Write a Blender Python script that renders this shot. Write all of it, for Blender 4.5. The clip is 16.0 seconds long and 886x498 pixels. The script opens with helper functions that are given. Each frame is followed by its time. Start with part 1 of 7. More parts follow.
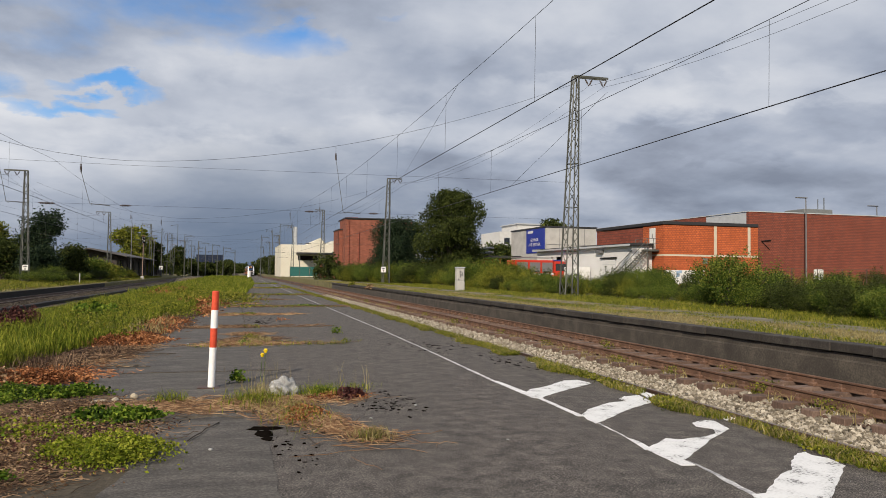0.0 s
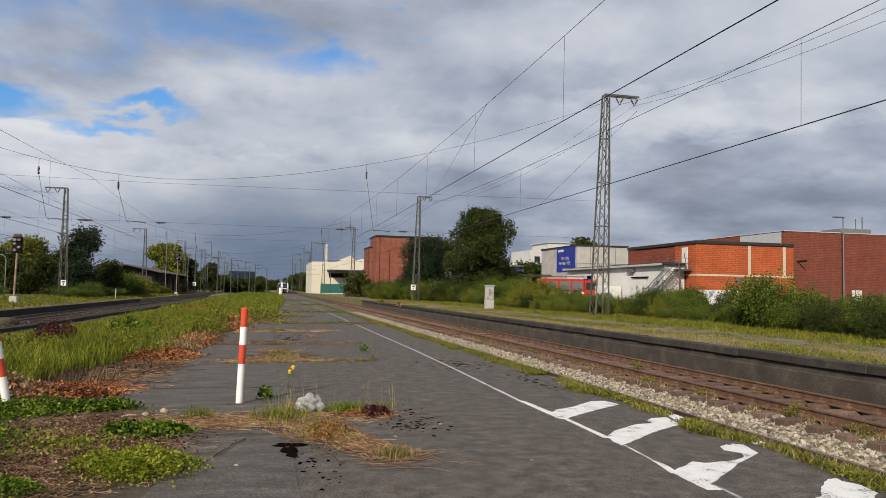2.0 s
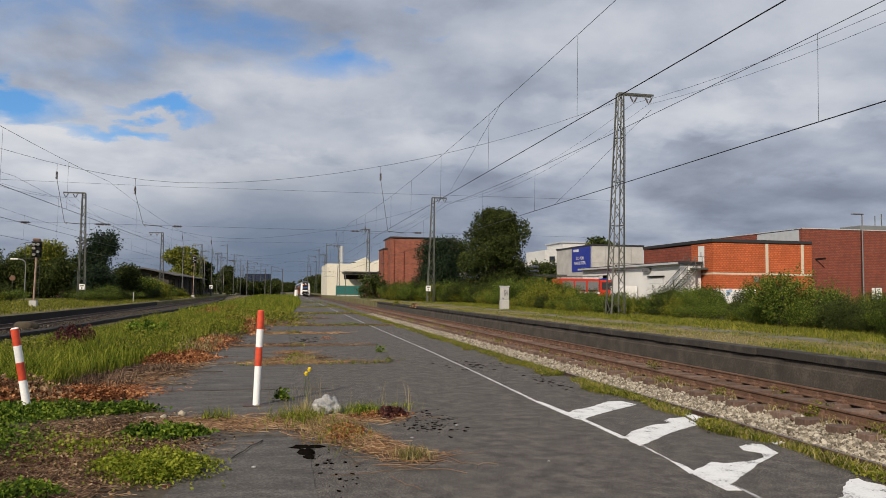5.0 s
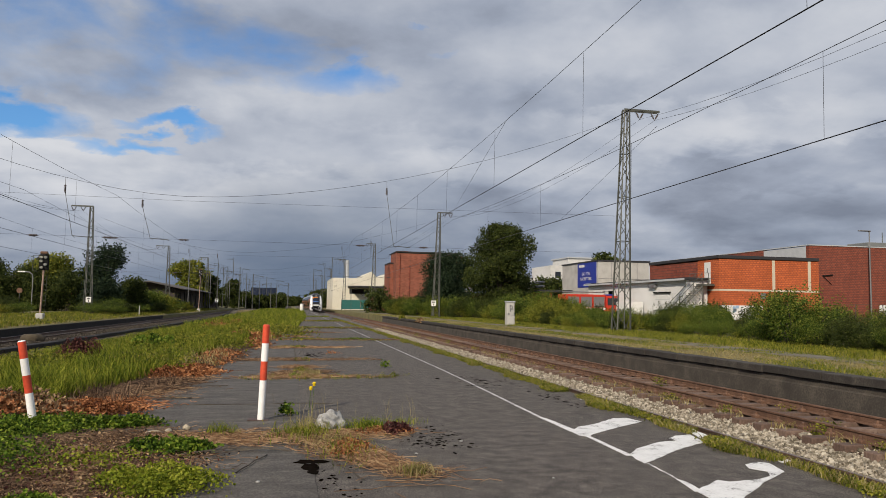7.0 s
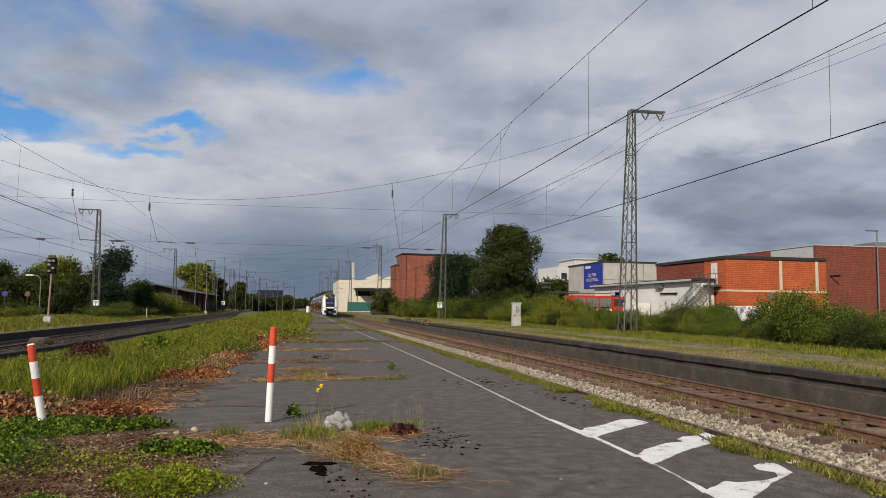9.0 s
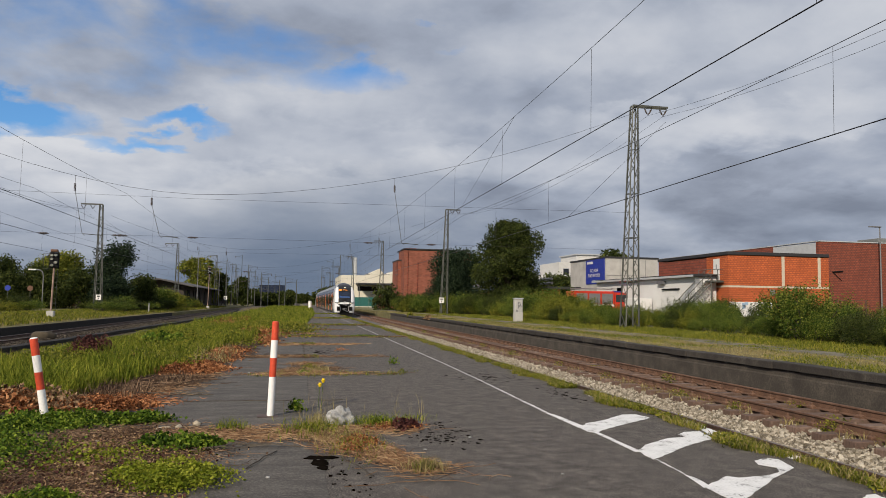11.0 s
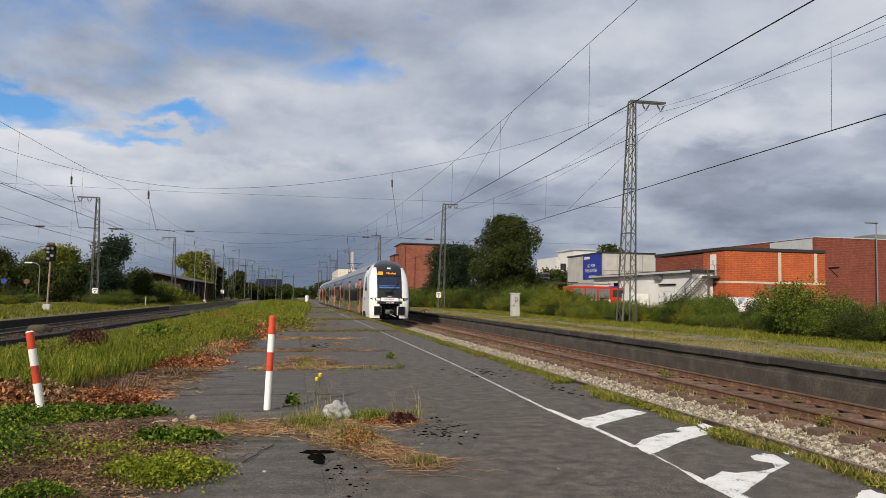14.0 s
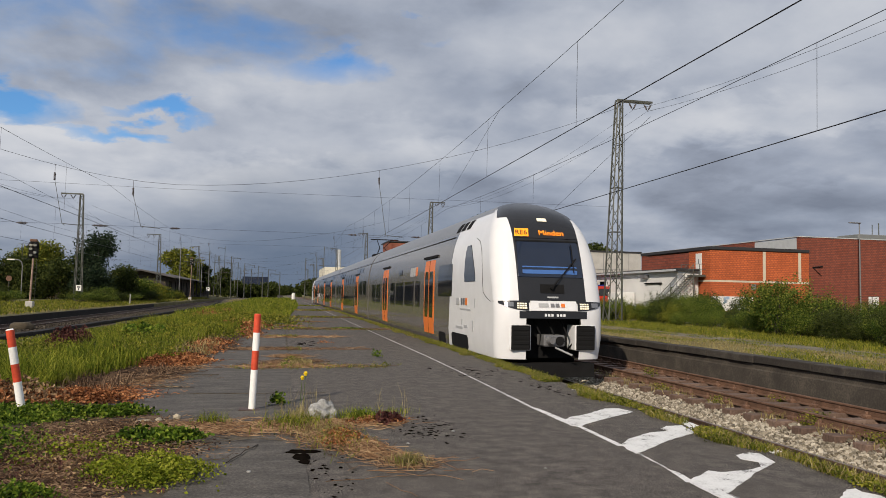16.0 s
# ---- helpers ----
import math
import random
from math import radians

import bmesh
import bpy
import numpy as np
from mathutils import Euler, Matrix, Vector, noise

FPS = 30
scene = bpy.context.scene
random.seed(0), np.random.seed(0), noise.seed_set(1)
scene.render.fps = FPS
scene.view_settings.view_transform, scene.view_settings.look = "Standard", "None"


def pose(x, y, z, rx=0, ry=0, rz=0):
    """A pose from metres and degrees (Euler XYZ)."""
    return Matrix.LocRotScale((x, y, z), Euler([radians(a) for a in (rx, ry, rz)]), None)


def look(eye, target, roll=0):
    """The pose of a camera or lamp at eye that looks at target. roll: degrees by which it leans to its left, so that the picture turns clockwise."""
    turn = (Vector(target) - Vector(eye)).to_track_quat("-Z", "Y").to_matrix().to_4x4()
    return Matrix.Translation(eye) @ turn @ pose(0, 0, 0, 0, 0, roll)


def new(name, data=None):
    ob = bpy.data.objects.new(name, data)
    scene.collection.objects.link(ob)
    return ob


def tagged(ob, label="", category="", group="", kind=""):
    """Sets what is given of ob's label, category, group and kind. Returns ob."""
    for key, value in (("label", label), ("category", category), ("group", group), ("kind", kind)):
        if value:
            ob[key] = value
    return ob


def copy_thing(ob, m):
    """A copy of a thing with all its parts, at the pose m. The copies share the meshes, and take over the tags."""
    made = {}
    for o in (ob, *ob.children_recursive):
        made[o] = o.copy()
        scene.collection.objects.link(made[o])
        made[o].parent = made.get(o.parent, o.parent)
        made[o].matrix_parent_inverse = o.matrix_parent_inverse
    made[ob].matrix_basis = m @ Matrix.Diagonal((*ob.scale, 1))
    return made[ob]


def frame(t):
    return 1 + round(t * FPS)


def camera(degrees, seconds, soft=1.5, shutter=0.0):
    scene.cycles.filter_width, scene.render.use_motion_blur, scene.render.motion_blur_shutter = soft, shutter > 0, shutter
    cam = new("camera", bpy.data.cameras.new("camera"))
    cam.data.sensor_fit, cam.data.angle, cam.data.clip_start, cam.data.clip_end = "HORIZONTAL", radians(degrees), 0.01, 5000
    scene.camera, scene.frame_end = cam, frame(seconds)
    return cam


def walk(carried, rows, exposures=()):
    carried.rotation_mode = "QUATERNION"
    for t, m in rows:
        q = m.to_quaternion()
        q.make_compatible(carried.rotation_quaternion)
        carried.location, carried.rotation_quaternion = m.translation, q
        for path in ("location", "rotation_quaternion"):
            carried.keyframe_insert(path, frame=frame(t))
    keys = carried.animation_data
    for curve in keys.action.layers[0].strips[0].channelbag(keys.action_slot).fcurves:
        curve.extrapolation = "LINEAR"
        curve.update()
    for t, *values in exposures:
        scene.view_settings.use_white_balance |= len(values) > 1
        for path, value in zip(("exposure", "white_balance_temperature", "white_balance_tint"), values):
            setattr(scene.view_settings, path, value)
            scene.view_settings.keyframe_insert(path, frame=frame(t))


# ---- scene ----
# ---------- camera and its path ----------
cam = camera(62.0, 16.0, soft=0.6)
EYE_Z = 1.48
PATH = [
    (0.0, -0.035, 0.07, -0.017, -15.725, 1.881, 0.6),
    (0.5, -0.032, 0.059, -0.011, -15.474, 1.698, 0.558),
    (1.0, -0.037, 0.049, -0.013, -16.532, 2.514, 0.519),
    (1.5, -0.006, 0.033, -0.011, -14.2, 2.784, 1.179),
    (2.0, 0.002, 0.015, -0.006, -13.396, 3.245, 1.024),
    (2.5, 0.001, 0.014, -0.004, -12.999, 3.036, 0.677),
    (3.0, 0.002, 0.018, -0.007, -12.991, 3.17, 0.541),
    (5.5, 0.002, 0.024, -0.006, -12.108, 3.388, 0.609),
    (6.0, -0.0, 0.004, -0.006, -12.196, 3.891, 0.767),
    (6.5, 0.004, -0.002, -0.001, -11.99, 4.251, 0.876),
    (7.0, 0.0, 0.0, -0.0, -11.812, 4.443, 0.895),
    (7.5, -0.01, -0.015, 0.001, -11.546, 4.483, 0.86),
    (8.0, -0.015, -0.022, 0.001, -11.731, 4.842, 1.016),
    (8.5, -0.004, -0.012, -0.002, -11.481, 4.611, 1.007),
    (9.0, -0.008, -0.017, 0.0, -11.336, 4.573, 0.667),
    (11.5, -0.005, -0.009, -0.006, -11.176, 4.03, 0.833),
    (12.0, -0.0, 0.006, -0.006, -11.545, 3.827, 0.78),
    (12.5, -0.003, 0.011, -0.008, -11.816, 3.593, 0.824),
    (13.0, 0.0, 0.015, -0.006, -11.894, 3.352, 0.797),
    (13.5, -0.007, 0.009, -0.004, -11.491, 3.508, 1.069),
    (14.0, -0.007, -0.004, -0.003, -11.419, 3.788, 0.986),
    (14.5, -0.003, 0.02, -0.004, -11.513, 3.593, 1.129),
    (15.0, -0.002, 0.012, -0.003, -12.094, 3.554, 1.086),
    (15.5, -0.005, 0.018, -0.009, -12.411, 3.502, 1.193),
    (16.0, 0.002, 0.041, 0.001, -12.441, 3.664, 1.129),
]
walk(cam, [(t, pose(x, y, EYE_Z + z, 90 + p, -r, yaw)) for t, x, y, z, yaw, p, r in PATH],
     exposures=[(0.0, 0.07), (3.0, 0.0), (6.0, -0.05), (9.0, -0.08), (11.5, -0.05), (14.2, 0.04), (15.2, -0.05), (16.0, -0.11)])

# ---------- sky and sun ----------
SUN_TO = Vector((-0.53, -0.71, 0.52)).normalized()
world = bpy.data.worlds.new("sky")
scene.world = world
world.use_nodes = True


def sky_nodes():
    nt = world.node_tree
    N, L = nt.nodes, nt.links
    for n in list(N):
        N.remove(n)

    def node(kind, **kw):
        n = N.new(kind)
        for k, v in kw.items():
            if k in n.inputs:
                n.inputs[k].default_value = v
        return n

    def math_node(op, a, b=0.0, clamp=False):
        n = N.new("ShaderNodeMath")
        n.operation, n.use_clamp = op, clamp
        for i, v in enumerate((a, b)):
            if isinstance(v, (int, float)):
                n.inputs[i].default_value = v
            else:
                L.new(v, n.inputs[i])
        return n.outputs[0]

    def ramp(fac, stops):
        n = N.new("ShaderNodeValToRGB")
        e = n.color_ramp.elements
        while len(e) < len(stops):
            e.new(0.5)
        for el, (p, c) in zip(e, stops):
            el.position, el.color = p, (*c, 1)
        L.new(fac, n.inputs[0])
        return n.outputs[0]

    def mix(fac, a, b):
        n = N.new("ShaderNodeMix")
        n.data_type = "RGBA"
        L.new(fac, n.inputs[0])
        L.new(a, n.inputs[6])
        L.new(b, n.inputs[7])
        return n.outputs[2]

    sky = N.new("ShaderNodeTexSky")
    sky.sky_type, sky.sun_disc = "NISHITA", False
    sky.sun_elevation = math.asin(SUN_TO.z)
    sky.sun_rotation = math.atan2(SUN_TO.x, SUN_TO.y)
    clear = N.new("ShaderNodeMix")
    clear.data_type, clear.blend_type = "RGBA", "MULTIPLY"
    clear.inputs[0].default_value = 1.0
    L.new(sky.outputs[0], clear.inputs[6])
    clear.inputs[7].default_value = (0.062, 0.105, 0.148, 1)
    tc = N.new("ShaderNodeTexCoord")
    sep = N.new("ShaderNodeSeparateXYZ")
    L.new(tc.outputs["Generated"], sep.inputs[0])
    up = math_node("MAXIMUM", sep.outputs[2], 0.0)
    h = math_node("ADD", up, 0.27)
    u = math_node("DIVIDE", sep.outputs[0], h)
    v = math_node("DIVIDE", sep.outputs[1], h)
    comb = N.new("ShaderNodeCombineXYZ")
    L.new(u, comb.inputs[0])
    L.new(v, comb.inputs[1])

    def clouds(scale, detail, shift, distort=0.3, rough=0.5):
        mp = N.new("ShaderNodeMapping")
        mp.inputs["Location"].default_value = shift
        L.new(comb.outputs[0], mp.inputs[0])
        n = node("ShaderNodeTexNoise", Scale=scale, Detail=detail, Roughness=rough, Distortion=distort)
        L.new(mp.outputs[0], n.inputs["Vector"])
        return n.outputs[0]

    big = clouds(1.0, 3, (3.1, 1.7, 0), 0.2, 0.45)
    mid = clouds(1.8, 8, (0.4, 5.2, 0), 0.1, 0.53)
    mid_above = clouds(1.8, 8, (0.4, 5.06, 0), 0.1, 0.53)
    fine = clouds(6.5, 7, (7.3, 2.2, 0), 0.2, 0.55)
    body = math_node("ADD", math_node("MULTIPLY", big, 0.50), math_node("ADD", math_node("MULTIPLY", mid, 0.40), math_node("MULTIPLY", fine, 0.10)))
    # the cloud field's own gaps, white heads and grey bellies: x and z of the direction, half width, half height, weight
    wx = math_node("ADD", sep.outputs[0], math_node("MULTIPLY", math_node("SUBTRACT", mid, 0.5), 0.30))
    wz = math_node("ADD", sep.outputs[2], math_node("MULTIPLY", math_node("SUBTRACT", fine, 0.5), 0.10))

    def field(spots):
        total = None
        for x, z, rx, rz, w in spots:
            dx = math_node("MULTIPLY", math_node("SUBTRACT", wx, x), 1 / rx)
            dz = math_node("MULTIPLY", math_node("SUBTRACT", wz, z), 1 / rz)
            d = math_node("ADD", math_node("MULTIPLY", dx, dx), math_node("MULTIPLY", dz, dz))
            g = math_node("MULTIPLY", math_node("SUBTRACT", 1.0, d, True), w)
            total = g if total is None else math_node("ADD", total, g)
        return total

    gaps = field([(-0.36, 0.212, 0.13, 0.034, 1.0), (-0.20, 0.190, 0.08, 0.020, 0.9), (-0.13, 0.226, 0.09, 0.016, 0.8), (0.04, 0.290, 0.075, 0.026, 0.42),
                  (0.17, 0.342, 0.07, 0.018, 0.6), (-0.32, 0.31, 0.46, 0.14, 0.78), (-0.50, 0.25, 0.16, 0.05, 0.9)])
    heads = field([(-0.27, 0.178, 0.13, 0.030, 1.0), (0.195, 0.188, 0.09, 0.028, 0.8), (0.50, 0.228, 0.20, 0.038, 0.8), (0.42, 0.335, 0.30, 0.06, 0.5), (0.02, 0.165, 0.16, 0.022, 0.5),
                   (-0.02, 0.125, 0.32, 0.05, 0.75), (-0.40, 0.13, 0.25, 0.04, 0.4)])
    bellies = field([(0.12, 0.262, 0.16, 0.036, 0.7), (0.62, 0.180, 0.22, 0.036, 1.1), (0.42, 0.150, 0.20, 0.030, 0.4), (0.36, 0.275, 0.16, 0.03, 0.5), (-0.32, 0.33, 0.42, 0.12, 2.0), (0.55, 0.115, 0.45, 0.07, 1.1), (0.25, 0.12, 0.25, 0.04, 0.5)])
    relief = math_node("MULTIPLY", math_node("SUBTRACT", mid, mid_above), 1.35)
    level = math_node("SUBTRACT", math_node("ADD", 0.515, relief), math_node("MULTIPLY", math_node("SUBTRACT", body, 0.5), 1.15))
    level = math_node("ADD", level, math_node("MULTIPLY", heads, 0.25))
    level = math_node("SUBTRACT", level, math_node("MULTIPLY", bellies, 0.17), True)
    tone = ramp(level, [(0.10, (0.225, 0.255, 0.325)), (0.36, (0.362, 0.405, 0.496)), (0.58, (0.505, 0.540, 0.615)), (0.90, (0.70, 0.715, 0.755))])
    veil = math_node("ADD", math_node("MULTIPLY", mid, 0.6), math_node("MULTIPLY", fine, 0.4))
    mask = math_node("ADD", math_node("MULTIPLY", math_node("SUBTRACT", veil, 0.5), 4.0), 1.75)
    mask = math_node("SUBTRACT", mask, math_node("MULTIPLY", gaps, 1.55), True)
    col = mix(mask, clear.outputs[2], tone)
    # dense blue-grey bank low over the horizon
    bank = N.new("ShaderNodeRGB")
    bank.outputs[0].default_value = (0.138, 0.185, 0.268, 1)
    low = math_node("SUBTRACT", 1.0, math_node("MULTIPLY", up, 5.4))
    bx = math_node("SUBTRACT", sep.outputs[0], 0.06)
    middle = math_node("SUBTRACT", 1.0, math_node("MULTIPLY", math_node("MULTIPLY", bx, bx), 12.0), True)
    low = math_node("ADD", low, math_node("SUBTRACT", math_node("MULTIPLY", middle, 0.42), 0.27))
    low = math_node("ADD", low, math_node("MULTIPLY", math_node("SUBTRACT", body, 0.5), 1.7), True)
    low = math_node("MULTIPLY", math_node("POWER", low, 1.3), 0.95)
    col = mix(low, col, bank.outputs[0])
    bg = N.new("ShaderNodeBackground")
    bg.inputs[1].default_value = 1.0
    L.new(col, bg.inputs[0])
    out = N.new("ShaderNodeOutputWorld")
    L.new(bg.outputs[0], out.inputs[0])


sky_nodes()
sun_data = bpy.data.lights.new("sun", "SUN")
sun_data.energy, sun_data.angle, sun_data.color = 4.6, radians(0.6), (1.0, 0.865, 0.70)
sun = new("sun", sun_data)
sun.matrix_world = look((0, 0, 60), Vector((0, 0, 60)) - SUN_TO)


# ---------- materials ----------
def material(name, stops, rough=0.8, metal=0.0, scale=8.0, fine=60.0, bump=0.2, stretch=(1, 1, 1), per_object=0.0, spec=0.4,
             per_island=0.0, bump_size=0.01, translucent=0.0, grain=0.45, rug=0.5):
    """Two scales of noise through a colour ramp, with relief."""
    m = bpy.data.materials.new(name)
    m.use_nodes = True
    N, L = m.node_tree.nodes, m.node_tree.links
    b = N["Principled BSDF"]
    b.inputs["Roughness"].default_value = rough
    b.inputs["Metallic"].default_value = metal
    b.inputs["Specular IOR Level"].default_value = spec
    tc = N.new("ShaderNodeTexCoord")
    geo = N.new("ShaderNodeNewGeometry")
    mp = N.new("ShaderNodeMapping")
    mp.inputs["Scale"].default_value = stretch
    L.new(geo.outputs["Position"] if not per_object < 0 else tc.outputs["Object"], mp.inputs[0])
    a = N.new("ShaderNodeTexNoise")
    a.inputs["Scale"].default_value, a.inputs["Detail"].default_value, a.inputs["Roughness"].default_value = scale, 5 + 6 * (rug - 0.5), rug
    c = N.new("ShaderNodeTexNoise")
    c.inputs["Scale"].default_value, c.inputs["Detail"].default_value = fine, 4
    for n in (a, c):
        L.new(mp.outputs[0], n.inputs["Vector"])
    s = N.new("ShaderNodeMath")
    s.operation = "MULTIPLY_ADD"
    L.new(c.outputs[0], s.inputs[0])
    s.inputs[1].default_value = grain
    t = N.new("ShaderNodeMath")
    t.operation = "MULTIPLY"
    L.new(a.outputs[0], t.inputs[0])
    t.inputs[1].default_value = 1 - grain
    L.new(t.outputs[0], s.inputs[2])
    fac = s.outputs[0]
    if per_object > 0 or per_island > 0:
        rnd = N.new("ShaderNodeObjectInfo").outputs["Random"] if per_object > 0 else geo.outputs["Random Per Island"]
        q = N.new("ShaderNodeMath")
        q.operation = "MULTIPLY_ADD"
        L.new(rnd, q.inputs[0])
        q.inputs[1].default_value = max(per_object, per_island)
        q2 = N.new("ShaderNodeMath")
        q2.operation = "SUBTRACT"
        L.new(fac, q2.inputs[0])
        q2.inputs[1].default_value = max(per_object, per_island) / 2
        L.new(q2.outputs[0], q.inputs[2])
        fac = q.outputs[0]
    r = N.new("ShaderNodeValToRGB")
    e = r.color_ramp.elements
    while len(e) < len(stops):
        e.new(0.5)
    for el, (p, col) in zip(e, stops):
        el.position, el.color = p, (*col, 1)
    L.new(fac, r.inputs[0])
    L.new(r.outputs[0], b.inputs["Base Color"])
    if bump:
        bp = N.new("ShaderNodeBump")
        bp.inputs["Strength"].default_value, bp.inputs["Distance"].default_value = bump, bump_size
        L.new(fac, bp.inputs["Height"])
        L.new(bp.outputs[0], b.inputs["Normal"])
    if translucent:
        tr = N.new("ShaderNodeBsdfTranslucent")
        L.new(r.outputs[0], tr.inputs[0])
        mx = N.new("ShaderNodeMixShader")
        mx.inputs[0].default_value = translucent
        L.new(b.outputs[0], mx.inputs[1])
        L.new(tr.outputs[0], mx.inputs[2])
        L.new(mx.outputs[0], N["Material Output"].inputs[0])
    return m


def shades(c, spread=0.25):
    lo = tuple(v * (1 - spread) for v in c)
    hi = tuple(min(1, v * (1 + spread)) for v in c)
    return [(0.32, lo), (0.5, c), (0.68, hi)]


def plain(name, c, rough=0.6, metal=0.0, spread=0.12, **kw):
    return material(name, shades(c, spread), rough, metal, **{**dict(scale=2.5, fine=40, bump=0.06), **kw})


ASPHALT = material("asphalt", [(0.39, (0.0150, 0.0130, 0.0113)), (0.5, (0.0665, 0.0575, 0.0495)), (0.61, (0.215, 0.188, 0.163))], 0.85, scale=5.0, fine=80, bump=1.0, bump_size=0.008, grain=0.62, rug=0.8)
ASPHALT_OLD = material("worn_asphalt", [(0.36, (0.024, 0.021, 0.018)), (0.5, (0.0735, 0.0655, 0.057)), (0.64, (0.170, 0.154, 0.135))], 0.8, scale=2.2, fine=70, bump=0.55, bump_size=0.007, grain=0.55, rug=0.72, stretch=(0.7, 2.0, 1))
PAINT = material("white_paint", [(0.375, (0.1196, 0.115, 0.1104)), (0.425, (0.6072, 0.6072, 0.598)), (0.55, (0.736, 0.736, 0.7268))], 0.55, scale=5, fine=45, bump=0.3)
PAINT_WORN = material("worn_white_paint", [(0.36, (0.16, 0.16, 0.17)), (0.5, (0.42, 0.42, 0.42)), (0.62, (0.66, 0.66, 0.65))], 0.7, scale=6, fine=50, bump=0.3)
BALLAST = material("ballast_bed", [(0.3, (0.0425, 0.03825, 0.034)), (0.5, (0.09775, 0.08925, 0.08075)), (0.7, (0.1785, 0.17, 0.153))], 0.9, scale=5, fine=24, bump=1.0, bump_size=0.04)
BALLAST_DARK = material("dark_ballast_bed", [(0.3, (0.022, 0.018, 0.014)), (0.5, (0.055, 0.046, 0.037)), (0.7, (0.100, 0.084, 0.068))], 0.95, spec=0.05, scale=5, fine=24, bump=1.0, bump_size=0.04)
STONE = material("ballast_stone", [(0.25, (0.093, 0.07719, 0.05394)), (0.5, (0.2465, 0.2158, 0.1655)), (0.75, (0.4371, 0.3952, 0.3208))], 0.85, scale=8, fine=50, bump=0.3, per_island=0.5)
STONE_DARK = material("dark_ballast_stone", [(0.25, (0.018, 0.015, 0.012)), (0.5, (0.060, 0.051, 0.041)), (0.75, (0.125, 0.108, 0.088))], 0.9, scale=8, fine=50, bump=0.3, per_island=0.5, spec=0.1)
RUST = material("rusty_steel", [(0.3, (0.0598, 0.03312, 0.02208)), (0.5, (0.1196, 0.0644, 0.04048)), (0.7, (0.2024, 0.115, 0.0736))], 0.8, scale=4, fine=50, bump=0.25)
RUST_DARK = material("dark_rusty_steel", [(0.3, (0.035, 0.022, 0.018)), (0.5, (0.07, 0.04, 0.03)), (0.7, (0.12, 0.07, 0.05))], 0.6, scale=4, fine=50, bump=0.2)
RAIL_TOP = material("rail_head", [(0.3, (0.10, 0.07, 0.055)), (0.6, (0.22, 0.17, 0.15))], 0.45, 0.6, scale=6, fine=50, bump=0.1)
SLEEPER = material("weathered_sleeper_wood", [(0.3, (0.07, 0.045, 0.035)), (0.5, (0.125, 0.08, 0.06)), (0.7, (0.20, 0.14, 0.11))], 0.9, scale=5, fine=30, bump=0.5, stretch=(1, 6, 1), per_object=0.2)
WALL_DARK = material("grimy_platform_wall", [(0.3, (0.02805, 0.0238, 0.01955)), (0.5, (0.0527, 0.04505, 0.0374)), (0.72, (0.1105, 0.0952, 0.0748))], 0.9, scale=1.6, fine=25, bump=0.5)
KERB = material("dark_kerb_stone", [(0.3, (0.018, 0.0155, 0.013)), (0.5, (0.034, 0.029, 0.025)), (0.7, (0.068, 0.060, 0.050))], 0.85, scale=3, fine=30, bump=0.4, per_object=0.12)
GROUND = material("dry_grass_ground", [(0.3, (0.065, 0.060, 0.022)), (0.5, (0.135, 0.122, 0.048)), (0.7, (0.23, 0.20, 0.09))], 0.95, scale=0.5, fine=9, bump=0.8, bump_size=0.05)
SOIL = material("dark_soil", [(0.3, (0.03, 0.024, 0.016)), (0.5, (0.06, 0.048, 0.032)), (0.7, (0.11, 0.088, 0.055))], 0.95, scale=2, fine=25, bump=0.8, bump_size=0.03)
STEEL = material("galvanised_grey_green_steel", [(0.3, (0.045, 0.048, 0.042)), (0.5, (0.078, 0.082, 0.072)), (0.7, (0.12, 0.125, 0.112))], 0.6, 0.2, scale=1.5, fine=20, bump=0.1)
WIRE = plain("dark_wire", (0.035, 0.035, 0.038), 0.5, 0.4)
CONCRETE = material("weathered_concrete", [(0.3, (0.2772, 0.2698, 0.2541)), (0.5, (0.3973, 0.3881, 0.3696)), (0.7, (0.4897, 0.4805, 0.4574))], 0.85, scale=0.8, fine=18, bump=0.3)
STONE_RUST = material("rust_stained_stone", [(0.25, (0.05, 0.03, 0.022)), (0.5, (0.10, 0.062, 0.045)), (0.75, (0.18, 0.12, 0.09))], 0.9, scale=8, fine=50, bump=0.3, per_island=0.5)


# ---------- building helpers ----------
def empty(name, m=None, **tags):
    ob = new(name)
    ob.empty_display_size = 0.2
    if m is not None:
        ob.matrix_world = m
    return tagged(ob, **tags)


def part(name, bm, mat, parent=None, label="", smooth=False, **tags):
    me = bpy.data.meshes.new(name)
    bm.to_mesh(me)
    bm.free()
    for mm in (mat if isinstance(mat, (list, tuple)) else [mat]):
        me.materials.append(mm)
    if smooth:
        for p in me.polygons:
            p.use_smooth = True
    ob = new(name, me)
    ob.parent = parent
    return tagged(ob, label=label, **tags)


def shared(name, me, parent, m):
    """One more object on a mesh that is already there."""
    ob = new(name, me)
    ob.parent = parent
    ob.matrix_basis = m
    return ob


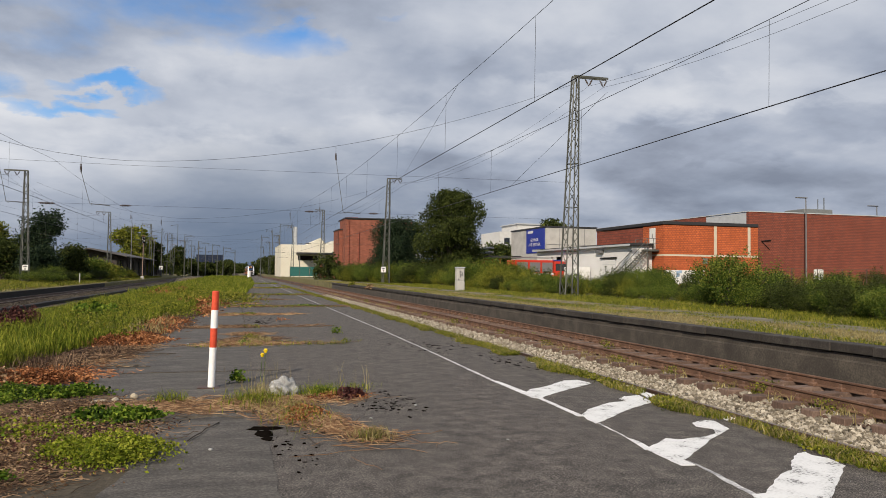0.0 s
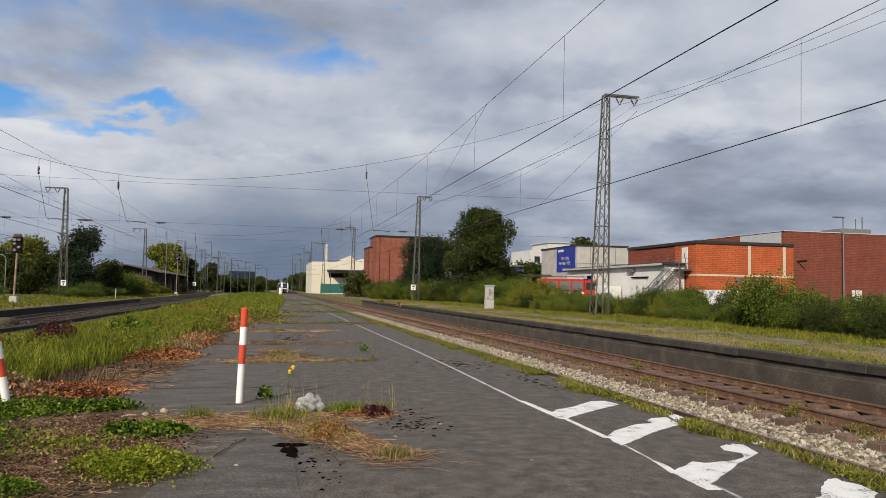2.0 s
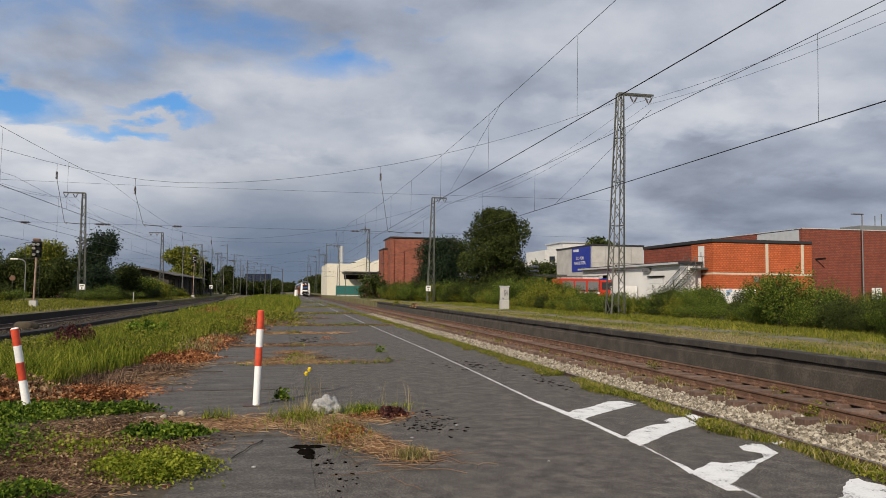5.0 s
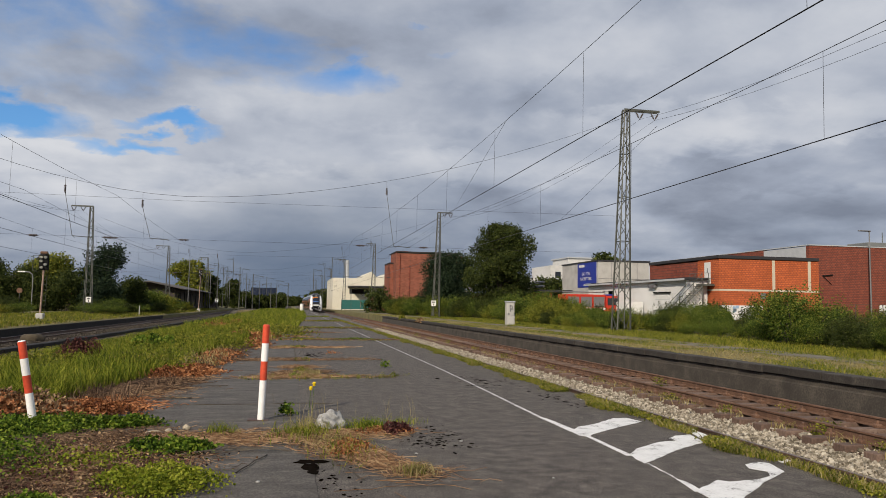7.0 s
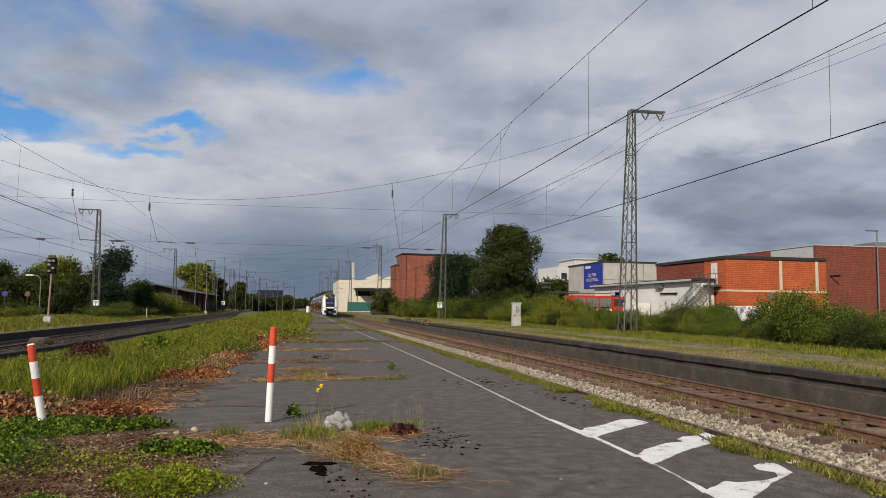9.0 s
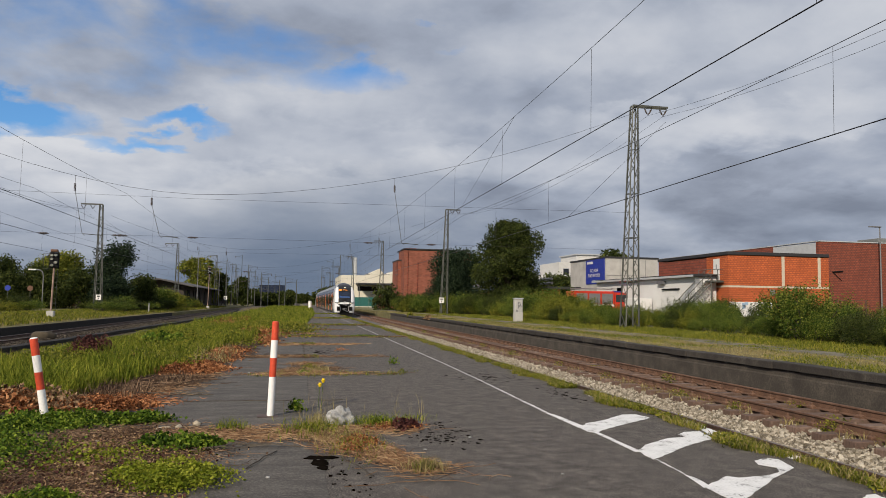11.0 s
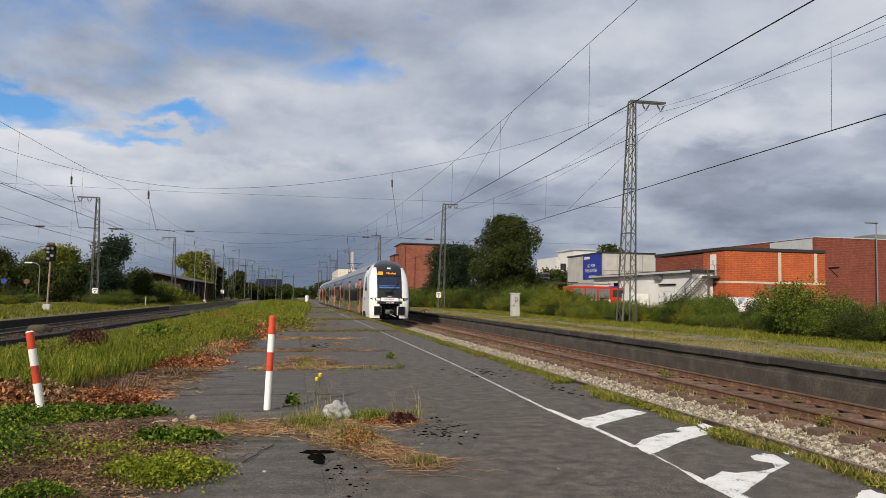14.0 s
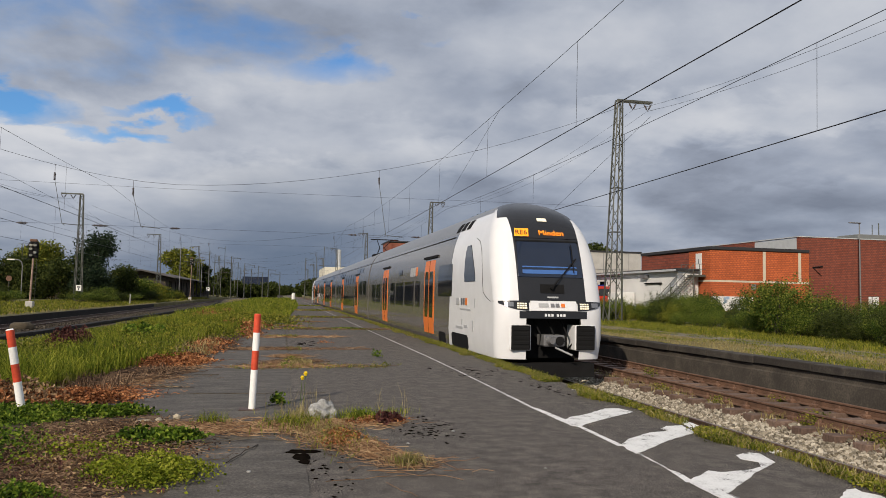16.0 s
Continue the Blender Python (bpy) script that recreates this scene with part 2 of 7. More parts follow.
def add_box(bm, x0, x1, y0, y1, z0, z1, bevel=0.0, m=None, mi=0):
    r = bmesh.ops.create_cube(bm, size=1.0)
    vs = r["verts"]
    for v in vs:
        v.co = Vector(((x0 + x1) / 2 + v.co.x * (x1 - x0), (y0 + y1) / 2 + v.co.y * (y1 - y0), (z0 + z1) / 2 + v.co.z * (z1 - z0)))
    fs = {f for v in vs for f in v.link_faces}
    if bevel:
        es = {e for v in vs for e in v.link_edges}
        rb = bmesh.ops.bevel(bm, geom=list(es), offset=bevel, segments=1, affect="EDGES", profile=0.5)
        fs |= set(rb["faces"])
        vs = list({v for f in fs if f.is_valid for v in f.verts})
    for f in fs:
        if f.is_valid:
            f.material_index = mi
    if m is not None:
        bmesh.ops.transform(bm, matrix=m, verts=vs)
    return vs


def box(*a, **k):
    bm = bmesh.new()
    add_box(bm, *a, **k)
    return bm


def add_rod(bm, a, b, r, r2=None, seg=6, caps=True):
    a, b = Vector(a), Vector(b)
    d = b - a
    m = Matrix.Translation((a + b) / 2) @ d.to_track_quat("Z", "Y").to_matrix().to_4x4()
    return bmesh.ops.create_cone(bm, cap_ends=caps, segments=seg, radius1=r, radius2=r if r2 is None else r2, depth=d.length, matrix=m)["verts"]


def rod(a, b, r, r2=None, seg=6):
    bm = bmesh.new()
    add_rod(bm, a, b, r, r2, seg)
    return bm


def extrude_profile(pts, y0, y1, steps=1):
    """A closed outline in x and z, drawn along y."""
    bm = bmesh.new()
    rings = []
    for i in range(steps + 1):
        y = y0 + (y1 - y0) * i / steps
        rings.append([bm.verts.new((x, y, z)) for x, z in pts])
    n = len(pts)
    for a, b in zip(rings, rings[1:]):
        for i in range(n):
            bm.faces.new((a[i], a[(i + 1) % n], b[(i + 1) % n], b[i]))
    bm.faces.new(rings[0])
    bm.faces.new(rings[-1][::-1])
    bmesh.ops.recalc_face_normals(bm, faces=bm.faces[:])
    return bm


def sheet(x0, x1, y0, y1, nx, ny, height):
    bm = bmesh.new()
    g = [[bm.verts.new((x0 + (x1 - x0) * i / nx, y0 + (y1 - y0) * j / ny, 0)) for i in range(nx + 1)] for j in range(ny + 1)]
    for row in g:
        for v in row:
            v.co.z = height(v.co.x, v.co.y)
    for j in range(ny):
        for i in range(nx):
            bm.faces.new((g[j][i], g[j][i + 1], g[j + 1][i + 1], g[j + 1][i]))
    return bm


# ---------- ground ----------
EDGE, TRACK_A, TRACK_B, WALL_R = 4.94, 6.57, 9.68, 11.27     # platform edge, train track, rusty siding, opposite platform
RAIL_A, RAIL_B = -0.615, -0.382
TRACK_D, WALL_L = -14.6, -16.6
part("ground", sheet(-2500, 2500, -600, 4500, 2, 2, lambda x, y: -1.0), GROUND, kind="structure", label="flat dry grass land out to the horizon")



def left_edge(y):
    """The far side of the platform, which narrows towards its end."""
    pts = LEFT_LINE
    for (a, p), (c, q) in zip(pts, pts[1:]):
        if a <= y <= c:
            return p + (q - p) * (y - a) / (c - a)
    return pts[-1][1]


LEFT_LINE = ((-14, -9.5), (22, -7.5), (50, -6.9), (75, -6.7), (110, -8.2), (150, -10.6), (200, -11.4))


def platform_slab():
    bm = bmesh.new()
    rings = []
    for y, x in LEFT_LINE:
        rings.append([bm.verts.new((x, y, -0.98)), bm.verts.new((x, y, 0.0)), bm.verts.new((EDGE, y, 0.0)), bm.verts.new((EDGE, y, -0.98))])
    for r, s in zip(rings, rings[1:]):
        for k in range(4):
            bm.faces.new((r[k], r[(k + 1) % 4], s[(k + 1) % 4], s[k]))
    bm.faces.new(rings[0])
    bm.faces.new(rings[-1][::-1])
    bmesh.ops.recalc_face_normals(bm, faces=bm.faces[:])
    return bm


part("platform_floor", platform_slab(), ASPHALT, kind="structure", label="dark grey weathered asphalt platform surface with white markings")
part("opposite_platform", extrude_profile([(WALL_R + 0.32, -0.98), (WALL_R + 0.32, 0.175), (17, 0.09), (60, 0.1), (400, 0.1), (400, -0.98)], -14, 900), GROUND, kind="structure",
     label="disused platform overgrown with dry grass")
part("left_bank", extrude_profile([(WALL_L, -0.98), (WALL_L, -0.34), (-22, 0.1), (-400, 0.3), (-400, -0.98)], -14, 900), GROUND, kind="structure",
     label="grassy bank beside the far tracks")


# ---------- tracks ----------
def rail_mesh(name, y0, y1, mat_side, mat_top):
    pts = [(-0.07, -0.17), (-0.07, -0.155), (-0.012, -0.135), (-0.012, -0.045), (-0.036, -0.03), (-0.036, -0.004), (-0.03, 0.0),
           (0.03, 0.0), (0.036, -0.004), (0.036, -0.03), (0.012, -0.045), (0.012, -0.135), (0.07, -0.155), (0.07, -0.17)]
    bm = extrude_profile(pts, y0, y1, 1)
    for f in bm.faces:
        f.material_index = 1 if f.normal.z > 0.9 and f.calc_center_median().z > -0.01 else 0
    me = bpy.data.meshes.new(name)
    bm.to_mesh(me)
    bm.free()
    me.materials.append(mat_side)
    me.materials.append(mat_top)
    return me


def track(name, x, z, label, side, top, y0=-14, y1=900):
    t = empty(name, Matrix.Translation((x, 0, z)), label=label, category="railway track")
    me = rail_mesh("rail", y0, y1, side, top)
    for s in (-0.7525, 0.7525):
        shared("rail", me, t, Matrix.Translation((s, 0, 0)))
    return t


track_a = track("main_track", TRACK_A, RAIL_A, "main line track in pale ballast beside the platform", RUST_DARK, RAIL_TOP)
track_b = track("siding_track", TRACK_B, RAIL_B, "rusty siding track on old wooden sleepers", RUST, RUST)
track_d = track("far_track", TRACK_D, -0.62, "far main line track with dark rails", RUST_DARK, RAIL_TOP)
track_c = track("left_track", -9.9, -0.64, "dark track just beyond the platform edge", RUST_DARK, RAIL_TOP)
part("ballast_bed", extrude_profile([(EDGE + 0.2, -0.98), (EDGE + 0.2, -0.80), (6.6, -0.78), (7.6, -0.76), (8.35, -0.70), (8.7, -0.64), (11.2, -0.63), (11.25, -0.98)], -14, 900), BALLAST,
     kind="structure", label="crushed stone ballast between the platforms")
part("left_ballast_bed", extrude_profile([(WALL_L + 0.02, -0.98), (WALL_L + 0.02, -0.78), (-12.6, -0.76), (-11.6, -0.70), (-4.0, -0.74), (2.0, -0.80), (2.0, -0.98)], -14, 900), BALLAST_DARK,
     kind="structure", label="grey ballast bed under the far tracks")
# opposite platform wall and kerb
part("platform_wall", extrude_profile([(WALL_R, -0.97), (WALL_R, -0.15), (WALL_R + 0.05, -0.12), (WALL_R + 0.05, 0.0), (WALL_R + 0.30, 0.0), (WALL_R + 0.30, -0.97)], -14, 90), WALL_DARK,
     kind="structure", label="grimy dark platform wall with a ledge")
# near-black colour carries the shade on the edge stones; the wall reuses it
EDGE_SHADE = plain("shade_black_edge_stone", (0.014, 0.012, 0.010), 0.9, spread=0.5)
part("left_platform_wall", extrude_profile([(WALL_L + 0.01, -0.97), (WALL_L + 0.01, -0.32), (WALL_L - 0.3, -0.32), (WALL_L - 0.3, -0.97)], -14, 106), EDGE_SHADE, kind="structure",
     label="near-black wall of the far platform")


# ---------- train ----------
def glow(name, c, strength):
    m = bpy.data.materials.new(name)
    m.use_nodes = True
    b = m.node_tree.nodes["Principled BSDF"]
    b.inputs["Base Color"].default_value = (*c, 1)
    b.inputs["Emission Color"].default_value = (*c, 1)
    b.inputs["Emission Strength"].default_value = strength
    return m


WHITE = plain("white_lacquer", (0.69, 0.70, 0.72), 0.25, spread=0.05, spec=0.5, bump=0.01)
GREY = plain("anthracite_lacquer", (0.140, 0.132, 0.123), 0.13, 0.1, spread=0.08, bump=0.01)
ROOFGREY = plain("silver_grey_roof", (0.22, 0.225, 0.235), 0.35, 0.3, spread=0.1, bump=0.02)
BLACK = plain("black_mask_lacquer", (0.018, 0.019, 0.022), 0.25, spread=0.1, bump=0.01)
DULL_BLACK = plain("dull_black_underframe", (0.010, 0.010, 0.0105), 0.85, spread=0.3, spec=0.12)
ORANGE = plain("orange_lacquer", (0.68, 0.17, 0.025), 0.35, spread=0.05, bump=0.01)
GLASS = plain("dark_window_glass", (0.012, 0.015, 0.02), 0.05, spread=0.1, spec=0.7, bump=0.0)
SCREEN = plain("blue_tinted_windscreen", (0.006, 0.012, 0.030), 0.05, spread=0.2, spec=0.8, bump=0.0)
BLIND = plain("blue_cab_panel", (0.05, 0.13, 0.36), 0.4)
PALEGREY = plain("pale_grey_print", (0.36, 0.37, 0.38), 0.5)
METAL = plain("cast_grey_metal", (0.22, 0.22, 0.225), 0.5, 0.6)
LED = glow("amber_display", (1.0, 0.30, 0.01), 0.85)
LAMPW = glow("warm_headlight", (0.9, 0.82, 0.62), 0.25)
CLEAR = plain("clear_lamp_cover", (0.20, 0.21, 0.23), 0.1, 0.3)
def tube(points, r, seg=4):
    bm = bmesh.new()
    rings = []
    pts = [Vector(p) for p in points]
    for i, p in enumerate(pts):
        d = (pts[min(i + 1, len(pts) - 1)] - pts[max(i - 1, 0)]).normalized()
        s = d.cross(Vector((0, 0, 1)) if abs(d.z) < 0.95 else Vector((1, 0, 0))).normalized()
        u = s.cross(d)
        rings.append([bm.verts.new(p + (s * math.cos(k * math.tau / seg) + u * math.sin(k * math.tau / seg)) * r) for k in range(seg)])
    for a, b in zip(rings, rings[1:]):
        for k in range(seg):
            bm.faces.new((a[k], a[(k + 1) % seg], b[(k + 1) % seg], b[k]))
    return bm


TOP, BASE = 4.78, 0.60


def half_width(z):
    if z < 1.1:
        return 1.36 + 0.05 * (z - BASE) / (1.1 - BASE)
    t = max(0.0, (z - 2.35) / (TOP - 2.35))
    return 1.41 * max(0.0, 1 - t ** 2.9) ** (1 / 2.3)


def nose_y(z):
    """How far the front leans back with height."""
    if z < 1.9:
        return 0.10 * abs(z - 1.5) ** 1.5
    t = (z - 1.9) / (TOP - 1.9)
    return 0.04 + 0.62 * t + 0.55 * t ** 2 + 1.5 * t ** 9


def front_point(a, z, out=0.0):
    w = half_width(z)
    round_r = 0.45 + 0.25 * min(1, max(0, z - 2) / 2)
    y = nose_y(z) + round_r * (1 - (1 - min(1, abs(a)) ** 4.2) ** 0.45)
    return Vector((a * w, y - out, z))


Z_LEVELS = [BASE, 0.65, 0.72, 0.9, 1.1, 1.35, 1.6, 1.78, 1.98, 2.05, 2.2, 2.4, 2.6, 2.8, 3.0, 3.2, 3.4, 3.6, 3.75, 3.9, 4.05, 4.18, 4.3, 4.4, 4.5, 4.60, 4.68, 4.74, 4.77, 4.778]
A_LEVELS = [-1, -0.995, -0.975, -0.94, -0.89, -0.82, -0.74, -0.62, -0.5, -0.25, 0, 0.25, 0.5, 0.62, 0.74, 0.82, 0.89, 0.94, 0.975, 0.995, 1]


def front_shell():
    bm = bmesh.new()

    def column(a, z):
        """The mask keeps its width while the body narrows towards the roof."""
        m = min(0.93, 0.874 / half_width(z)) if z > 1.9 else 0.62
        u = a / 0.62 * m if abs(a) <= 0.62 else math.copysign(m + (abs(a) - 0.62) / 0.38 * (1 - m), a)
        return a if z <= 1.9 else u

    g = [[bm.verts.new(front_point(column(a, z), z)) for a in A_LEVELS] for z in Z_LEVELS]
    for j in range(len(Z_LEVELS) - 1):
        for i in range(len(A_LEVELS) - 1):
            a, z = (A_LEVELS[i] + A_LEVELS[i + 1]) / 2, (Z_LEVELS[j] + Z_LEVELS[j + 1]) / 2
            if abs(a) < 0.5 and z < 1.78:
                continue
            f = bm.faces.new((g[j][i], g[j][i + 1], g[j + 1][i + 1], g[j + 1][i]))
            f.material_index = 1 if (abs(a) < 0.62 and z > 1.98) or (z > 4.18 and abs(a) < 0.94) or z > 4.45 else 0
    return bm


def side_point(s, z, y):
    return (s * half_width(z), y, z)


def body_shell(y0, y1, cab):
    """Car side walls and roof; with a cab the front edge follows the nose."""
    bm = bmesh.new()
    zs = [z for z in Z_LEVELS]
    rows = []
    for s in (-1, 1):
        zz = zs if s < 0 else zs[::-1]
        rows += [(s, z) for z in zz]
    cuts = ([None, 4.6, 5.3, 5.5] if cab else [y0]) + [y0 + (y1 - y0) * k / 6 for k in range(2 if cab else 1, 7)]
    grid = []
    for c in cuts:
        ring = []
        for s, z in rows:
            if c is None:
                y = front_point(1, z).y
            elif cab and c in (4.6, 5.3, 5.5):
                y = c - 0.25 * (z - 2) / 2.5
            else:
                y = c
            ring.append(bm.verts.new(side_point(s, z, y)))
        grid.append(ring)
    for k in range(len(cuts) - 1):
        for i in range(len(rows) - 1):
            f = bm.faces.new((grid[k][i], grid[k + 1][i], grid[k + 1][i + 1], grid[k][i + 1]))
            z = (rows[i][1] + rows[i + 1][1]) / 2
            white = cab and k < 2
            f.material_index = 0 if white and z < 4.42 else (2 if z > 3.98 else 1)
    for ring in ([grid[-1]] if cab else [grid[0], grid[-1]]):
        f = bm.faces.new([bm.verts.new(v.co) for v in ring])
        f.material_index = 1
    bmesh.ops.recalc_face_normals(bm, faces=bm.faces[:])
    return bm


def side_panel(y0, y1, z0, z1, out=0.012, s=-1, round_=0.06, lean=0.0):
    """A flat panel let into a side wall, following its curve, with clipped corners."""
    bm = bmesh.new()
    n = 6
    grid = []
    for k in range(n + 1):
        z = z0 + (z1 - z0) * k / n
        c = round_ if k in (0, n) else 0.0
        w = half_width(z) + out
        grid.append([bm.verts.new((s * w, y0 + c + lean * (k / n) ** 1.4, z)), bm.verts.new((s * w, y1 - c, z))])
    for a, b in zip(grid, grid[1:]):
        bm.faces.new((a[0], a[1], b[1], b[0]))
    geo = bmesh.ops.extrude_face_region(bm, geom=bm.faces[:])
    for v in geo["geom"]:
        if isinstance(v, bmesh.types.BMVert):
            v.co.x -= s * (out + 0.03)
    bmesh.ops.recalc_face_normals(bm, faces=bm.faces[:])
    return bm


def front_panel(a0, a1, z0, z1, out=0.015, na=6, nz=5, thick=0.04):
    bm = bmesh.new()
    g = [[bm.verts.new(front_point(a0 + (a1 - a0) * i / na, z0 + (z1 - z0) * j / nz, out)) for i in range(na + 1)] for j in range(nz + 1)]
    for j in range(nz):
        for i in range(na):
            bm.faces.new((g[j][i], g[j][i + 1], g[j + 1][i + 1], g[j + 1][i]))
    geo = bmesh.ops.extrude_face_region(bm, geom=bm.faces[:])
    for v in geo["geom"]:
        if isinstance(v, bmesh.types.BMVert):
            v.co.y += thick
    bmesh.ops.recalc_face_normals(bm, faces=bm.faces[:])
    return bm


def lamp_shape(s, z0, z1, tip, out=0.016, n=10):
    """Headlight glass that narrows to a point at its outer end."""
    bm = bmesh.new()
    lo, hi = [], []
    for i in range(n + 1):
        u = i / n
        a = s * (0.45 + 0.55 * u)
        lo.append(bm.verts.new(front_point(a, z0 + (tip - z0) * u ** 2.2, out)))
        hi.append(bm.verts.new(front_point(a, z1 + (tip + 0.02 - z1) * u ** 2.2, out)))
    for i in range(n):
        bm.faces.new((lo[i], lo[i + 1], hi[i + 1], hi[i]))
    geo = bmesh.ops.extrude_face_region(bm, geom=bm.faces[:])
    for v in geo["geom"]:
        if isinstance(v, bmesh.types.BMVert):
            v.co.y += 0.05
    bmesh.ops.recalc_face_normals(bm, faces=bm.faces[:])
    return bm


def letters(text, size, m, mat, parent, name="lettering"):
    cu = bpy.data.curves.new(name, "FONT")
    cu.body, cu.size, cu.extrude = text, size, 0.002
    cu.align_x, cu.align_y = "CENTER", "CENTER"
    cu.materials.append(mat)
    ob = new(name, cu)
    ob.parent = parent
    ob.matrix_basis = m
    return ob


def wheelset(parent, y):
    bm = bmesh.new()
    for s in (-0.75, 0.75):
        add_rod(bm, (s - 0.07, y, 0.44), (s + 0.07, y, 0.44), 0.44, seg=20)
    add_rod(bm, (-0.75, y, 0.44), (0.75, y, 0.44), 0.09, seg=8)
    part("wheelset", bm, RUST_DARK, parent)


def bogie(car, y):
    bm = bmesh.new()
    for s in (-1, 1):
        add_box(bm, s * 1.05 - 0.09, s * 1.05 + 0.09, y - 1.9, y + 1.9, 0.42, 0.72, bevel=0.04)
        for dy in (-1.25, 1.25):
            add_box(bm, s * 1.08 - 0.12, s * 1.08 + 0.12, y + dy - 0.25, y + dy + 0.25, 0.3, 0.62, bevel=0.03)
        add_rod(bm, (s * 1.08, y, 0.55), (s * 1.08, y, 1.0), 0.16, seg=10)
    add_box(bm, -1.0, 1.0, y - 0.35, y + 0.35, 0.5, 0.8)
    b = part("bogie", bm, DULL_BLACK, car)
    for dy in (-1.25, 1.25):
        wheelset(b, y + dy)


def door(car, y, s):
    d = part("door", side_panel(y, y + 1.75, 0.80, 3.34, 0.015, s), ORANGE, car, "orange double sliding door")
    for k in (0, 1):
        part("door_window", side_panel(y + 0.16 + k * 0.82, y + 0.77 + k * 0.82, 1.35, 2.95, 0.022, s), GLASS, d)
    part("door_gap", side_panel(y + 0.86, y + 0.89, 0.80, 3.34, 0.019, s, 0.0), DULL_BLACK, d)
    part("door_rail", side_panel(y - 0.3, y + 2.05, 3.42, 3.5, 0.05, s, 0.0), DULL_BLACK, d)


def end_car(train, y0, flip=False):
    """Single-deck car with a driver's cab."""
    car = new("end_car")
    car.parent = train
    car.matrix_basis = Matrix.Translation((0, y0, 0)) if not flip else pose(0, y0, 0, 0, 0, 180)
    body = part("car_body", body_shell(0, 26.9, True), [WHITE, GREY, ROOFGREY], car, smooth=True)
    part("cab_front", front_shell(), [WHITE, BLACK], car, "white cab front with a black mask", smooth=True)
    for s in (-1, 1):
        for y in (7.7, 18.9):
            door(car, y, s)
        for a, b in ((10.35, 11.3), (11.7, 13.8), (14.15, 16.25), (16.6, 17.9), (21.6, 23.2), (23.6, 25.2)):
            part("side_window", side_panel(a, b, 1.68, 2.66, 0.014, s), GLASS, car)
        part("side_window", side_panel(5.0, 7.0, 2.10, 3.10, 0.014, s), GLASS, car)
        part("display_window", side_panel(14.6, 15.5, 2.95, 3.2, 0.014, s), GLASS, car)
        part("cab_window", side_panel(2.2, 3.45, 2.52, 3.55, 0.016, s, 0.05, 0.75), GLASS, car)
        for k in range(3):
            part("vent", side_panel(3.9 + 0.65 * k, 4.35 + 0.65 * k, 4.1, 4.38, 0.012, s, 0.0), DULL_BLACK, car)
        part("skirt_recess", side_panel(3.0, 5.0, BASE, 1.02, 0.01, s, 0.12), DULL_BLACK, car)
        part("skirt_recess", side_panel(5.9, 6.9, BASE, 0.95, 0.01, s, 0.12), DULL_BLACK, car)
        # wordmark and small data plates as plain shapes
        for k, (a, b, m) in enumerate(((4.0, 4.4, PALEGREY), (3.62, 3.82, METAL), (3.36, 3.56, METAL), (3.1, 3.3, ORANGE))):
            part("wordmark", side_panel(a, b, 1.86, 2.06, 0.012, s, 0.02), m, car)
        for a, b, z0, z1 in ((2.7, 3.9, 1.72, 1.76), (3.6, 3.72, 1.3, 1.45), (3.0, 3.4, 1.22, 1.30), (3.5, 4.4, 1.18, 1.24), (2.35, 2.5, 1.15, 1.45), (2.2, 2.3, 1.8, 2.05)):
            part("data_plate", side_panel(a, b, z0, z1, 0.012, s, 0.0), PALEGREY, car)
        for a, b, m in ((12.2, 12.5, PALEGREY), (11.8, 12.1, PALEGREY), (11.4, 11.7, PALEGREY), (11.0, 11.3, ORANGE)):
            part("wordmark", side_panel(a, b, 2.85, 3.2, 0.012, s, 0.02), m, car)
        seam = [(s * (half_width(z) + 0.002), y, z) for y, z in ((2.6, 3.72), (2.1, 3.6), (1.75, 3.3), (1.58, 2.9), (1.5, 2.5), (1.42, 2.22), (1.2, 2.12), (0.9, 2.03), (0.7, 1.99))]
        part("panel_seam", tube(seam, 0.008, 5), DULL_BLACK, car)
    part("roof_line", side_panel(5.4, 26.9, 3.93, 3.96, 0.012, -1, 0.0), DULL_BLACK, car)
    # front details
    ws = part("windscreen", front_panel(-0.60, 0.60, 2.62, 3.52, 0.02), SCREEN, car, "large dark blue reflecting windscreen", smooth=False)
    part("windscreen_frame", front_panel(-0.63, 0.63, 3.52, 3.56, 0.03, 6, 1), DULL_BLACK, ws)
    part("sun_blind", front_panel(-0.52, 0.5, 2.70, 2.80, 0.026, 6, 1, 0.02), BLIND, ws)
    part("sun_blind", front_panel(-0.52, 0.5, 2.86, 2.89, 0.026, 6, 1, 0.02), BLIND, ws)
    disp = part("display_box", front_panel(-0.66, 0.66, 3.62, 3.90, 0.02, 6, 2), BLACK, car, "amber lettered destination display")
    slope = math.degrees(math.atan2(nose_y(3.85) - nose_y(3.65), 0.2))
    part("line_panel", front_panel(-0.64, -0.36, 3.655, 3.865, 0.028, 3, 2, 0.02), LED, disp, "amber line number field")
    p = front_point(0, 3.755, 0.035)
    letters("RE6", 0.2, Matrix.Translation((-0.655, p.y + 0.005, p.z)) @ pose(0, 0, 0, 90 - slope, 0, -4), BLACK, disp)
    letters("Minden", 0.23, Matrix.Translation((0.14, p.y - 0.012, p.z)) @ pose(0, 0, 0, 90 - slope, 0, 0), LED, disp)
    part("top_lamp", front_panel(-0.11, 0.11, 4.08, 4.17, 0.03, 3, 2), LAMPW, car, "small top headlight")
    part("front_hatch", front_panel(-0.22, 0.22, 2.22, 2.44, 0.012, 3, 2, 0.03), DULL_BLACK, car)
    part("maker_plate", front_panel(-0.1, 0.1, 2.1, 2.14, 0.014, 2, 1, 0.02), PALEGREY, car)
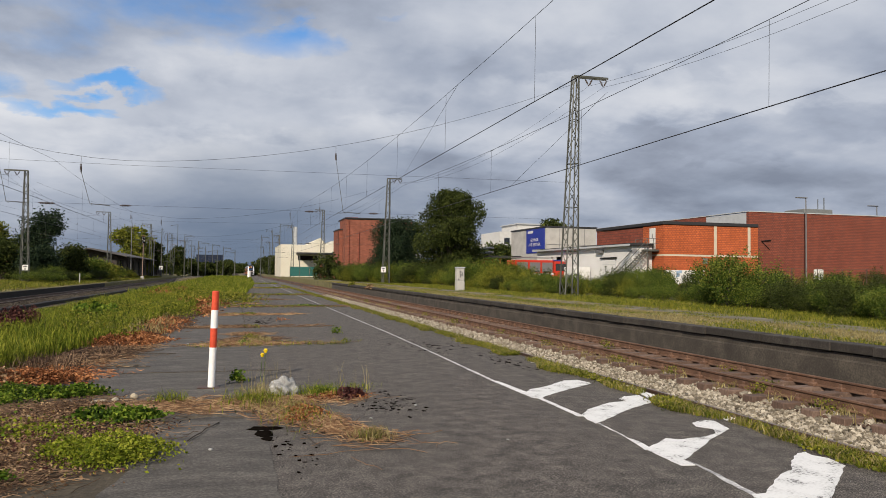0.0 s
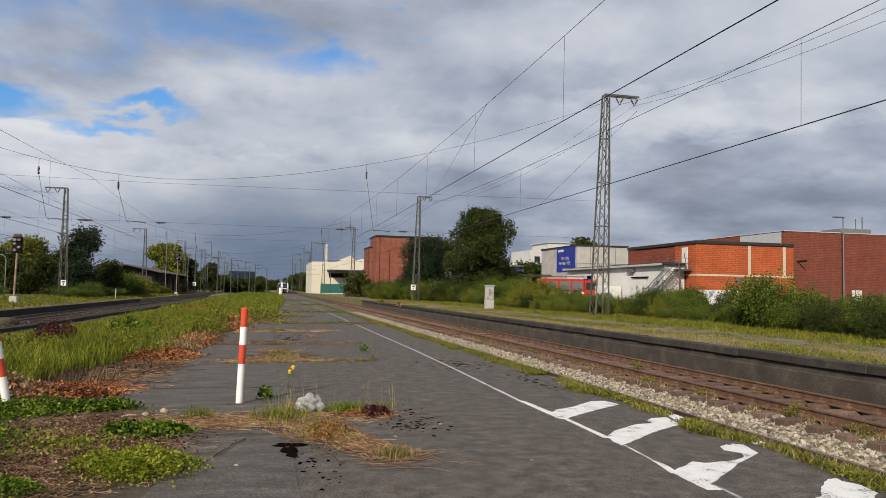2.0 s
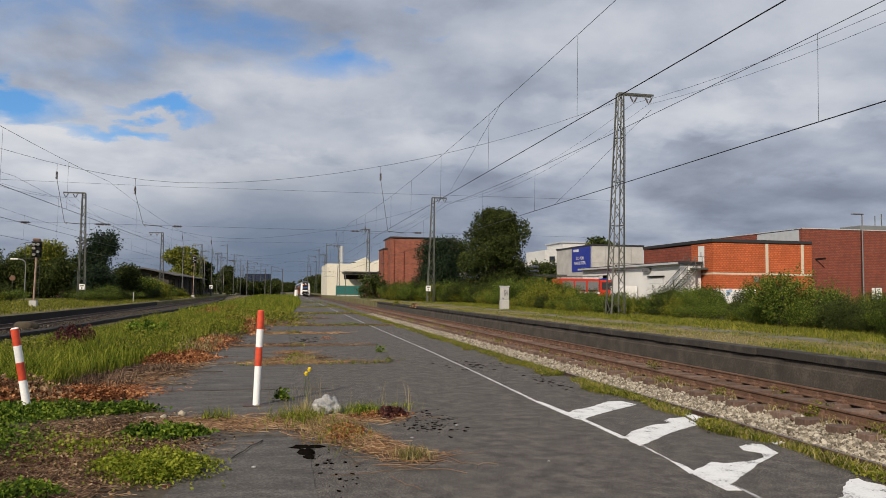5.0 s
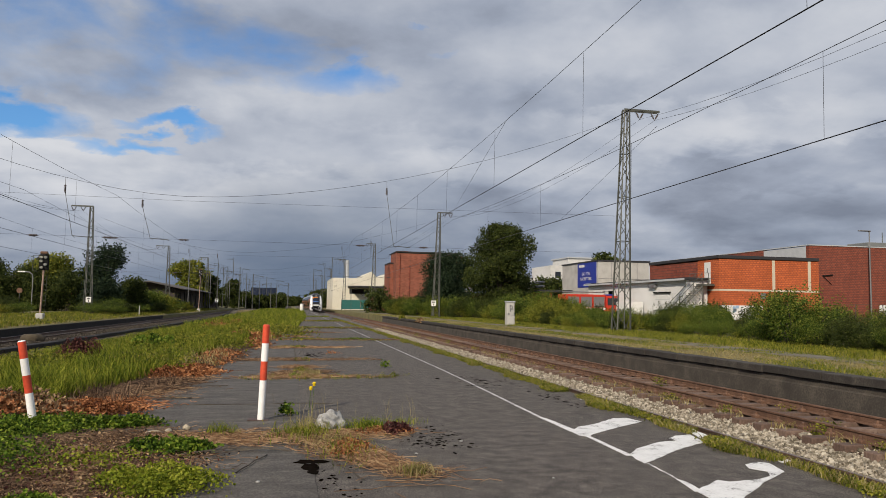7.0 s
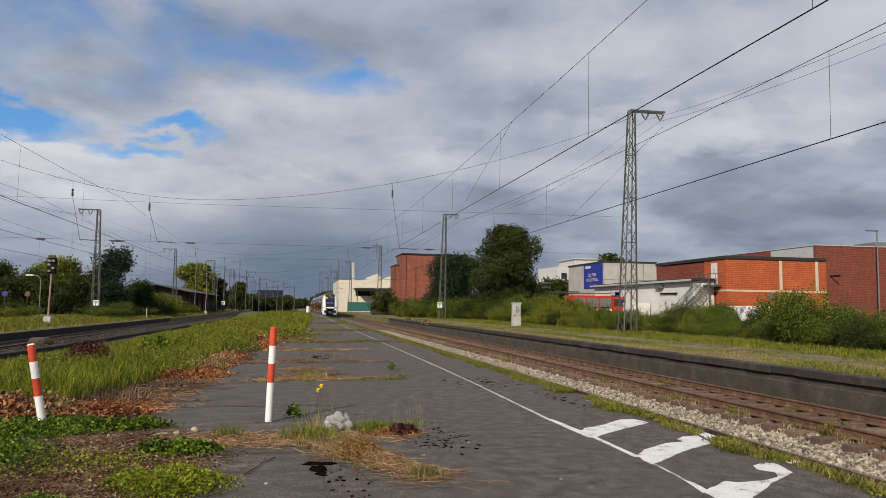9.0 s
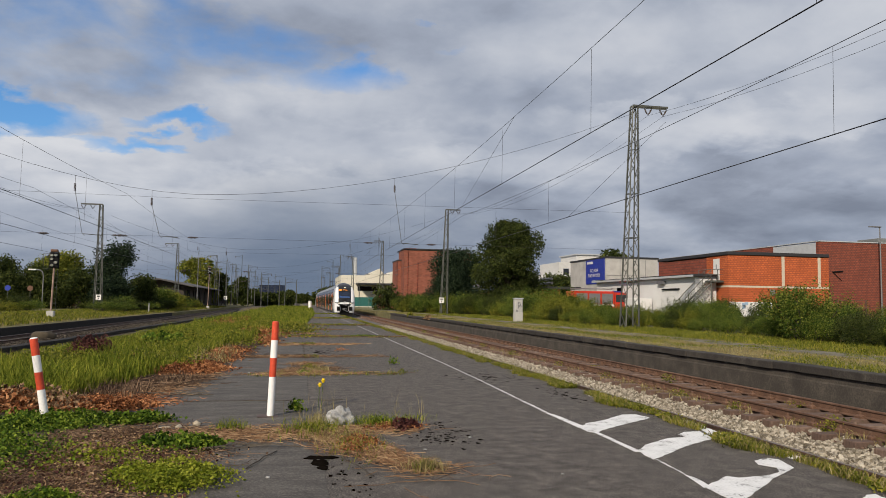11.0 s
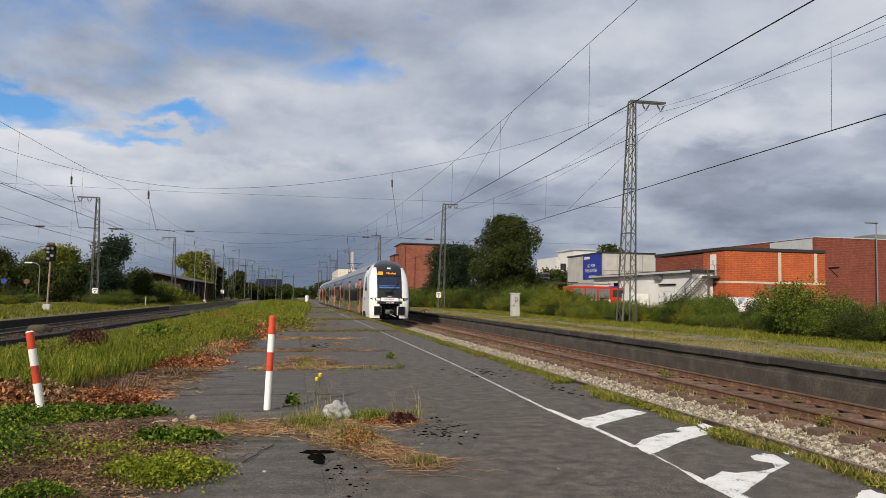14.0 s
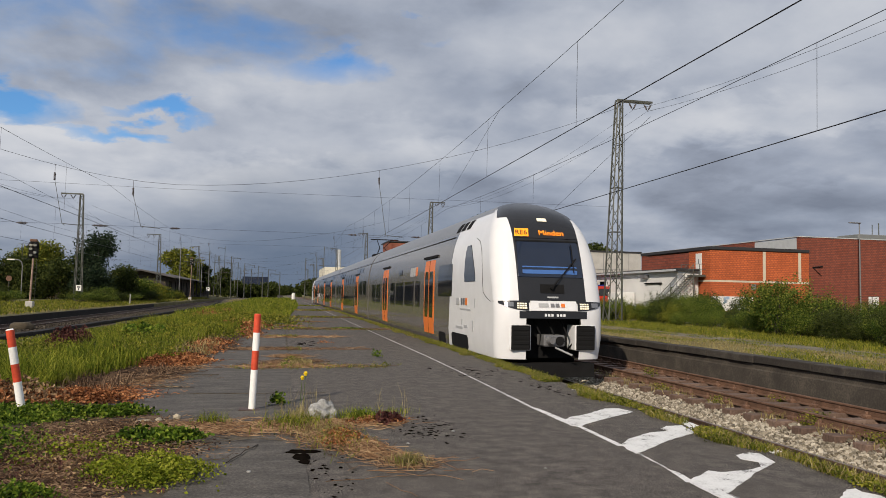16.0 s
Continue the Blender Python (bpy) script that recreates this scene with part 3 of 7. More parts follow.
    bm = rod(front_point(-0.02, 2.35, 0.09), front_point(0.5, 3.1, 0.07), 0.018)
    add_rod(bm, front_point(0.42, 2.75, 0.07), front_point(0.46, 3.45, 0.05), 0.014)
    add_rod(bm, front_point(-0.02, 2.35, 0.0), front_point(-0.02, 2.35, 0.1), 0.04, seg=10)
    part("wiper", bm, DULL_BLACK, ws)
    plate = part("name_plate", front_panel(-0.42, 0.42, 1.79, 2.03, 0.03, 5, 1), WHITE, car, "white plate with a plain wordmark")
    for a, b, m in ((-0.28, -0.1, PALEGREY), (-0.06, 0.01, METAL), (0.03, 0.10, METAL), (0.13, 0.2, ORANGE)):
        part("wordmark", front_panel(a, b, 1.88, 1.97, 0.034, 2, 1, 0.02), m, plate)
    for s in (-1, 1):
        hl = part("headlight", lamp_shape(s, 1.79, 2.03, 1.99), BLACK, car, "slanted black headlight unit")
        for k in range(4):
            for q in range(3):
                u = s * (0.49 + 0.045 * k)
                part("led", front_panel(*sorted((u, u + s * 0.034)), 1.835 + q * 0.052, 1.873 + q * 0.052, 0.026, 1, 1, 0.02), LAMPW, hl)
        part("lamp_cover", front_panel(*sorted((s * 0.72, s * 0.86)), 1.88, 1.99, 0.022, 3, 1, 0.02), CLEAR, hl)
        bm = box(s * 0.83 - 0.26, s * 0.83 + 0.26, 0.04, 0.6, 0.82, 1.44, bevel=0.02)
        st = part("front_step_box", bm, WHITE, car)
        part("grille_back", box(s * 0.84 - 0.235, s * 0.84 + 0.235, 0.0, 0.038, 0.84, 1.43), DULL_BLACK, st)
        for k in range(5):
            part("louvre", box(s * 0.84 - 0.225, s * 0.84 + 0.225, -0.01, 0.042, 0.85 + k * 0.112, 0.935 + k * 0.112, bevel=0.012), DULL_BLACK, st)
    # number band as plain bars, dark coupler bay
    band = part("number_band", front_panel(-0.62, 0.62, 1.60, 1.775, 0.012, 6, 1), BLACK, car)
    for k in range(6):
        part("number_bar", front_panel(-0.17 + k * 0.06 + (0.04 if k > 2 else 0), -0.13 + k * 0.06 + (0.04 if k > 2 else 0), 1.65, 1.715, 0.02, 1, 1, 0.02), WHITE, band)
    part("coupler_bay", box(-0.9, 0.9, 0.55, 0.75, BASE, 1.75), DULL_BLACK, car)
    bm = box(-0.27, 0.27, -0.05, 0.5, 0.92, 1.2, bevel=0.03)
    cp = part("coupler", bm, METAL, car, "grey automatic coupler head")
    part("coupler_cone", rod((-0.1, -0.2, 1.06), (-0.1, -0.04, 1.06), 0.07, 0.12, seg=14), METAL, cp)
    part("coupler_socket", rod((0.14, -0.07, 1.06), (0.14, -0.04, 1.06), 0.11, seg=14), DULL_BLACK, cp)
    part("coupler_lever", rod((0.0, -0.1, 0.9), (0.42, -0.15, 0.72), 0.025), PALEGREY, cp)
    for k in range(5):
        x = -0.7 + 0.35 * k
        pts = [Vector((x, 0.45, 1.55)), Vector((x + 0.06, 0.15, 1.2)), Vector((x * 0.7, 0.3, 0.85))]
        bm = bmesh.new()
        for a, b in zip(pts, pts[1:]):
            add_rod(bm, a, b, 0.022, seg=6)
        part("air_hose", bm, DULL_BLACK, cp)
    part("snow_plough", extrude_profile([(-1.15, 0.16), (-1.15, 0.5), (1.15, 0.5), (1.15, 0.16)], 0.2, 0.5), DULL_BLACK, car)
    for y in (4.6, 22.0):
        bogie(car, y)
    part("underframe", box(-1.2, 1.2, 1.6, 26.6, 0.35, 0.9), DULL_BLACK, car)
    return car


def deck_car(train, y0, pantograph):
    car = new("double_deck_car")
    car.parent = train
    car.matrix_basis = Matrix.Translation((0, y0, 0))
    part("car_body", body_shell(0, 26.2, False), [WHITE, GREY, ROOFGREY], car, smooth=True)
    for s in (-1, 1):
        for y in (6.0, 17.7):
            door(car, y, s)
        for k in range(5):
            part("side_window", side_panel(8.6 + k * 1.8, 10.1 + k * 1.8, 1.25, 2.0, 0.014, s), GLASS, car)
        for k in range(10):
            part("upper_window", side_panel(3.6 + k * 1.95, 5.2 + k * 1.95, 2.85 if 2 <= k < 7 else 3.52, 3.55 if 2 <= k < 7 else 3.85, 0.014, s), GLASS, car)
        for y in (1.0, 3.2, 20.6, 23.0):
            part("side_window", side_panel(y, y + 1.7, 2.1, 2.95, 0.014, s), GLASS, car)
    part("roof_line", side_panel(0, 26.2, 3.93, 3.96, 0.012, -1, 0.0), DULL_BLACK, car)
    for y in (3.4, 22.8):
        bogie(car, y)
    part("underframe", box(-1.2, 1.2, 0.4, 25.8, 0.35, 0.9), DULL_BLACK, car)
    part("gangway", box(-0.9, 0.9, -0.42, 0.02, 0.7, 4.3), DULL_BLACK, car)
    if pantograph:
        bm = bmesh.new()
        for s in (-0.5, 0.5):
            add_rod(bm, (s, 3.2, 4.7), (0.25 * s, 4.8, 5.25), 0.03)
            add_rod(bm, (0.25 * s, 4.8, 5.25), (s, 3.4, 5.68), 0.025)
        add_rod(bm, (-0.9, 3.4, 5.70), (0.9, 3.4, 5.70), 0.03)
        add_box(bm, -0.7, 0.7, 2.8, 4.4, 4.62, 4.74)
        part("pantograph", bm, DULL_BLACK, car, "raised current collector on the roof")
    return car


train = empty("train", label="white and anthracite regional electric train with orange doors", category="train")
end_car(train, 0.0)
deck_car(train, 27.3, True)
deck_car(train, 53.9, False)
end_car(train, 107.3, True)

TRAIN_ROWS = [(0.0, 334.0), (1.5, 301.0), (3.0, 268.5), (5.5, 213.5), (7.0, 182.0), (9.0, 141.8), (11.5, 95.0), (12.5, 77.6),
              (14.0, 51.3), (14.5, 42.6), (15.0, 34.2), (15.5, 25.7), (16.0, 17.15)]


def motions():
    """The train runs in along its track."""
    walk(train, [(t, pose(TRACK_A, y, RAIL_A)) for t, y in TRAIN_ROWS])


# ---------- overhead line ----------
def sagging(a, b, sag, n=14):
    a, b = Vector(a), Vector(b)
    return [a.lerp(b, i / n) - Vector((0, 0, sag * 4 * (i / n) * (1 - i / n))) for i in range(n + 1)]


INSULATOR = plain("brown_insulator", (0.06, 0.045, 0.04), 0.4)
SIGN_WHITE = plain("white_enamel", (0.75, 0.74, 0.70), 0.5)


def lattice_mast(x, y, z, height, w0, w1, lean, arm, label):
    """Four-legged tapered lattice mast with a cross arm; lean in metres at the top."""
    mast = empty("lattice_mast", Matrix.Translation((x, y, z)), label=label, category="catenary mast", group="overhead line masts")

    def corner(k, t):
        sx, sy = ((-1, -1), (1, -1), (1, 1), (-1, 1))[k]
        w = (w0 + (w1 - w0) * t) / 2
        return Vector((sx * w + lean * t, sy * w, height * t))
    for k in range(4):
        part("leg", rod(corner(k, 0), corner(k, 1), 0.055, seg=4), STEEL, mast)
    n = max(8, int(height / 0.95))
    for k in range(4):
        for i in range(n):
            a, b = (k, (k + 1) % 4) if i % 2 else ((k + 1) % 4, k)
            part("brace", rod(corner(a, i / n), corner(b, (i + 1) / n), 0.024, seg=4), STEEL, mast)
            if i % 3 == 0:
                part("tie", rod(corner(a, i / n), corner(b, i / n), 0.024, seg=4), STEEL, mast)
    part("footing", box(-w0 * 0.65, w0 * 0.65, -w0 * 0.65, w0 * 0.65, -0.2, 0.06, bevel=0.03), KERB, mast)
    if arm:
        s = 1 if arm > 0 else -1
        bm = bmesh.new()
        for sy in (-0.15, 0.15):
            add_box(bm, *sorted((lean - s * w1 / 2, lean + arm)), sy - 0.04, sy + 0.04, height - 0.02, height + 0.10)
        part("cross_arm", bm, STEEL, mast)
        for fx in (0.42, 0.88):
            bm = bmesh.new()
            px = lean + arm * fx
            for dx in (-0.28, 0.28):
                add_rod(bm, (px + dx, 0, height - 0.02), (px, 0, height - 0.52), 0.02, seg=5)
                for q in (0.25, 0.4, 0.55, 0.7):
                    c = Vector((px + dx, 0, height - 0.02)).lerp(Vector((px, 0, height - 0.52)), q)
                    add_rod(bm, c - Vector((0, 0, 0.03)), c + Vector((0, 0, 0.03)), 0.055, seg=8)
            part("insulator", bm, INSULATOR, mast)
    return mast


R_MASTS = [(20.78, 43.9, 0.1, 14.3, 0.88, 0.34, 0.40, 2.3), (18.3, 92, 0.1, 13.3, 0.85, 0.32, 0.25, 1.7), (15.6, 140, 0.1, 13.0, 0.85, 0.32, 0.2, -1.6),
           (13.6, 188, 0.1, 12.8, 0.8, 0.3, 0.2, -1.6), (12.8, 236, 0.1, 12.6, 0.8, 0.3, 0.1, -1.6), (12.4, 290, 0.1, 12.6, 0.8, 0.3, 0.1, -1.6), (12.4, 350, 0.1, 12.6, 0.8, 0.3, 0, -1.6)]
L_MASTS = [(-21.7, 88, 0.15, 11.8, 0.75, 0.32, -0.1, -2.1), (-21.3, 140, 0.2, 11.3, 0.75, 0.3, -0.1, -2.2), (-19.8, 190, 0.2, 12.3, 0.75, 0.3, 0, -2.0),
           (-19.0, 240, 0.2, 12.4, 0.75, 0.3, 0, -2.0), (-18.4, 295, 0.2, 12.4, 0.75, 0.3, 0, -2.0), (-18, 350, 0.2, 12.4, 0.75, 0.3, 0, -2.0)]
for i, a in enumerate(R_MASTS):
    lattice_mast(*a, "tall grey-green steel lattice mast standing in the hedge" if i < 2 else "distant grey steel lattice mast beside the tracks")
for a in L_MASTS:
    lattice_mast(*a, "grey steel lattice mast with a short cross arm on the bank")


def wire(name, bm, label, parent=None):
    return part(name, bm, WIRE, parent, label, **({} if parent else dict(category="wire")))


def catenary(x, z_contact, z_mess, supports, label, drop=7.2, r=0.010):
    """Contact wire with its carrying wire and droppers."""
    line = empty("overhead_line", label=label, category="overhead wire", group="overhead lines")
    part("contact_wire", tube([(x, -14, z_contact), (x, 600, z_contact)], r * 1.15), WIRE, line)
    for a, b in zip(supports, supports[1:]):
        sag = 0.45 * ((b - a) / 48) ** 1.5 if b - a < 100 else 0.8
        pts = sagging((x, a, z_mess), (x, b, z_mess), sag)
        part("carrying_wire", tube(pts, r * 0.8), WIRE, line)
        n = int((b - a) / drop)
        for k in range(1, n):
            y = a + (b - a) * k / n
            if y > 190 or y < -13:
                continue
            t = (y - a) / (b - a)
            top = z_mess - sag * 4 * t * (1 - t)
            part("dropper", tube([(x, y, z_contact), (x + 0.02, y, top)], r * 0.5, 3), WIRE, line)
    return line


SUP = [-4.1, 43.9, 92, 140, 188, 236, 290, 350, 600]
catenary(6.35, 5.33, 8.25, [-14, 74, 140, 188, 236, 290, 350, 600], "contact wire and carrying wire over the main track")
catenary(9.75, 4.72, 6.80, SUP, "contact wire and carrying wire over the rusty siding")
catenary(-9.6, 5.0, 7.4, SUP, "contact wire and carrying wire over the nearer far track")
catenary(-14.4, 5.1, 7.5, SUP, "contact wire and carrying wire over the far track")
catenary(-18.9, 5.0, 7.2, SUP, "contact wire and carrying wire beside the bank")
# feeders from mast to mast
for fx in (0.42, 0.88):
    pts = []
    heads = [(21.1 + 2.3 * fx, -4.1, 13.85)] + [(m[0] + m[6] + m[7] * fx, m[1], m[2] + m[3] - 0.52) for m in R_MASTS]
    for a, b in zip(heads, heads[1:]):
        pts += sagging(a, b, 1.6)[:-1]
    wire("feeder_wire", tube(pts + [heads[-1]], 0.009), "dark feeder cable strung from mast to mast")
    pts = []
    heads = [(-21.8 - 2.1 * fx, 36, 11.4)] + [(m[0] + m[6] + m[7] * fx, m[1], m[2] + m[3] - 0.52) for m in L_MASTS]
    for a, b in zip(heads, heads[1:]):
        pts += sagging(a, b, 1.5)[:-1]
    wire("feeder_wire", tube(pts + [heads[-1]], 0.009), "dark feeder cable strung from mast to mast")
# slanting stay wires
wire("stay_wire", tube([(6.35, 21.3, 7.18), (19.9, 92, 12.9)], 0.007), "thin slanting stay wire up to a mast")
wire("stay_wire", tube([(9.75, 18.3, 6.5), (9.75, 25.7, 4.72)], 0.006), "thin slanting stay wire between overhead wires")


def cross_span(y, left, right, sag_z, low_z, xs, label):
    """Head-span across all tracks, with hanging insulators and steady arms."""
    sp = empty("cross_span", label=label, category="overhead span", group="cross spans")
    a, b = Vector(left), Vector(right)
    pts = []
    for i in range(25):
        t = i / 24
        x = a.x + (b.x - a.x) * t
        u = (x - (-6.0)) / ((b.x + 6.0) if x > -6 else (-6.0 - a.x))
        pts.append((x, y, sag_z + ((b.z if x > -6 else a.z) - sag_z) * abs(u) ** 1.75))
    part("span_wire", tube(pts, 0.009), WIRE, sp)
    part("lower_span_wire", tube([(a.x, y, low_z + 2.4), (-6, y, low_z + 2.3), (b.x, y, low_z + 2.5)], 0.006), WIRE, sp)
    for x in xs:
        top = sag_z + (b.z - sag_z) * (max(0, x + 6) / (b.x + 6)) ** 1.75 if x > -6 else sag_z + (a.z - sag_z) * ((-6 - x) / (-6 - a.x)) ** 1.75
        bm = bmesh.new()
        add_rod(bm, (x, y, top), (x, y, top - 0.42), 0.010, seg=5)
        add_rod(bm, (x, y, top - 0.42), (x + 0.02, y, top - 0.86), 0.028, seg=6)
        for k in range(6):
            add_rod(bm, (x, y, top - 0.45 - k * 0.07), (x, y, top - 0.49 - k * 0.07), 0.060, seg=8)
        part("insulator", bm, INSULATOR, sp)
        bm = rod((x + 0.02, y, top - 0.86), (x + 0.48, y, low_z + 0.12), 0.014, seg=5)
        add_rod(bm, (x + 0.48, y, low_z + 0.12), (x + 0.62, y, low_z), 0.014, seg=5)
        add_rod(bm, (x + 0.55, y, low_z + 0.1), (x + 1.5, y, low_z + 0.03), 0.020, seg=6)
        part("steady_arm", bm, STEEL, sp)
        for dx in (-1.5, 2.3):
            bm = bmesh.new()
            add_rod(bm, (x + dx - 0.28, y, low_z + 0.06), (x + dx + 0.28, y, low_z + 0.06), 0.022, seg=6)
            for k in range(5):
                add_rod(bm, (x + dx - 0.17 + k * 0.08, y, low_z + 0.06), (x + dx - 0.13 + k * 0.08, y, low_z + 0.06), 0.062, seg=8)
            part("rod_insulator", bm, INSULATOR, sp)
    part("tie_wire", tube([(a.x, y, low_z + 0.1), (b.x, y, low_z + 0.06)], 0.005), WIRE, sp)
    return sp


cross_span(43.9, (-22, 43.9, 11.5), (20.95, 43.9, 13.9), 7.5, 4.95, (5.6, -8.23, -12.3), "wire span with hanging insulators across the tracks")
for (rx, ry, *_r), (lx, ly, *_l) in list(zip(R_MASTS, L_MASTS[:1] + L_MASTS))[1:6]:
    cross_span(ry, (lx, ry, 11.2), (rx + 0.2, ry, 12.6), 7.6, 4.9, (6.3, 9.9, -8.5, -11.8), "distant wire span across the tracks")


# ---------- signals, signs, lamps ----------
def km_sign(x, y, z, size):
    s = empty("distance_sign", Matrix.Translation((x, y, z)), label="white kilometre board on a thin post with dark figures", category="sign", group="kilometre boards")
    part("sign_post", rod((0, 0, 0), (0, 0, 1.9), 0.03), STEEL, s)
    part("board", box(-size / 2, size / 2, -0.05, -0.03, 1.4, 1.4 + size * 1.1, bevel=0.01), SIGN_WHITE, s)
    for k, (a, b, z0, z1) in enumerate(((-0.3, -0.1, 0.62, 0.9), (-0.06, 0.1, 0.62, 0.9), (0.14, 0.3, 0.62, 0.9), (-0.1, 0.1, 0.15, 0.48))):
        part("figure_bar", box(a * size, b * size, -0.056, -0.049, 1.4 + z0 * size, 1.4 + z1 * size), BLACK, s)
    return s


km_sign(17.9, 91.4, 0.1, 0.62)
km_sign(-21.5, 87.4, -0.1, 0.54)
km_sign(-17.2, 188, 0.2, 0.8)


PINK_RUST = material("faded_rusty_paint", [(0.3, (0.14, 0.085, 0.06)), (0.5, (0.27, 0.19, 0.15)), (0.7, (0.38, 0.30, 0.25))], 0.8, scale=4, fine=40, bump=0.2)


def signal(x, y, z, h, lamps, label):
    s = empty("railway_signal", Matrix.Translation((x, y, z)), label=label, category="railway signal")
    part("base", box(-0.28, 0.28, -0.25, 0.25, -0.1, 0.55, bevel=0.05), CONCRETE, s)
    part("mast", rod((0, 0, 0.5), (0.1, 0, h), 0.075, seg=8), PINK_RUST, s)
    bm = bmesh.new()
    for k in range(int(h / 0.45)):
        add_rod(bm, (0.05, -0.02, 0.7 + k * 0.42), (0.32, -0.02, 0.7 + k * 0.42), 0.012, seg=4)
    add_rod(bm, (0.32, 0, 0.6), (0.34, 0, h - 1.2), 0.012, seg=4)
    part("ladder", bm, STEEL, s)
    if lamps:
        hd = part("signal_head", box(-0.27, 0.42, -0.12, 0.1, h - 1.15, h + 0.1, bevel=0.04), DULL_BLACK, s)
        part("head_top", box(-0.2, 0.35, -0.2, 0.05, h + 0.11, h + 0.32, bevel=0.05), RUST, hd)
        for dx, dz in ((-0.08, -0.15), (0.22, -0.15), (-0.08, -0.45), (0.22, -0.72), (-0.05, -0.95)):
            bm = bmesh.new()
            add_rod(bm, (dx, -0.34, h + dz), (dx, -0.13, h + dz), 0.10, seg=12, caps=False)
            add_rod(bm, (dx, -0.16, h + dz), (dx, -0.14, h + dz), 0.09, seg=12)
            part("lamp_hood", bm, SIGN_WHITE, hd, "pale lamp hood")
        bm = bmesh.new()
        for dz in (-1.25, 0.0):
            add_rod(bm, (-0.75, 0.05, h + dz), (0.4, 0.05, h + dz), 0.02, seg=4)
        add_rod(bm, (-0.75, 0.05, h - 1.25), (-0.75, 0.05, h), 0.02, seg=4)
        part("service_cage", bm, STEEL, s)
    return s


signal(-19.1, 63.5, -0.1, 5.1, True, "rusty railway signal with a black lamp head")
signal(-17.1, 151, -0.25, 8.0, True, "slim distant railway signal on a white foot")


def lamp_post(x, y, z, h, head, label, curved=False):
    l = empty("lamp_post", Matrix.Translation((x, y, z)), label=label, category="street lamp", group="lamp posts")
    if curved:
        pts = [(0, 0, 0), (0, 0, h - 0.8), (-0.1, 0, h - 0.3), (-0.4, 0, h - 0.05), (-0.9, 0, h)]
        part("pole", tube(pts, 0.06, 8), METAL, l)
        part("lamp_head", box(-1.7, -0.85, -0.15, 0.15, h - 0.08, h + 0.08, bevel=0.05), SIGN_WHITE, l)
        return l
    part("pole", rod((0, 0, 0), (0, 0, h), 0.08, 0.05, seg=10), METAL, l)
    part("lamp_head", box(*head, -0.14, 0.14, h - 0.03, h + 0.07, bevel=0.03), METAL, l)
    return l


lamp_post(51.3, 57.2, 0.1, 8.75, (-1.1, 0.1), "tall pale steel street lamp by the brick hall")
lamp_post(62.5, 60, 0.1, 8.6, (-1.1, 0.1), "tall pale steel street lamp by the brick hall")
for x, y, h in ((-18.9, 149, 9.4), (-18.0, 180, 9.2), (-18.2, 240, 9.2), (-17.6, 300, 9.2), (-17.2, 370, 9.2)):
    lamp_post(x, y, 0.2, h, (-0.65, 0.65), "tall yard lamp with a flat head beside the tracks")
lamp_post(-30.2, 97, 0.25, 4.6, None, "curved street lamp in front of the trees", True)


# ---------- far masts along the line ----------
def far_mast(x, y, h, side):
    m = empty("catenary_mast", Matrix.Translation((x, y, -0.6)), label="slender grey overhead line mast far down the line", category="mast", group="far masts")
    part("pole", rod((0, 0, 0), (0, 0, h + 0.6), 0.17, 0.1, seg=6), STEEL, m)
    part("arm", rod((0, 0, h - 0.2), (2.6 * side, 0, h), 0.05, seg=5), STEEL, m)
    part("arm_stay", rod((0, 0, h + 0.5), (2.6 * side, 0, h), 0.03, seg=5), STEEL, m)
    part("insulator", rod((2.6 * side, 0, h - 0.5), (2.6 * side, 0, h + 0.1), 0.07, seg=6), INSULATOR, m)


for k, (x, y, h) in enumerate([(-18.2, 200, 11.9), (-21.3, 253, 12.5), (-22.0, 306, 19.6), (-14.5, 229, 12.2), (-15.4, 282, 12.6), (-9.5, 205, 9.3), (-9.7, 258, 9.5), (-9.0, 311, 12.3), (-5.4, 234, 7.9), (-4.5, 287, 10.5), (-0.2, 210, 7.3), (8.4, 263, 13.9), (14.7, 316, 19.0), (13.4, 239, 16.6)]):
    far_mast(x, y, h, 1 if k % 2 else -1)


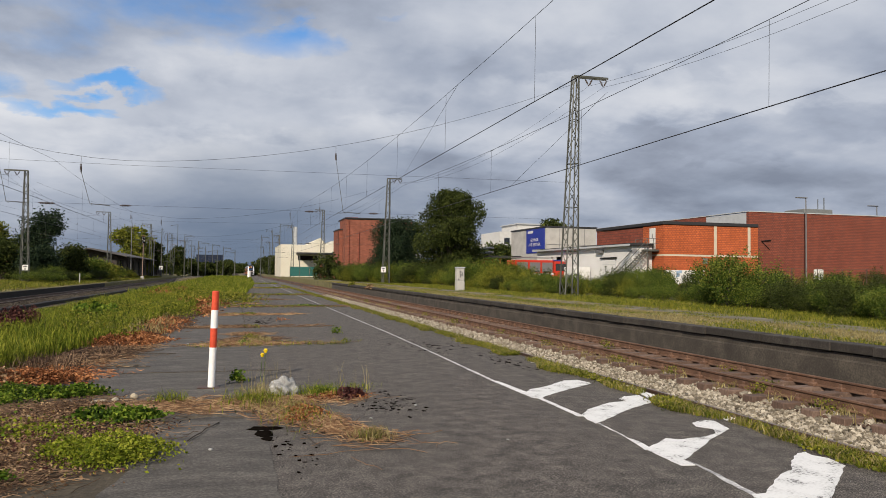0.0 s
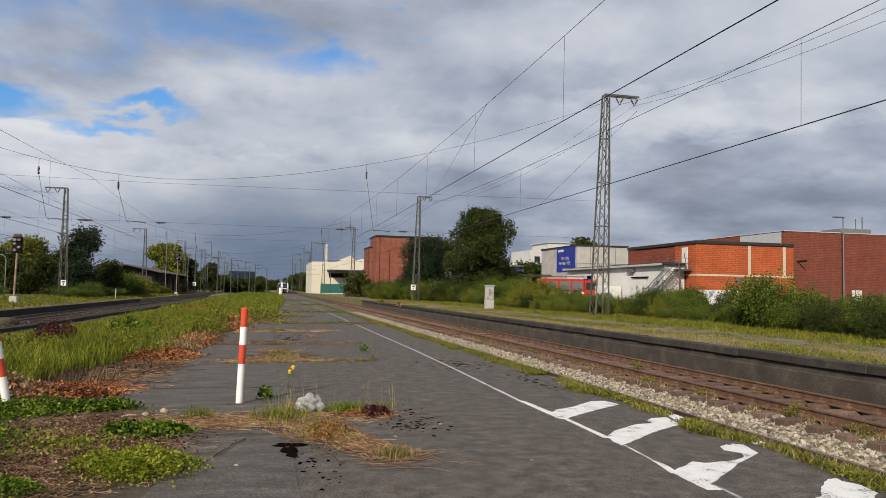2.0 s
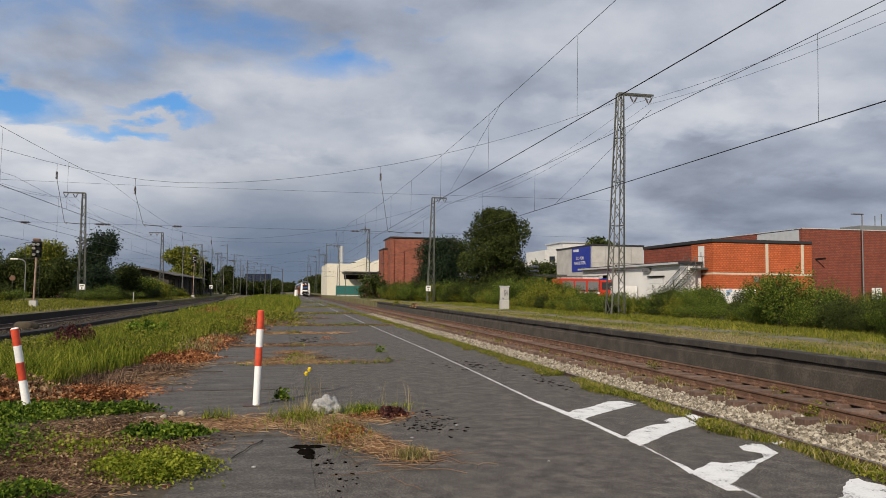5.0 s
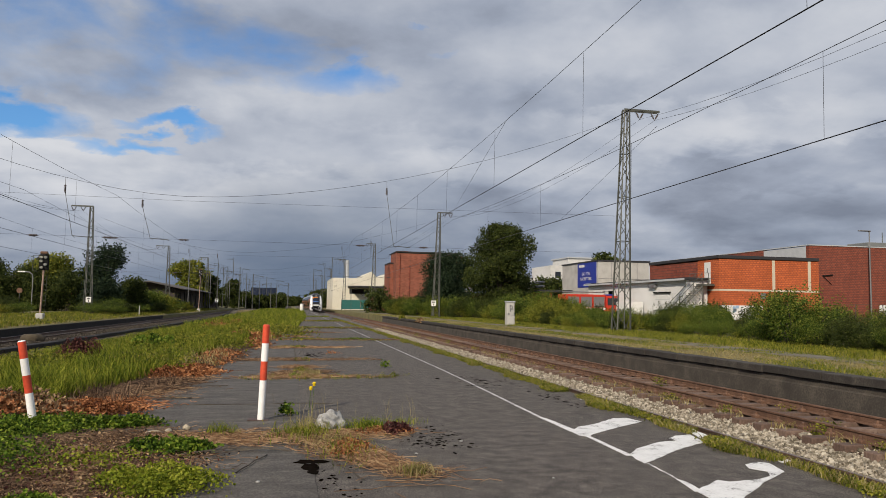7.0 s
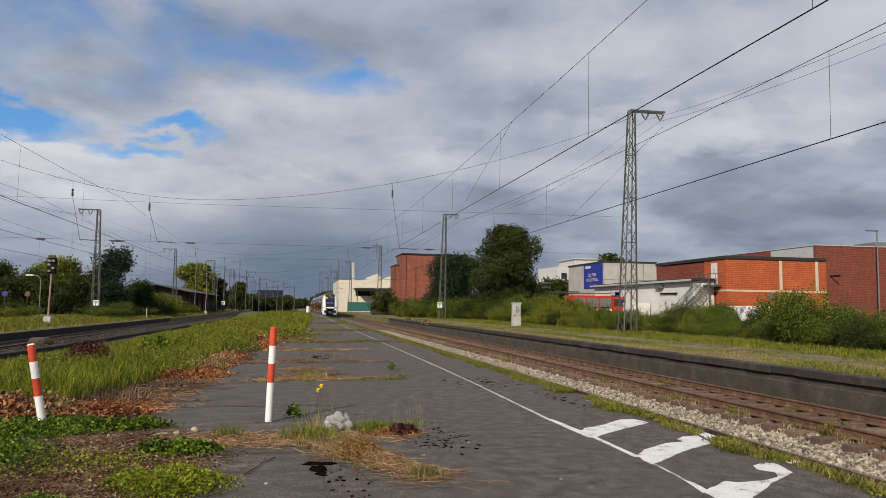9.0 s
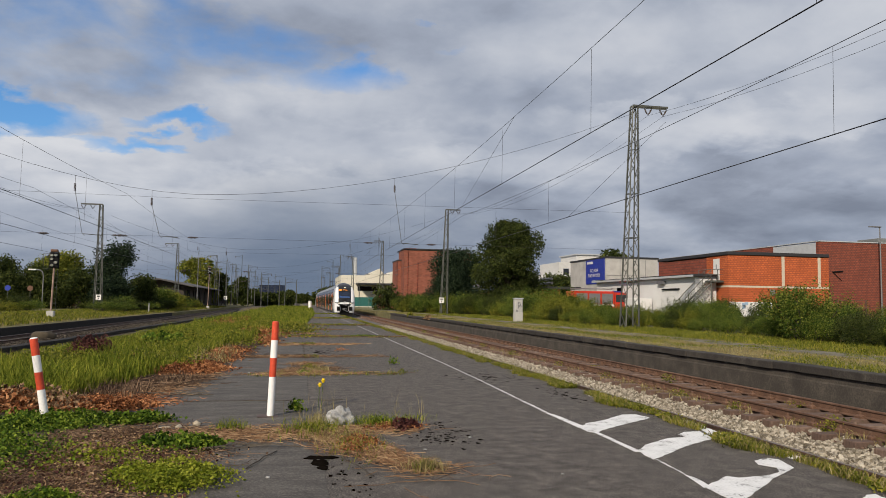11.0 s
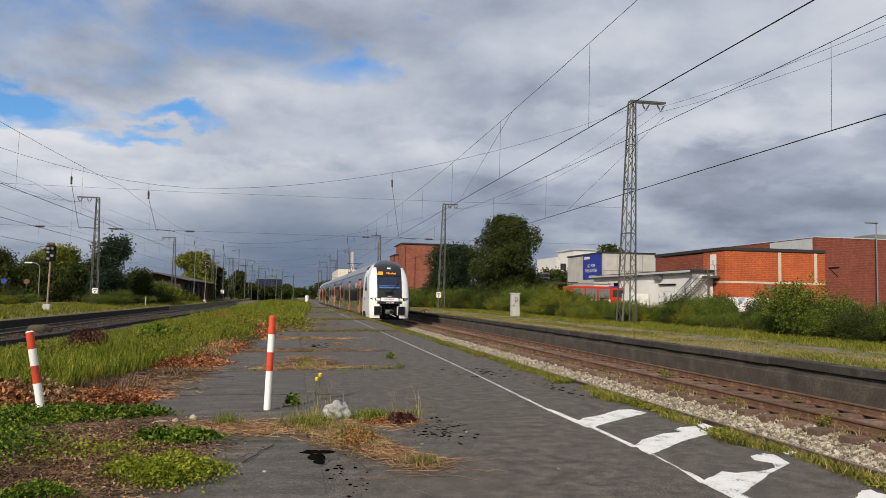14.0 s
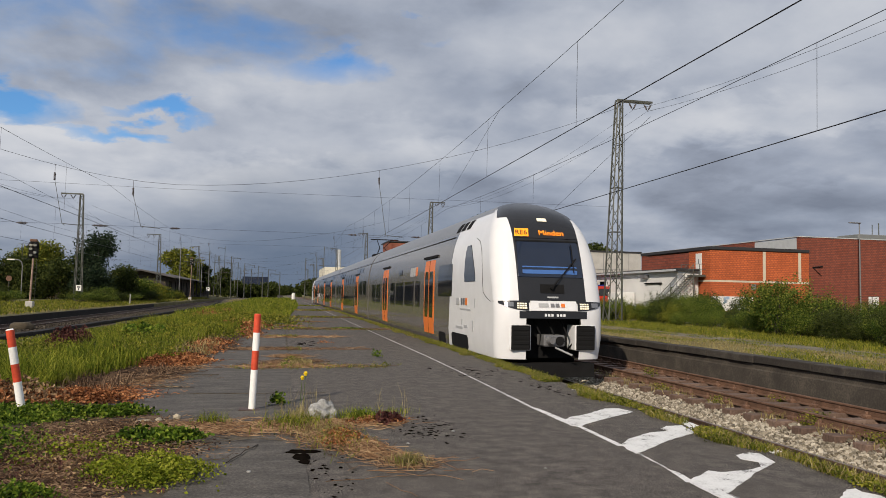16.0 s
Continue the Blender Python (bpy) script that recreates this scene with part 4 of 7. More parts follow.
# ---------- buildings ----------
def brick_material(name, c, mortar, w, h, joint, rough=0.85):
    """Brick courses with recessed joints, for walls that stay far off."""
    m = bpy.data.materials.new(name)
    m.use_nodes = True
    N, L = m.node_tree.nodes, m.node_tree.links
    b = N["Principled BSDF"]
    b.inputs["Roughness"].default_value = rough
    b.inputs["Specular IOR Level"].default_value = 0.2
    geo = N.new("ShaderNodeNewGeometry")
    sep = N.new("ShaderNodeSeparateXYZ")
    L.new(geo.outputs["Position"], sep.inputs[0])
    add = N.new("ShaderNodeMath")
    add.operation = "ADD"
    L.new(sep.outputs[0], add.inputs[0])
    L.new(sep.outputs[1], add.inputs[1])
    com = N.new("ShaderNodeCombineXYZ")
    L.new(add.outputs[0], com.inputs[0])
    L.new(sep.outputs[2], com.inputs[1])
    br = N.new("ShaderNodeTexBrick")
    br.inputs["Scale"].default_value = 1.0
    br.inputs["Brick Width"].default_value, br.inputs["Row Height"].default_value = w, h
    br.inputs["Mortar Size"].default_value, br.inputs["Mortar Smooth"].default_value = joint, 0.3
    br.inputs["Color1"].default_value = (*c, 1)
    br.inputs["Color2"].default_value = (*[v * 0.72 for v in c], 1)
    br.inputs["Mortar"].default_value = (*mortar, 1)
    L.new(com.outputs[0], br.inputs["Vector"])
    n = N.new("ShaderNodeTexNoise")
    n.inputs["Scale"].default_value, n.inputs["Detail"].default_value = 0.6, 6
    L.new(geo.outputs["Position"], n.inputs["Vector"])
    mix = N.new("ShaderNodeMix")
    mix.data_type, mix.blend_type = "RGBA", "MULTIPLY"
    mix.inputs[0].default_value = 0.5
    rp = N.new("ShaderNodeValToRGB")
    rp.color_ramp.elements[0].position, rp.color_ramp.elements[0].color = 0.3, (0.62, 0.6, 0.58, 1)
    rp.color_ramp.elements[1].position, rp.color_ramp.elements[1].color = 0.7, (1, 1, 1, 1)
    L.new(n.outputs[0], rp.inputs[0])
    L.new(br.outputs[0], mix.inputs[6])
    L.new(rp.outputs[0], mix.inputs[7])
    L.new(mix.outputs[2], b.inputs["Base Color"])
    bp = N.new("ShaderNodeBump")
    bp.inputs["Strength"].default_value, bp.inputs["Distance"].default_value = 0.6, 0.01
    bp.invert = True
    L.new(br.outputs["Fac"], bp.inputs["Height"])
    L.new(bp.outputs[0], b.inputs["Normal"])
    return m


BRICK_HALL = brick_material("red_brown_brick", (0.27, 0.076, 0.047), (0.125, 0.050, 0.040), 0.26, 0.15, 0.028)
BRICK_ORANGE = brick_material("orange_brick", (0.57, 0.143, 0.048), (0.30, 0.078, 0.038), 0.27, 0.16, 0.030)
BRICK_DARK = brick_material("dark_red_brick", (0.27, 0.075, 0.048), (0.13, 0.055, 0.045), 0.5, 0.25, 0.03)
BRICK_TOWER = brick_material("old_red_brick", (0.28, 0.10, 0.065), (0.22, 0.09, 0.065), 0.5, 0.25, 0.02)
BAND = plain("pale_concrete_band", (0.50, 0.44, 0.35), 0.8)
ROOF_FELT = plain("black_roof_edge", (0.025, 0.025, 0.028), 0.7)
CLADDING = plain("light_grey_cladding", (0.391, 0.408, 0.425), 0.5)
RENDER_W = material("white_render", [(0.3, (0.5084, 0.5084, 0.5002)), (0.5, (0.6068, 0.6068, 0.5986)), (0.7, (0.6724, 0.6724, 0.6642))], 0.8, scale=0.4, fine=9, bump=0.1)
CREAM = material("cream_render", [(0.3, (0.5022, 0.4698, 0.3726)), (0.5, (0.5994, 0.567, 0.4698)), (0.7, (0.648, 0.6237, 0.5346))], 0.8, scale=0.2, fine=4, bump=0.05)
BLUE = plain("blue_banner", (0.012, 0.03, 0.26), 0.5, spread=0.06)
GREENF = plain("green_screen_cloth", (0.02, 0.11, 0.10), 0.8)
REDV = plain("signal_red_lacquer", (0.45, 0.03, 0.014), 0.3, spread=0.06)
TYRE = plain("black_tyre_rubber", (0.015, 0.015, 0.016), 0.85)
YELLOW = plain("yellow_container", (0.70, 0.40, 0.03), 0.5)


def hall():
    h = empty("brick_hall", Matrix.Translation((45.84, 58.2, 0.1)), label="large red-brown brick hall with a flat roof", category="hall")
    part("front_wall", box(0, 42, 0, 0.4, 0, 7.38), BRICK_HALL, h)
    part("side_cladding", box(0, 0.4, 0.41, 6.5, 5.6, 7.3), CLADDING, h, "light grey metal cladding")
    part("side_wall", box(0, 0.4, 0.41, 30, 0, 5.6), BRICK_HALL, h)
    part("side_wall", box(0, 0.4, 6.51, 30, 5.61, 7.38), BRICK_HALL, h)
    part("roof", box(0.41, 42, 0.41, 30, 7.0, 7.2), ROOF_FELT, h)
    part("coping", box(-0.06, 42, -0.06, 0.46, 7.385, 7.47), CLADDING, h, "pale metal coping")
    part("coping", box(-0.06, 0.46, 0.465, 30, 7.385, 7.47), CLADDING, h)
    v = part("roof_vent", box(11.6, 15.2, 6, 9, 7.2, 8.55, bevel=0.05), plain("grey_vent_box", (0.16, 0.17, 0.17), 0.6), h)
    part("antenna", rod((14.2, 7, 8.5), (14.2, 7, 9.7), 0.04), STEEL, v)
    part("antenna", rod((15.0, 7, 8.5), (15.0, 7, 9.9), 0.05), STEEL, v)
    b = bmesh.new()
    add_rod(b, (1.3, -0.05, 4.65), (2.3, -0.1, 4.75), 0.06)
    add_rod(b, (1.3, -0.05, 4.65), (2.2, -0.05, 3.9), 0.035)
    part("wall_bracket", b, DULL_BLACK, h)
    for x in (7.2, 17.5):
        part("white_hatch", box(x, x + 1.1, -0.06, -0.005, 0.2, 2.1, bevel=0.02), RENDER_W, h)


def annex():
    h = empty("brick_annex", Matrix.Translation((36.07, 57.0, 0.1)), label="orange brick annex with pale concrete bands and a black roof edge", category="building")
    part("front_wall", box(0, 9.74, 0, 0.35, 0, 5.85), BRICK_ORANGE, h)
    part("side_wall", box(0, 0.35, 0.36, 3.4, 0, 5.85), BRICK_ORANGE, h)
    part("rear_side_wall", box(0.03, 0.35, 3.41, 12.4, 0, 5.75), BRICK_DARK, h, "dark red brick wall")
    part("roof_edge", box(-0.12, 9.74, -0.12, 12.4, 5.86, 6.14, bevel=0.02), ROOF_FELT, h, "black felt roof edge")
    part("floor_band", box(-0.02, 9.74, -0.02, -0.003, 3.08, 3.24), BAND, h)
    part("floor_band", box(-0.02, -0.003, 0.0, 3.4, 3.08, 3.24), BAND, h)
    for x in (5.1, 8.65):
        part("concrete_column", box(x, x + 0.28, -0.03, -0.003, 3.25, 5.84), BAND, h)
    part("wall_vent", box(3.95, 4.4, -0.05, -0.003, 2.45, 2.95), METAL, h)
    g = part("painted_base_panel", box(0.0, 4.1, -0.03, -0.003, 0.6, 1.85), RENDER_W, h, "white base panel with blurred sprayed paint")
    rnd = random.Random(4)
    for k in range(14):
        x, z = rnd.uniform(0.1, 3.7), rnd.uniform(0.9, 1.6)
        part("paint_patch", box(x, x + rnd.uniform(0.1, 0.35), -0.036, -0.029, z, z + rnd.uniform(0.08, 0.3), m=Matrix.Rotation(rnd.uniform(-0.05, 0.05), 4, "Y")),
             (CLADDING, plain("pale_blue_spray", (0.25, 0.36, 0.5), 0.7), PALEGREY)[k % 3], g)
    d = part("door", box(-0.05, -0.003, 1.3, 2.25, 3.7, 5.6, bevel=0.015), RENDER_W, h, "white steel door above the stairs")
    part("door_mark", box(-0.06, -0.051, 1.7, 1.82, 4.7, 5.1), METAL, d)


def stairs():
    s = empty("outside_stairs", Matrix.Translation((36.02, 57.0, 0.1)), label="galvanised steel outside stairs with railings against the annex", category="stairs")
    part("landing", box(-1.2, -0.03, 0.6, 2.6, 3.5, 3.66), STEEL, s)
    n = 17
    for k in range(n):
        part("step", box(-1.2 - 0.2 * (k + 1), -1.2 - 0.2 * k, 0.7, 1.6, 3.42 - 0.2 * k, 3.46 - 0.2 * k), STEEL, s)
    for y in (0.66, 1.64):
        bm = bmesh.new()
        add_rod(bm, (-1.2, y, 3.4), (-1.2 - 0.2 * n, y, 0.0), 0.06, seg=4)
        add_rod(bm, (-1.2, y, 4.5), (-1.2 - 0.2 * n, y, 1.1), 0.03, seg=5)
        add_rod(bm, (-1.2, y, 3.95), (-1.2 - 0.2 * n, y, 0.55), 0.02, seg=5)
        for k in range(0, n + 1, 4):
            add_rod(bm, (-1.2 - 0.2 * k, y, 3.4 - 0.2 * k), (-1.2 - 0.2 * k, y, 4.5 - 0.2 * k), 0.025, seg=5)
        part("railing", bm, STEEL, s)
    bm = bmesh.new()
    for z in (4.15, 4.6):
        add_rod(bm, (-1.2, 0.62, z), (-0.05, 0.62, z), 0.025, seg=5)
        add_rod(bm, (-1.2, 0.62, z), (-1.2, 2.6, z), 0.025, seg=5)
    for x, y in ((-1.2, 0.62), (-0.6, 0.62), (-1.2, 2.6)):
        part("landing_post", rod((x, y, 3.6), (x, y, 4.6), 0.03, seg=5), STEEL, s)
    part("landing_railing", bm, STEEL, s)
    for x, y in ((-1.15, 0.7), (-1.15, 2.5), (-0.1, 2.5)):
        part("post", rod((x, y, 0), (x, y, 3.5), 0.05, seg=6), STEEL, s)


def low_building():
    h = empty("white_workshop", Matrix.Translation((33.9, 58.6, 0.1)), label="long low white workshop with a dark roof edge", category="building")
    part("side_wall", box(0, 0.3, 0, 14.8, 0, 4.0), RENDER_W, h)
    part("side_wall", box(0, 0.3, 17.6, 21.5, 0, 4.0), RENDER_W, h)
    part("lintel", box(0, 0.3, 14.81, 17.59, 3.3, 4.0), RENDER_W, h)
    part("end_wall", box(0.31, 2.0, 0, 0.3, 0, 4.0), RENDER_W, h)
    part("dark_gateway", box(0.8, 0.9, 14.6, 17.8, 0, 3.4), DULL_BLACK, h)
    part("roof", box(-0.35, 2.0, -0.3, 21.8, 4.01, 4.22), ROOF_FELT, h)
    part("gutter", box(-0.5, -0.36, -0.3, 21.8, 3.96, 4.14), CLADDING, h)
    gd = part("garage_door", box(-0.06, -0.003, 2.9, 5.5, 0, 2.6, bevel=0.02), CLADDING, h, "pale sectional garage door")
    for k in range(6):
        part("door_panel", box(-0.075, -0.061, 2.95, 5.45, 0.05 + k * 0.46, 0.47 + k * 0.46), RENDER_W, gd)
    part("door_hood", box(-0.2, -0.003, 2.7, 5.7, 2.9, 3.02), DULL_BLACK, h)
    part("wall_lamp", box(-0.35, -0.003, 5.2, 6.4, 3.45, 3.75), METAL, h)


def concrete_block():
    h = empty("concrete_hall", Matrix.Translation((41.6, 95, 0.1)), label="pale weathered concrete hall with a blue banner", category="hall")
    part("front_wall", box(0, 7.7, 0, 0.3, 0, 7.9), CONCRETE, h)
    part("side_wall", box(0, 0.3, 0.31, 13.5, 0, 7.9), CONCRETE, h)
    part("roof_edge", box(-0.1, 7.8, -0.1, 13.6, 7.91, 8.12), ROOF_FELT, h)
    for x in (2.0, 3.9, 5.8):
        part("panel_joint", box(x, x + 0.06, -0.02, -0.003, 0, 7.8), METAL, h)
    for z in (3.2, 5.5):
        part("panel_joint", box(0, 7.7, -0.022, -0.003, z, z + 0.06), METAL, h)
    b = part("banner", box(-0.06, -0.003, 0.5, 7.2, 4.4, 7.95), BLUE, h, "large blue banner with white lettering")
    for text, z, size in (("GO FOR", 6.3, 0.62), ("THE BETTER.", 5.6, 0.62)):
        t = letters(text, size, Matrix.Translation((-0.075, 4.1, z)) @ pose(0, 0, 0, 90, 0, -90), RENDER_W, b)
        t.scale = (1.25, 1, 1)
    part("lettering_bar", box(-0.075, -0.061, 4.6, 6.6, 7.3, 7.65), RENDER_W, b)
    part("lettering_bar", box(-0.075, -0.061, 2.2, 4.6, 4.7, 4.92), RENDER_W, b)


def far_white_flats():
    FLATS = plain("off_white_render", (0.5, 0.5, 0.49), 0.8)
    h = empty("white_flats", Matrix.Translation((53, 145, 0.1)), label="white flat-roofed block far behind the hall", category="building")
    part("wall", box(0, 13, 0, 12, 0, 10.2), FLATS, h)
    part("upper_storey", box(4.5, 13, 1.5, 11, 10.21, 11.9), FLATS, h)
    part("roof", box(4.2, 13.3, 1.2, 11.3, 11.91, 12.15), CLADDING, h)
    part("lower_wing", box(-6, -0.01, 2, 10, 0, 7.6), FLATS, h)
    for k in range(5):
        part("window", box(1 + k * 2.4, 2.2 + k * 2.4, -0.05, -0.003, 7.6, 8.9), GLASS, h)
    for k in range(3):
        part("window", box(-5.4 + k * 1.8, -4.2 + k * 1.8, 1.94, 1.99, 5.2, 6.5), GLASS, h)


def canopy_row():
    h = empty("loading_shed", Matrix.Translation((33.5, 92, 0.1)), label="low red brick loading shed with a grey pipe canopy", category="shed")
    part("wall", box(0, 0.3, 0, 45, 0, 3.4), BRICK_ORANGE, h)
    part("roof", box(-1.6, 3, -0.5, 45, 3.45, 3.75), ROOF_FELT, h)
    for z in (4.2, 4.75):
        part("pipe", rod((-1, -0.5, z), (-1, 45, z), 0.16, seg=8), METAL, h)
    for k in range(9):
        part("pipe_support", rod((-1, 1 + k * 5, 3.7), (-1, 1 + k * 5, 4.9), 0.08, seg=5), STEEL, h)


def tower():
    h = empty("brick_tower_block", Matrix.Translation((20.0, 140, 0.1)), label="tall plain red brick building with a flat roof", category="building")
    part("front_wall", box(0, 6.6, 0, 0.4, 0, 11.4), BRICK_TOWER, h)
    part("front_wall_dark", box(6.61, 13, 0.02, 0.4, 0, 11.3), BRICK_DARK, h)
    part("side_wall", box(0, 0.4, 0.41, 8, 0, 11.6), BRICK_TOWER, h)
    part("roof", box(-0.1, 13, -0.1, 10, 11.61, 11.8), ROOF_FELT, h)
    part("stair_head", box(0.6, 2.6, 2, 4, 11.81, 12.0), BRICK_DARK, h)
    part("drain_pipe", rod((2.6, -0.08, 0), (2.6, -0.08, 9.2), 0.09, seg=6), BRICK_DARK, h)
    part("drain_pipe", rod((0.7, -0.06, 0), (0.7, -0.06, 11.2), 0.09, seg=6), BRICK_DARK, h)
    part("lower_wing", box(-0.7, -0.01, 4, 12, 0, 9.6), BRICK_TOWER, h)
    part("wing_roof", box(-0.8, 0.0, 3.8, 12, 9.61, 9.8), ROOF_FELT, h)


def white_factory():
    h = empty("white_factory", Matrix.Translation((11.5, 200, 0.1)), label="cream-white factory hall with a saw-tooth roof", category="factory")
    part("wall", box(0, 24, 0, 30, 0, 8.6), CREAM, h)
    bm = bmesh.new()
    for k in range(3):
        x = 7.0 + k * 5.4
        vs = [bm.verts.new(p) for p in ((x, 0.02, 8.61), (x + 5.2, 0.02, 8.61), (x + 3.3, 0.02, 10.5), (x, 30, 8.61), (x + 5.2, 30, 8.61), (x + 3.3, 30, 10.5))]
        for f in ((0, 1, 2), (5, 4, 3), (0, 2, 5, 3), (1, 4, 5, 2), (0, 3, 4, 1)):
            bm.faces.new([vs[i] for i in f])
    part("saw_tooth_roof", bm, CREAM, h)
    part("flue", rod((4.0, 4, 8.6), (4.0, 4, 13.6), 0.55, seg=14), CLADDING, h, "bright metal flue")
    part("canopy", box(4.0, 15, -6, -0.01, 6.0, 6.4), ROOF_FELT, h)
    for x in (4.5, 9.5, 14.5):
        part("canopy_post", rod((x, -5.5, 0), (x, -5.5, 6.0), 0.12, seg=6), STEEL, h)
    part("dark_doorway", box(10, 15, -0.06, -0.003, 0, 4.2), DULL_BLACK, h)
    part("window_strip", box(4.5, 9.5, -0.06, -0.003, 4.4, 5.6), GLASS, h)


def green_fence():
    f = empty("screen_fence", Matrix.Translation((13.0, 186, 0.1)), label="green cloth-covered fence before the factory", category="fence")
    for k in range(5):
        part("panel", box(k * 2.4, k * 2.4 + 2.3, 0, 0.05, 0.3, 2.6), GREENF, f)
        part("post", rod((k * 2.4 - 0.05, 0, 0), (k * 2.4 - 0.05, 0, 2.8), 0.05, seg=5), STEEL, f)


def small_house():
    f = empty("brick_signal_hut", Matrix.Translation((19.2, 176, 0.1)), label="small hut with an overhanging dark roof by the factory", category="hut")
    part("wall", box(0, 4, 0, 4, 0, 3.6), BRICK_DARK, f)
    part("roof", extrude_profile([(-1.6, 3.6), (-1.4, 4.0), (2, 4.7), (5.2, 4.0), (5.4, 3.6)], -1, 5), ROOF_FELT, f)
    part("window", box(0.6, 1.8, -0.05, -0.003, 1.4, 2.6), RENDER_W, f)
    part("window", box(2.3, 3.5, -0.05, -0.003, 1.4, 2.6), GLASS, f)


def fire_engine():
    t = empty("fire_engine", Matrix.Translation((28.0, 72, 0.1)), label="red fire engine with a white stripe parked behind the hedge", category="fire engine")
    part("body", box(0, 4.4, 0, 2.4, 0.75, 2.85, bevel=0.06), REDV, t)
    part("cab", extrude_profile([(4.45, 0.7), (4.45, 2.75), (6.1, 2.75), (6.45, 1.9), (6.5, 0.7)], 0.02, 2.38), REDV, t)
    part("cab_window", box(5.3, 6.0, -0.02, 0.015, 1.75, 2.5, bevel=0.02), GLASS, t)
    part("cab_window", box(4.6, 5.2, -0.02, 0.015, 1.75, 2.5, bevel=0.02), GLASS, t)
    part("stripe", box(0, 4.4, -0.015, -0.003, 1.3, 1.5), RENDER_W, t)
    for k in range(3):
        sh = part("roller_shutter", box(0.25 + k * 1.4, 1.45 + k * 1.4, -0.018, -0.003, 1.55, 2.6), METAL, t)
        part("shutter_handle", box(0.3 + k * 1.4, 1.4 + k * 1.4, -0.03, -0.019, 1.6, 1.66), DULL_BLACK, sh)
    bm = bmesh.new()
    for y in (0.5, 1.1):
        add_rod(bm, (0, y, 3.1), (4.4, y, 3.1), 0.05, seg=6)
    for k in range(14):
        add_rod(bm, (0.1 + k * 0.32, 0.5, 3.1), (0.1 + k * 0.32, 1.1, 3.1), 0.03, seg=5)
    part("ladder", bm, METAL, t)
    for x in (1.0, 5.5):
        w = part("wheel", rod((x, 0.0, 0.45), (x, 0.3, 0.45), 0.45, seg=18), TYRE, t)
        part("rim", rod((x, -0.03, 0.45), (x, 0.0, 0.45), 0.25, seg=14), PALEGREY, w)
    part("beacon", box(5.0, 5.5, 0.4, 2.0, 2.76, 2.92, bevel=0.03), BLUE, t)


def truck():
    t = empty("white_trailer", Matrix.Translation((31.8, 66, 0.1)), label="white box trailer beside the workshop", category="trailer")
    part("box_body", box(0, 1.8, 0, 2.2, 0.8, 2.1, bevel=0.04), RENDER_W, t)
    part("chassis", box(0.1, 1.7, 0.1, 2.1, 0.5, 0.79), DULL_BLACK, t)
    for x in (0.5, 1.3):
        part("wheel", rod((x, 0.0, 0.4), (x, 0.25, 0.4), 0.4, seg=16), TYRE, t)


def switch_box():
    b = empty("switch_cabinet", Matrix.Translation((17.1, 56, 0.09)), label="white painted concrete relay post with scrawled marks", category="cabinet")
    part("foot", box(-0.32, 0.32, -0.3, 0.3, 0, 0.75, bevel=0.03), CONCRETE, b)
    part("cabinet", box(-0.30, 0.30, -0.28, 0.28, 0.751, 1.78, bevel=0.03), CONCRETE, b)
    part("lid", box(-0.35, 0.36, -0.34, 0.34, 1.781, 1.88, bevel=0.02), CLADDING, b)
    rnd = random.Random(2)
    for k in range(9):
        x, z = rnd.uniform(-0.26, 0.14), rnd.uniform(0.8, 1.45)
        part("scrawl", box(x, x + rnd.uniform(0.03, 0.12), -0.287, -0.281, z, z + rnd.uniform(0.08, 0.3)), METAL, b)


def container(x, y, w, c, label):
    b = empty("waste_container", Matrix.Translation((x, y, 0.1)), label=label, category="container")
    part("tub", extrude_profile([(0, 0.3), (-0.1, 1.9), (w + 0.1, 1.9), (w, 0.3)], 0, 2), c, b)
    part("rim", box(-0.15, w + 0.15, -0.05, 2.05, 1.901, 2.0), c, b)
    for k in range(4):
        part("rib", box(w * (k + 0.4) / 4, w * (k + 0.4) / 4 + 0.1, -0.08, -0.003, 0.4, 1.9), c, b)


for make in (hall, annex, stairs, low_building, concrete_block, far_white_flats, canopy_row, tower, white_factory, green_fence, small_house, fire_engine, truck, switch_box):
    make()
container(31.3, 110, 2.0, YELLOW, "yellow waste container behind the weeds")
container(31.0, 125, 1.6, plain("salmon_container", (0.5, 0.24, 0.14), 0.6), "salmon coloured container behind the weeds")
container(30.6, 114, 1.2, plain("blue_container", (0.02, 0.05, 0.22), 0.6), "dark blue container behind the weeds")


def wire_fence():
    f = empty("mesh_fence", Matrix.Translation((36, 44, 0.1)), label="rusty wire mesh fence behind the hedge", category="fence")
    for k in range(16):
        part("post", rod((k * 2.2, 0, 0), (k * 2.2, 0, 2.0), 0.03, seg=5), RUST_DARK, f)
    for z in (0.5, 1.0, 1.5, 1.95):
        part("strand", tube([(0, 0, z), (33, 0, z)], 0.012, 4), RUST_DARK, f)


wire_fence()


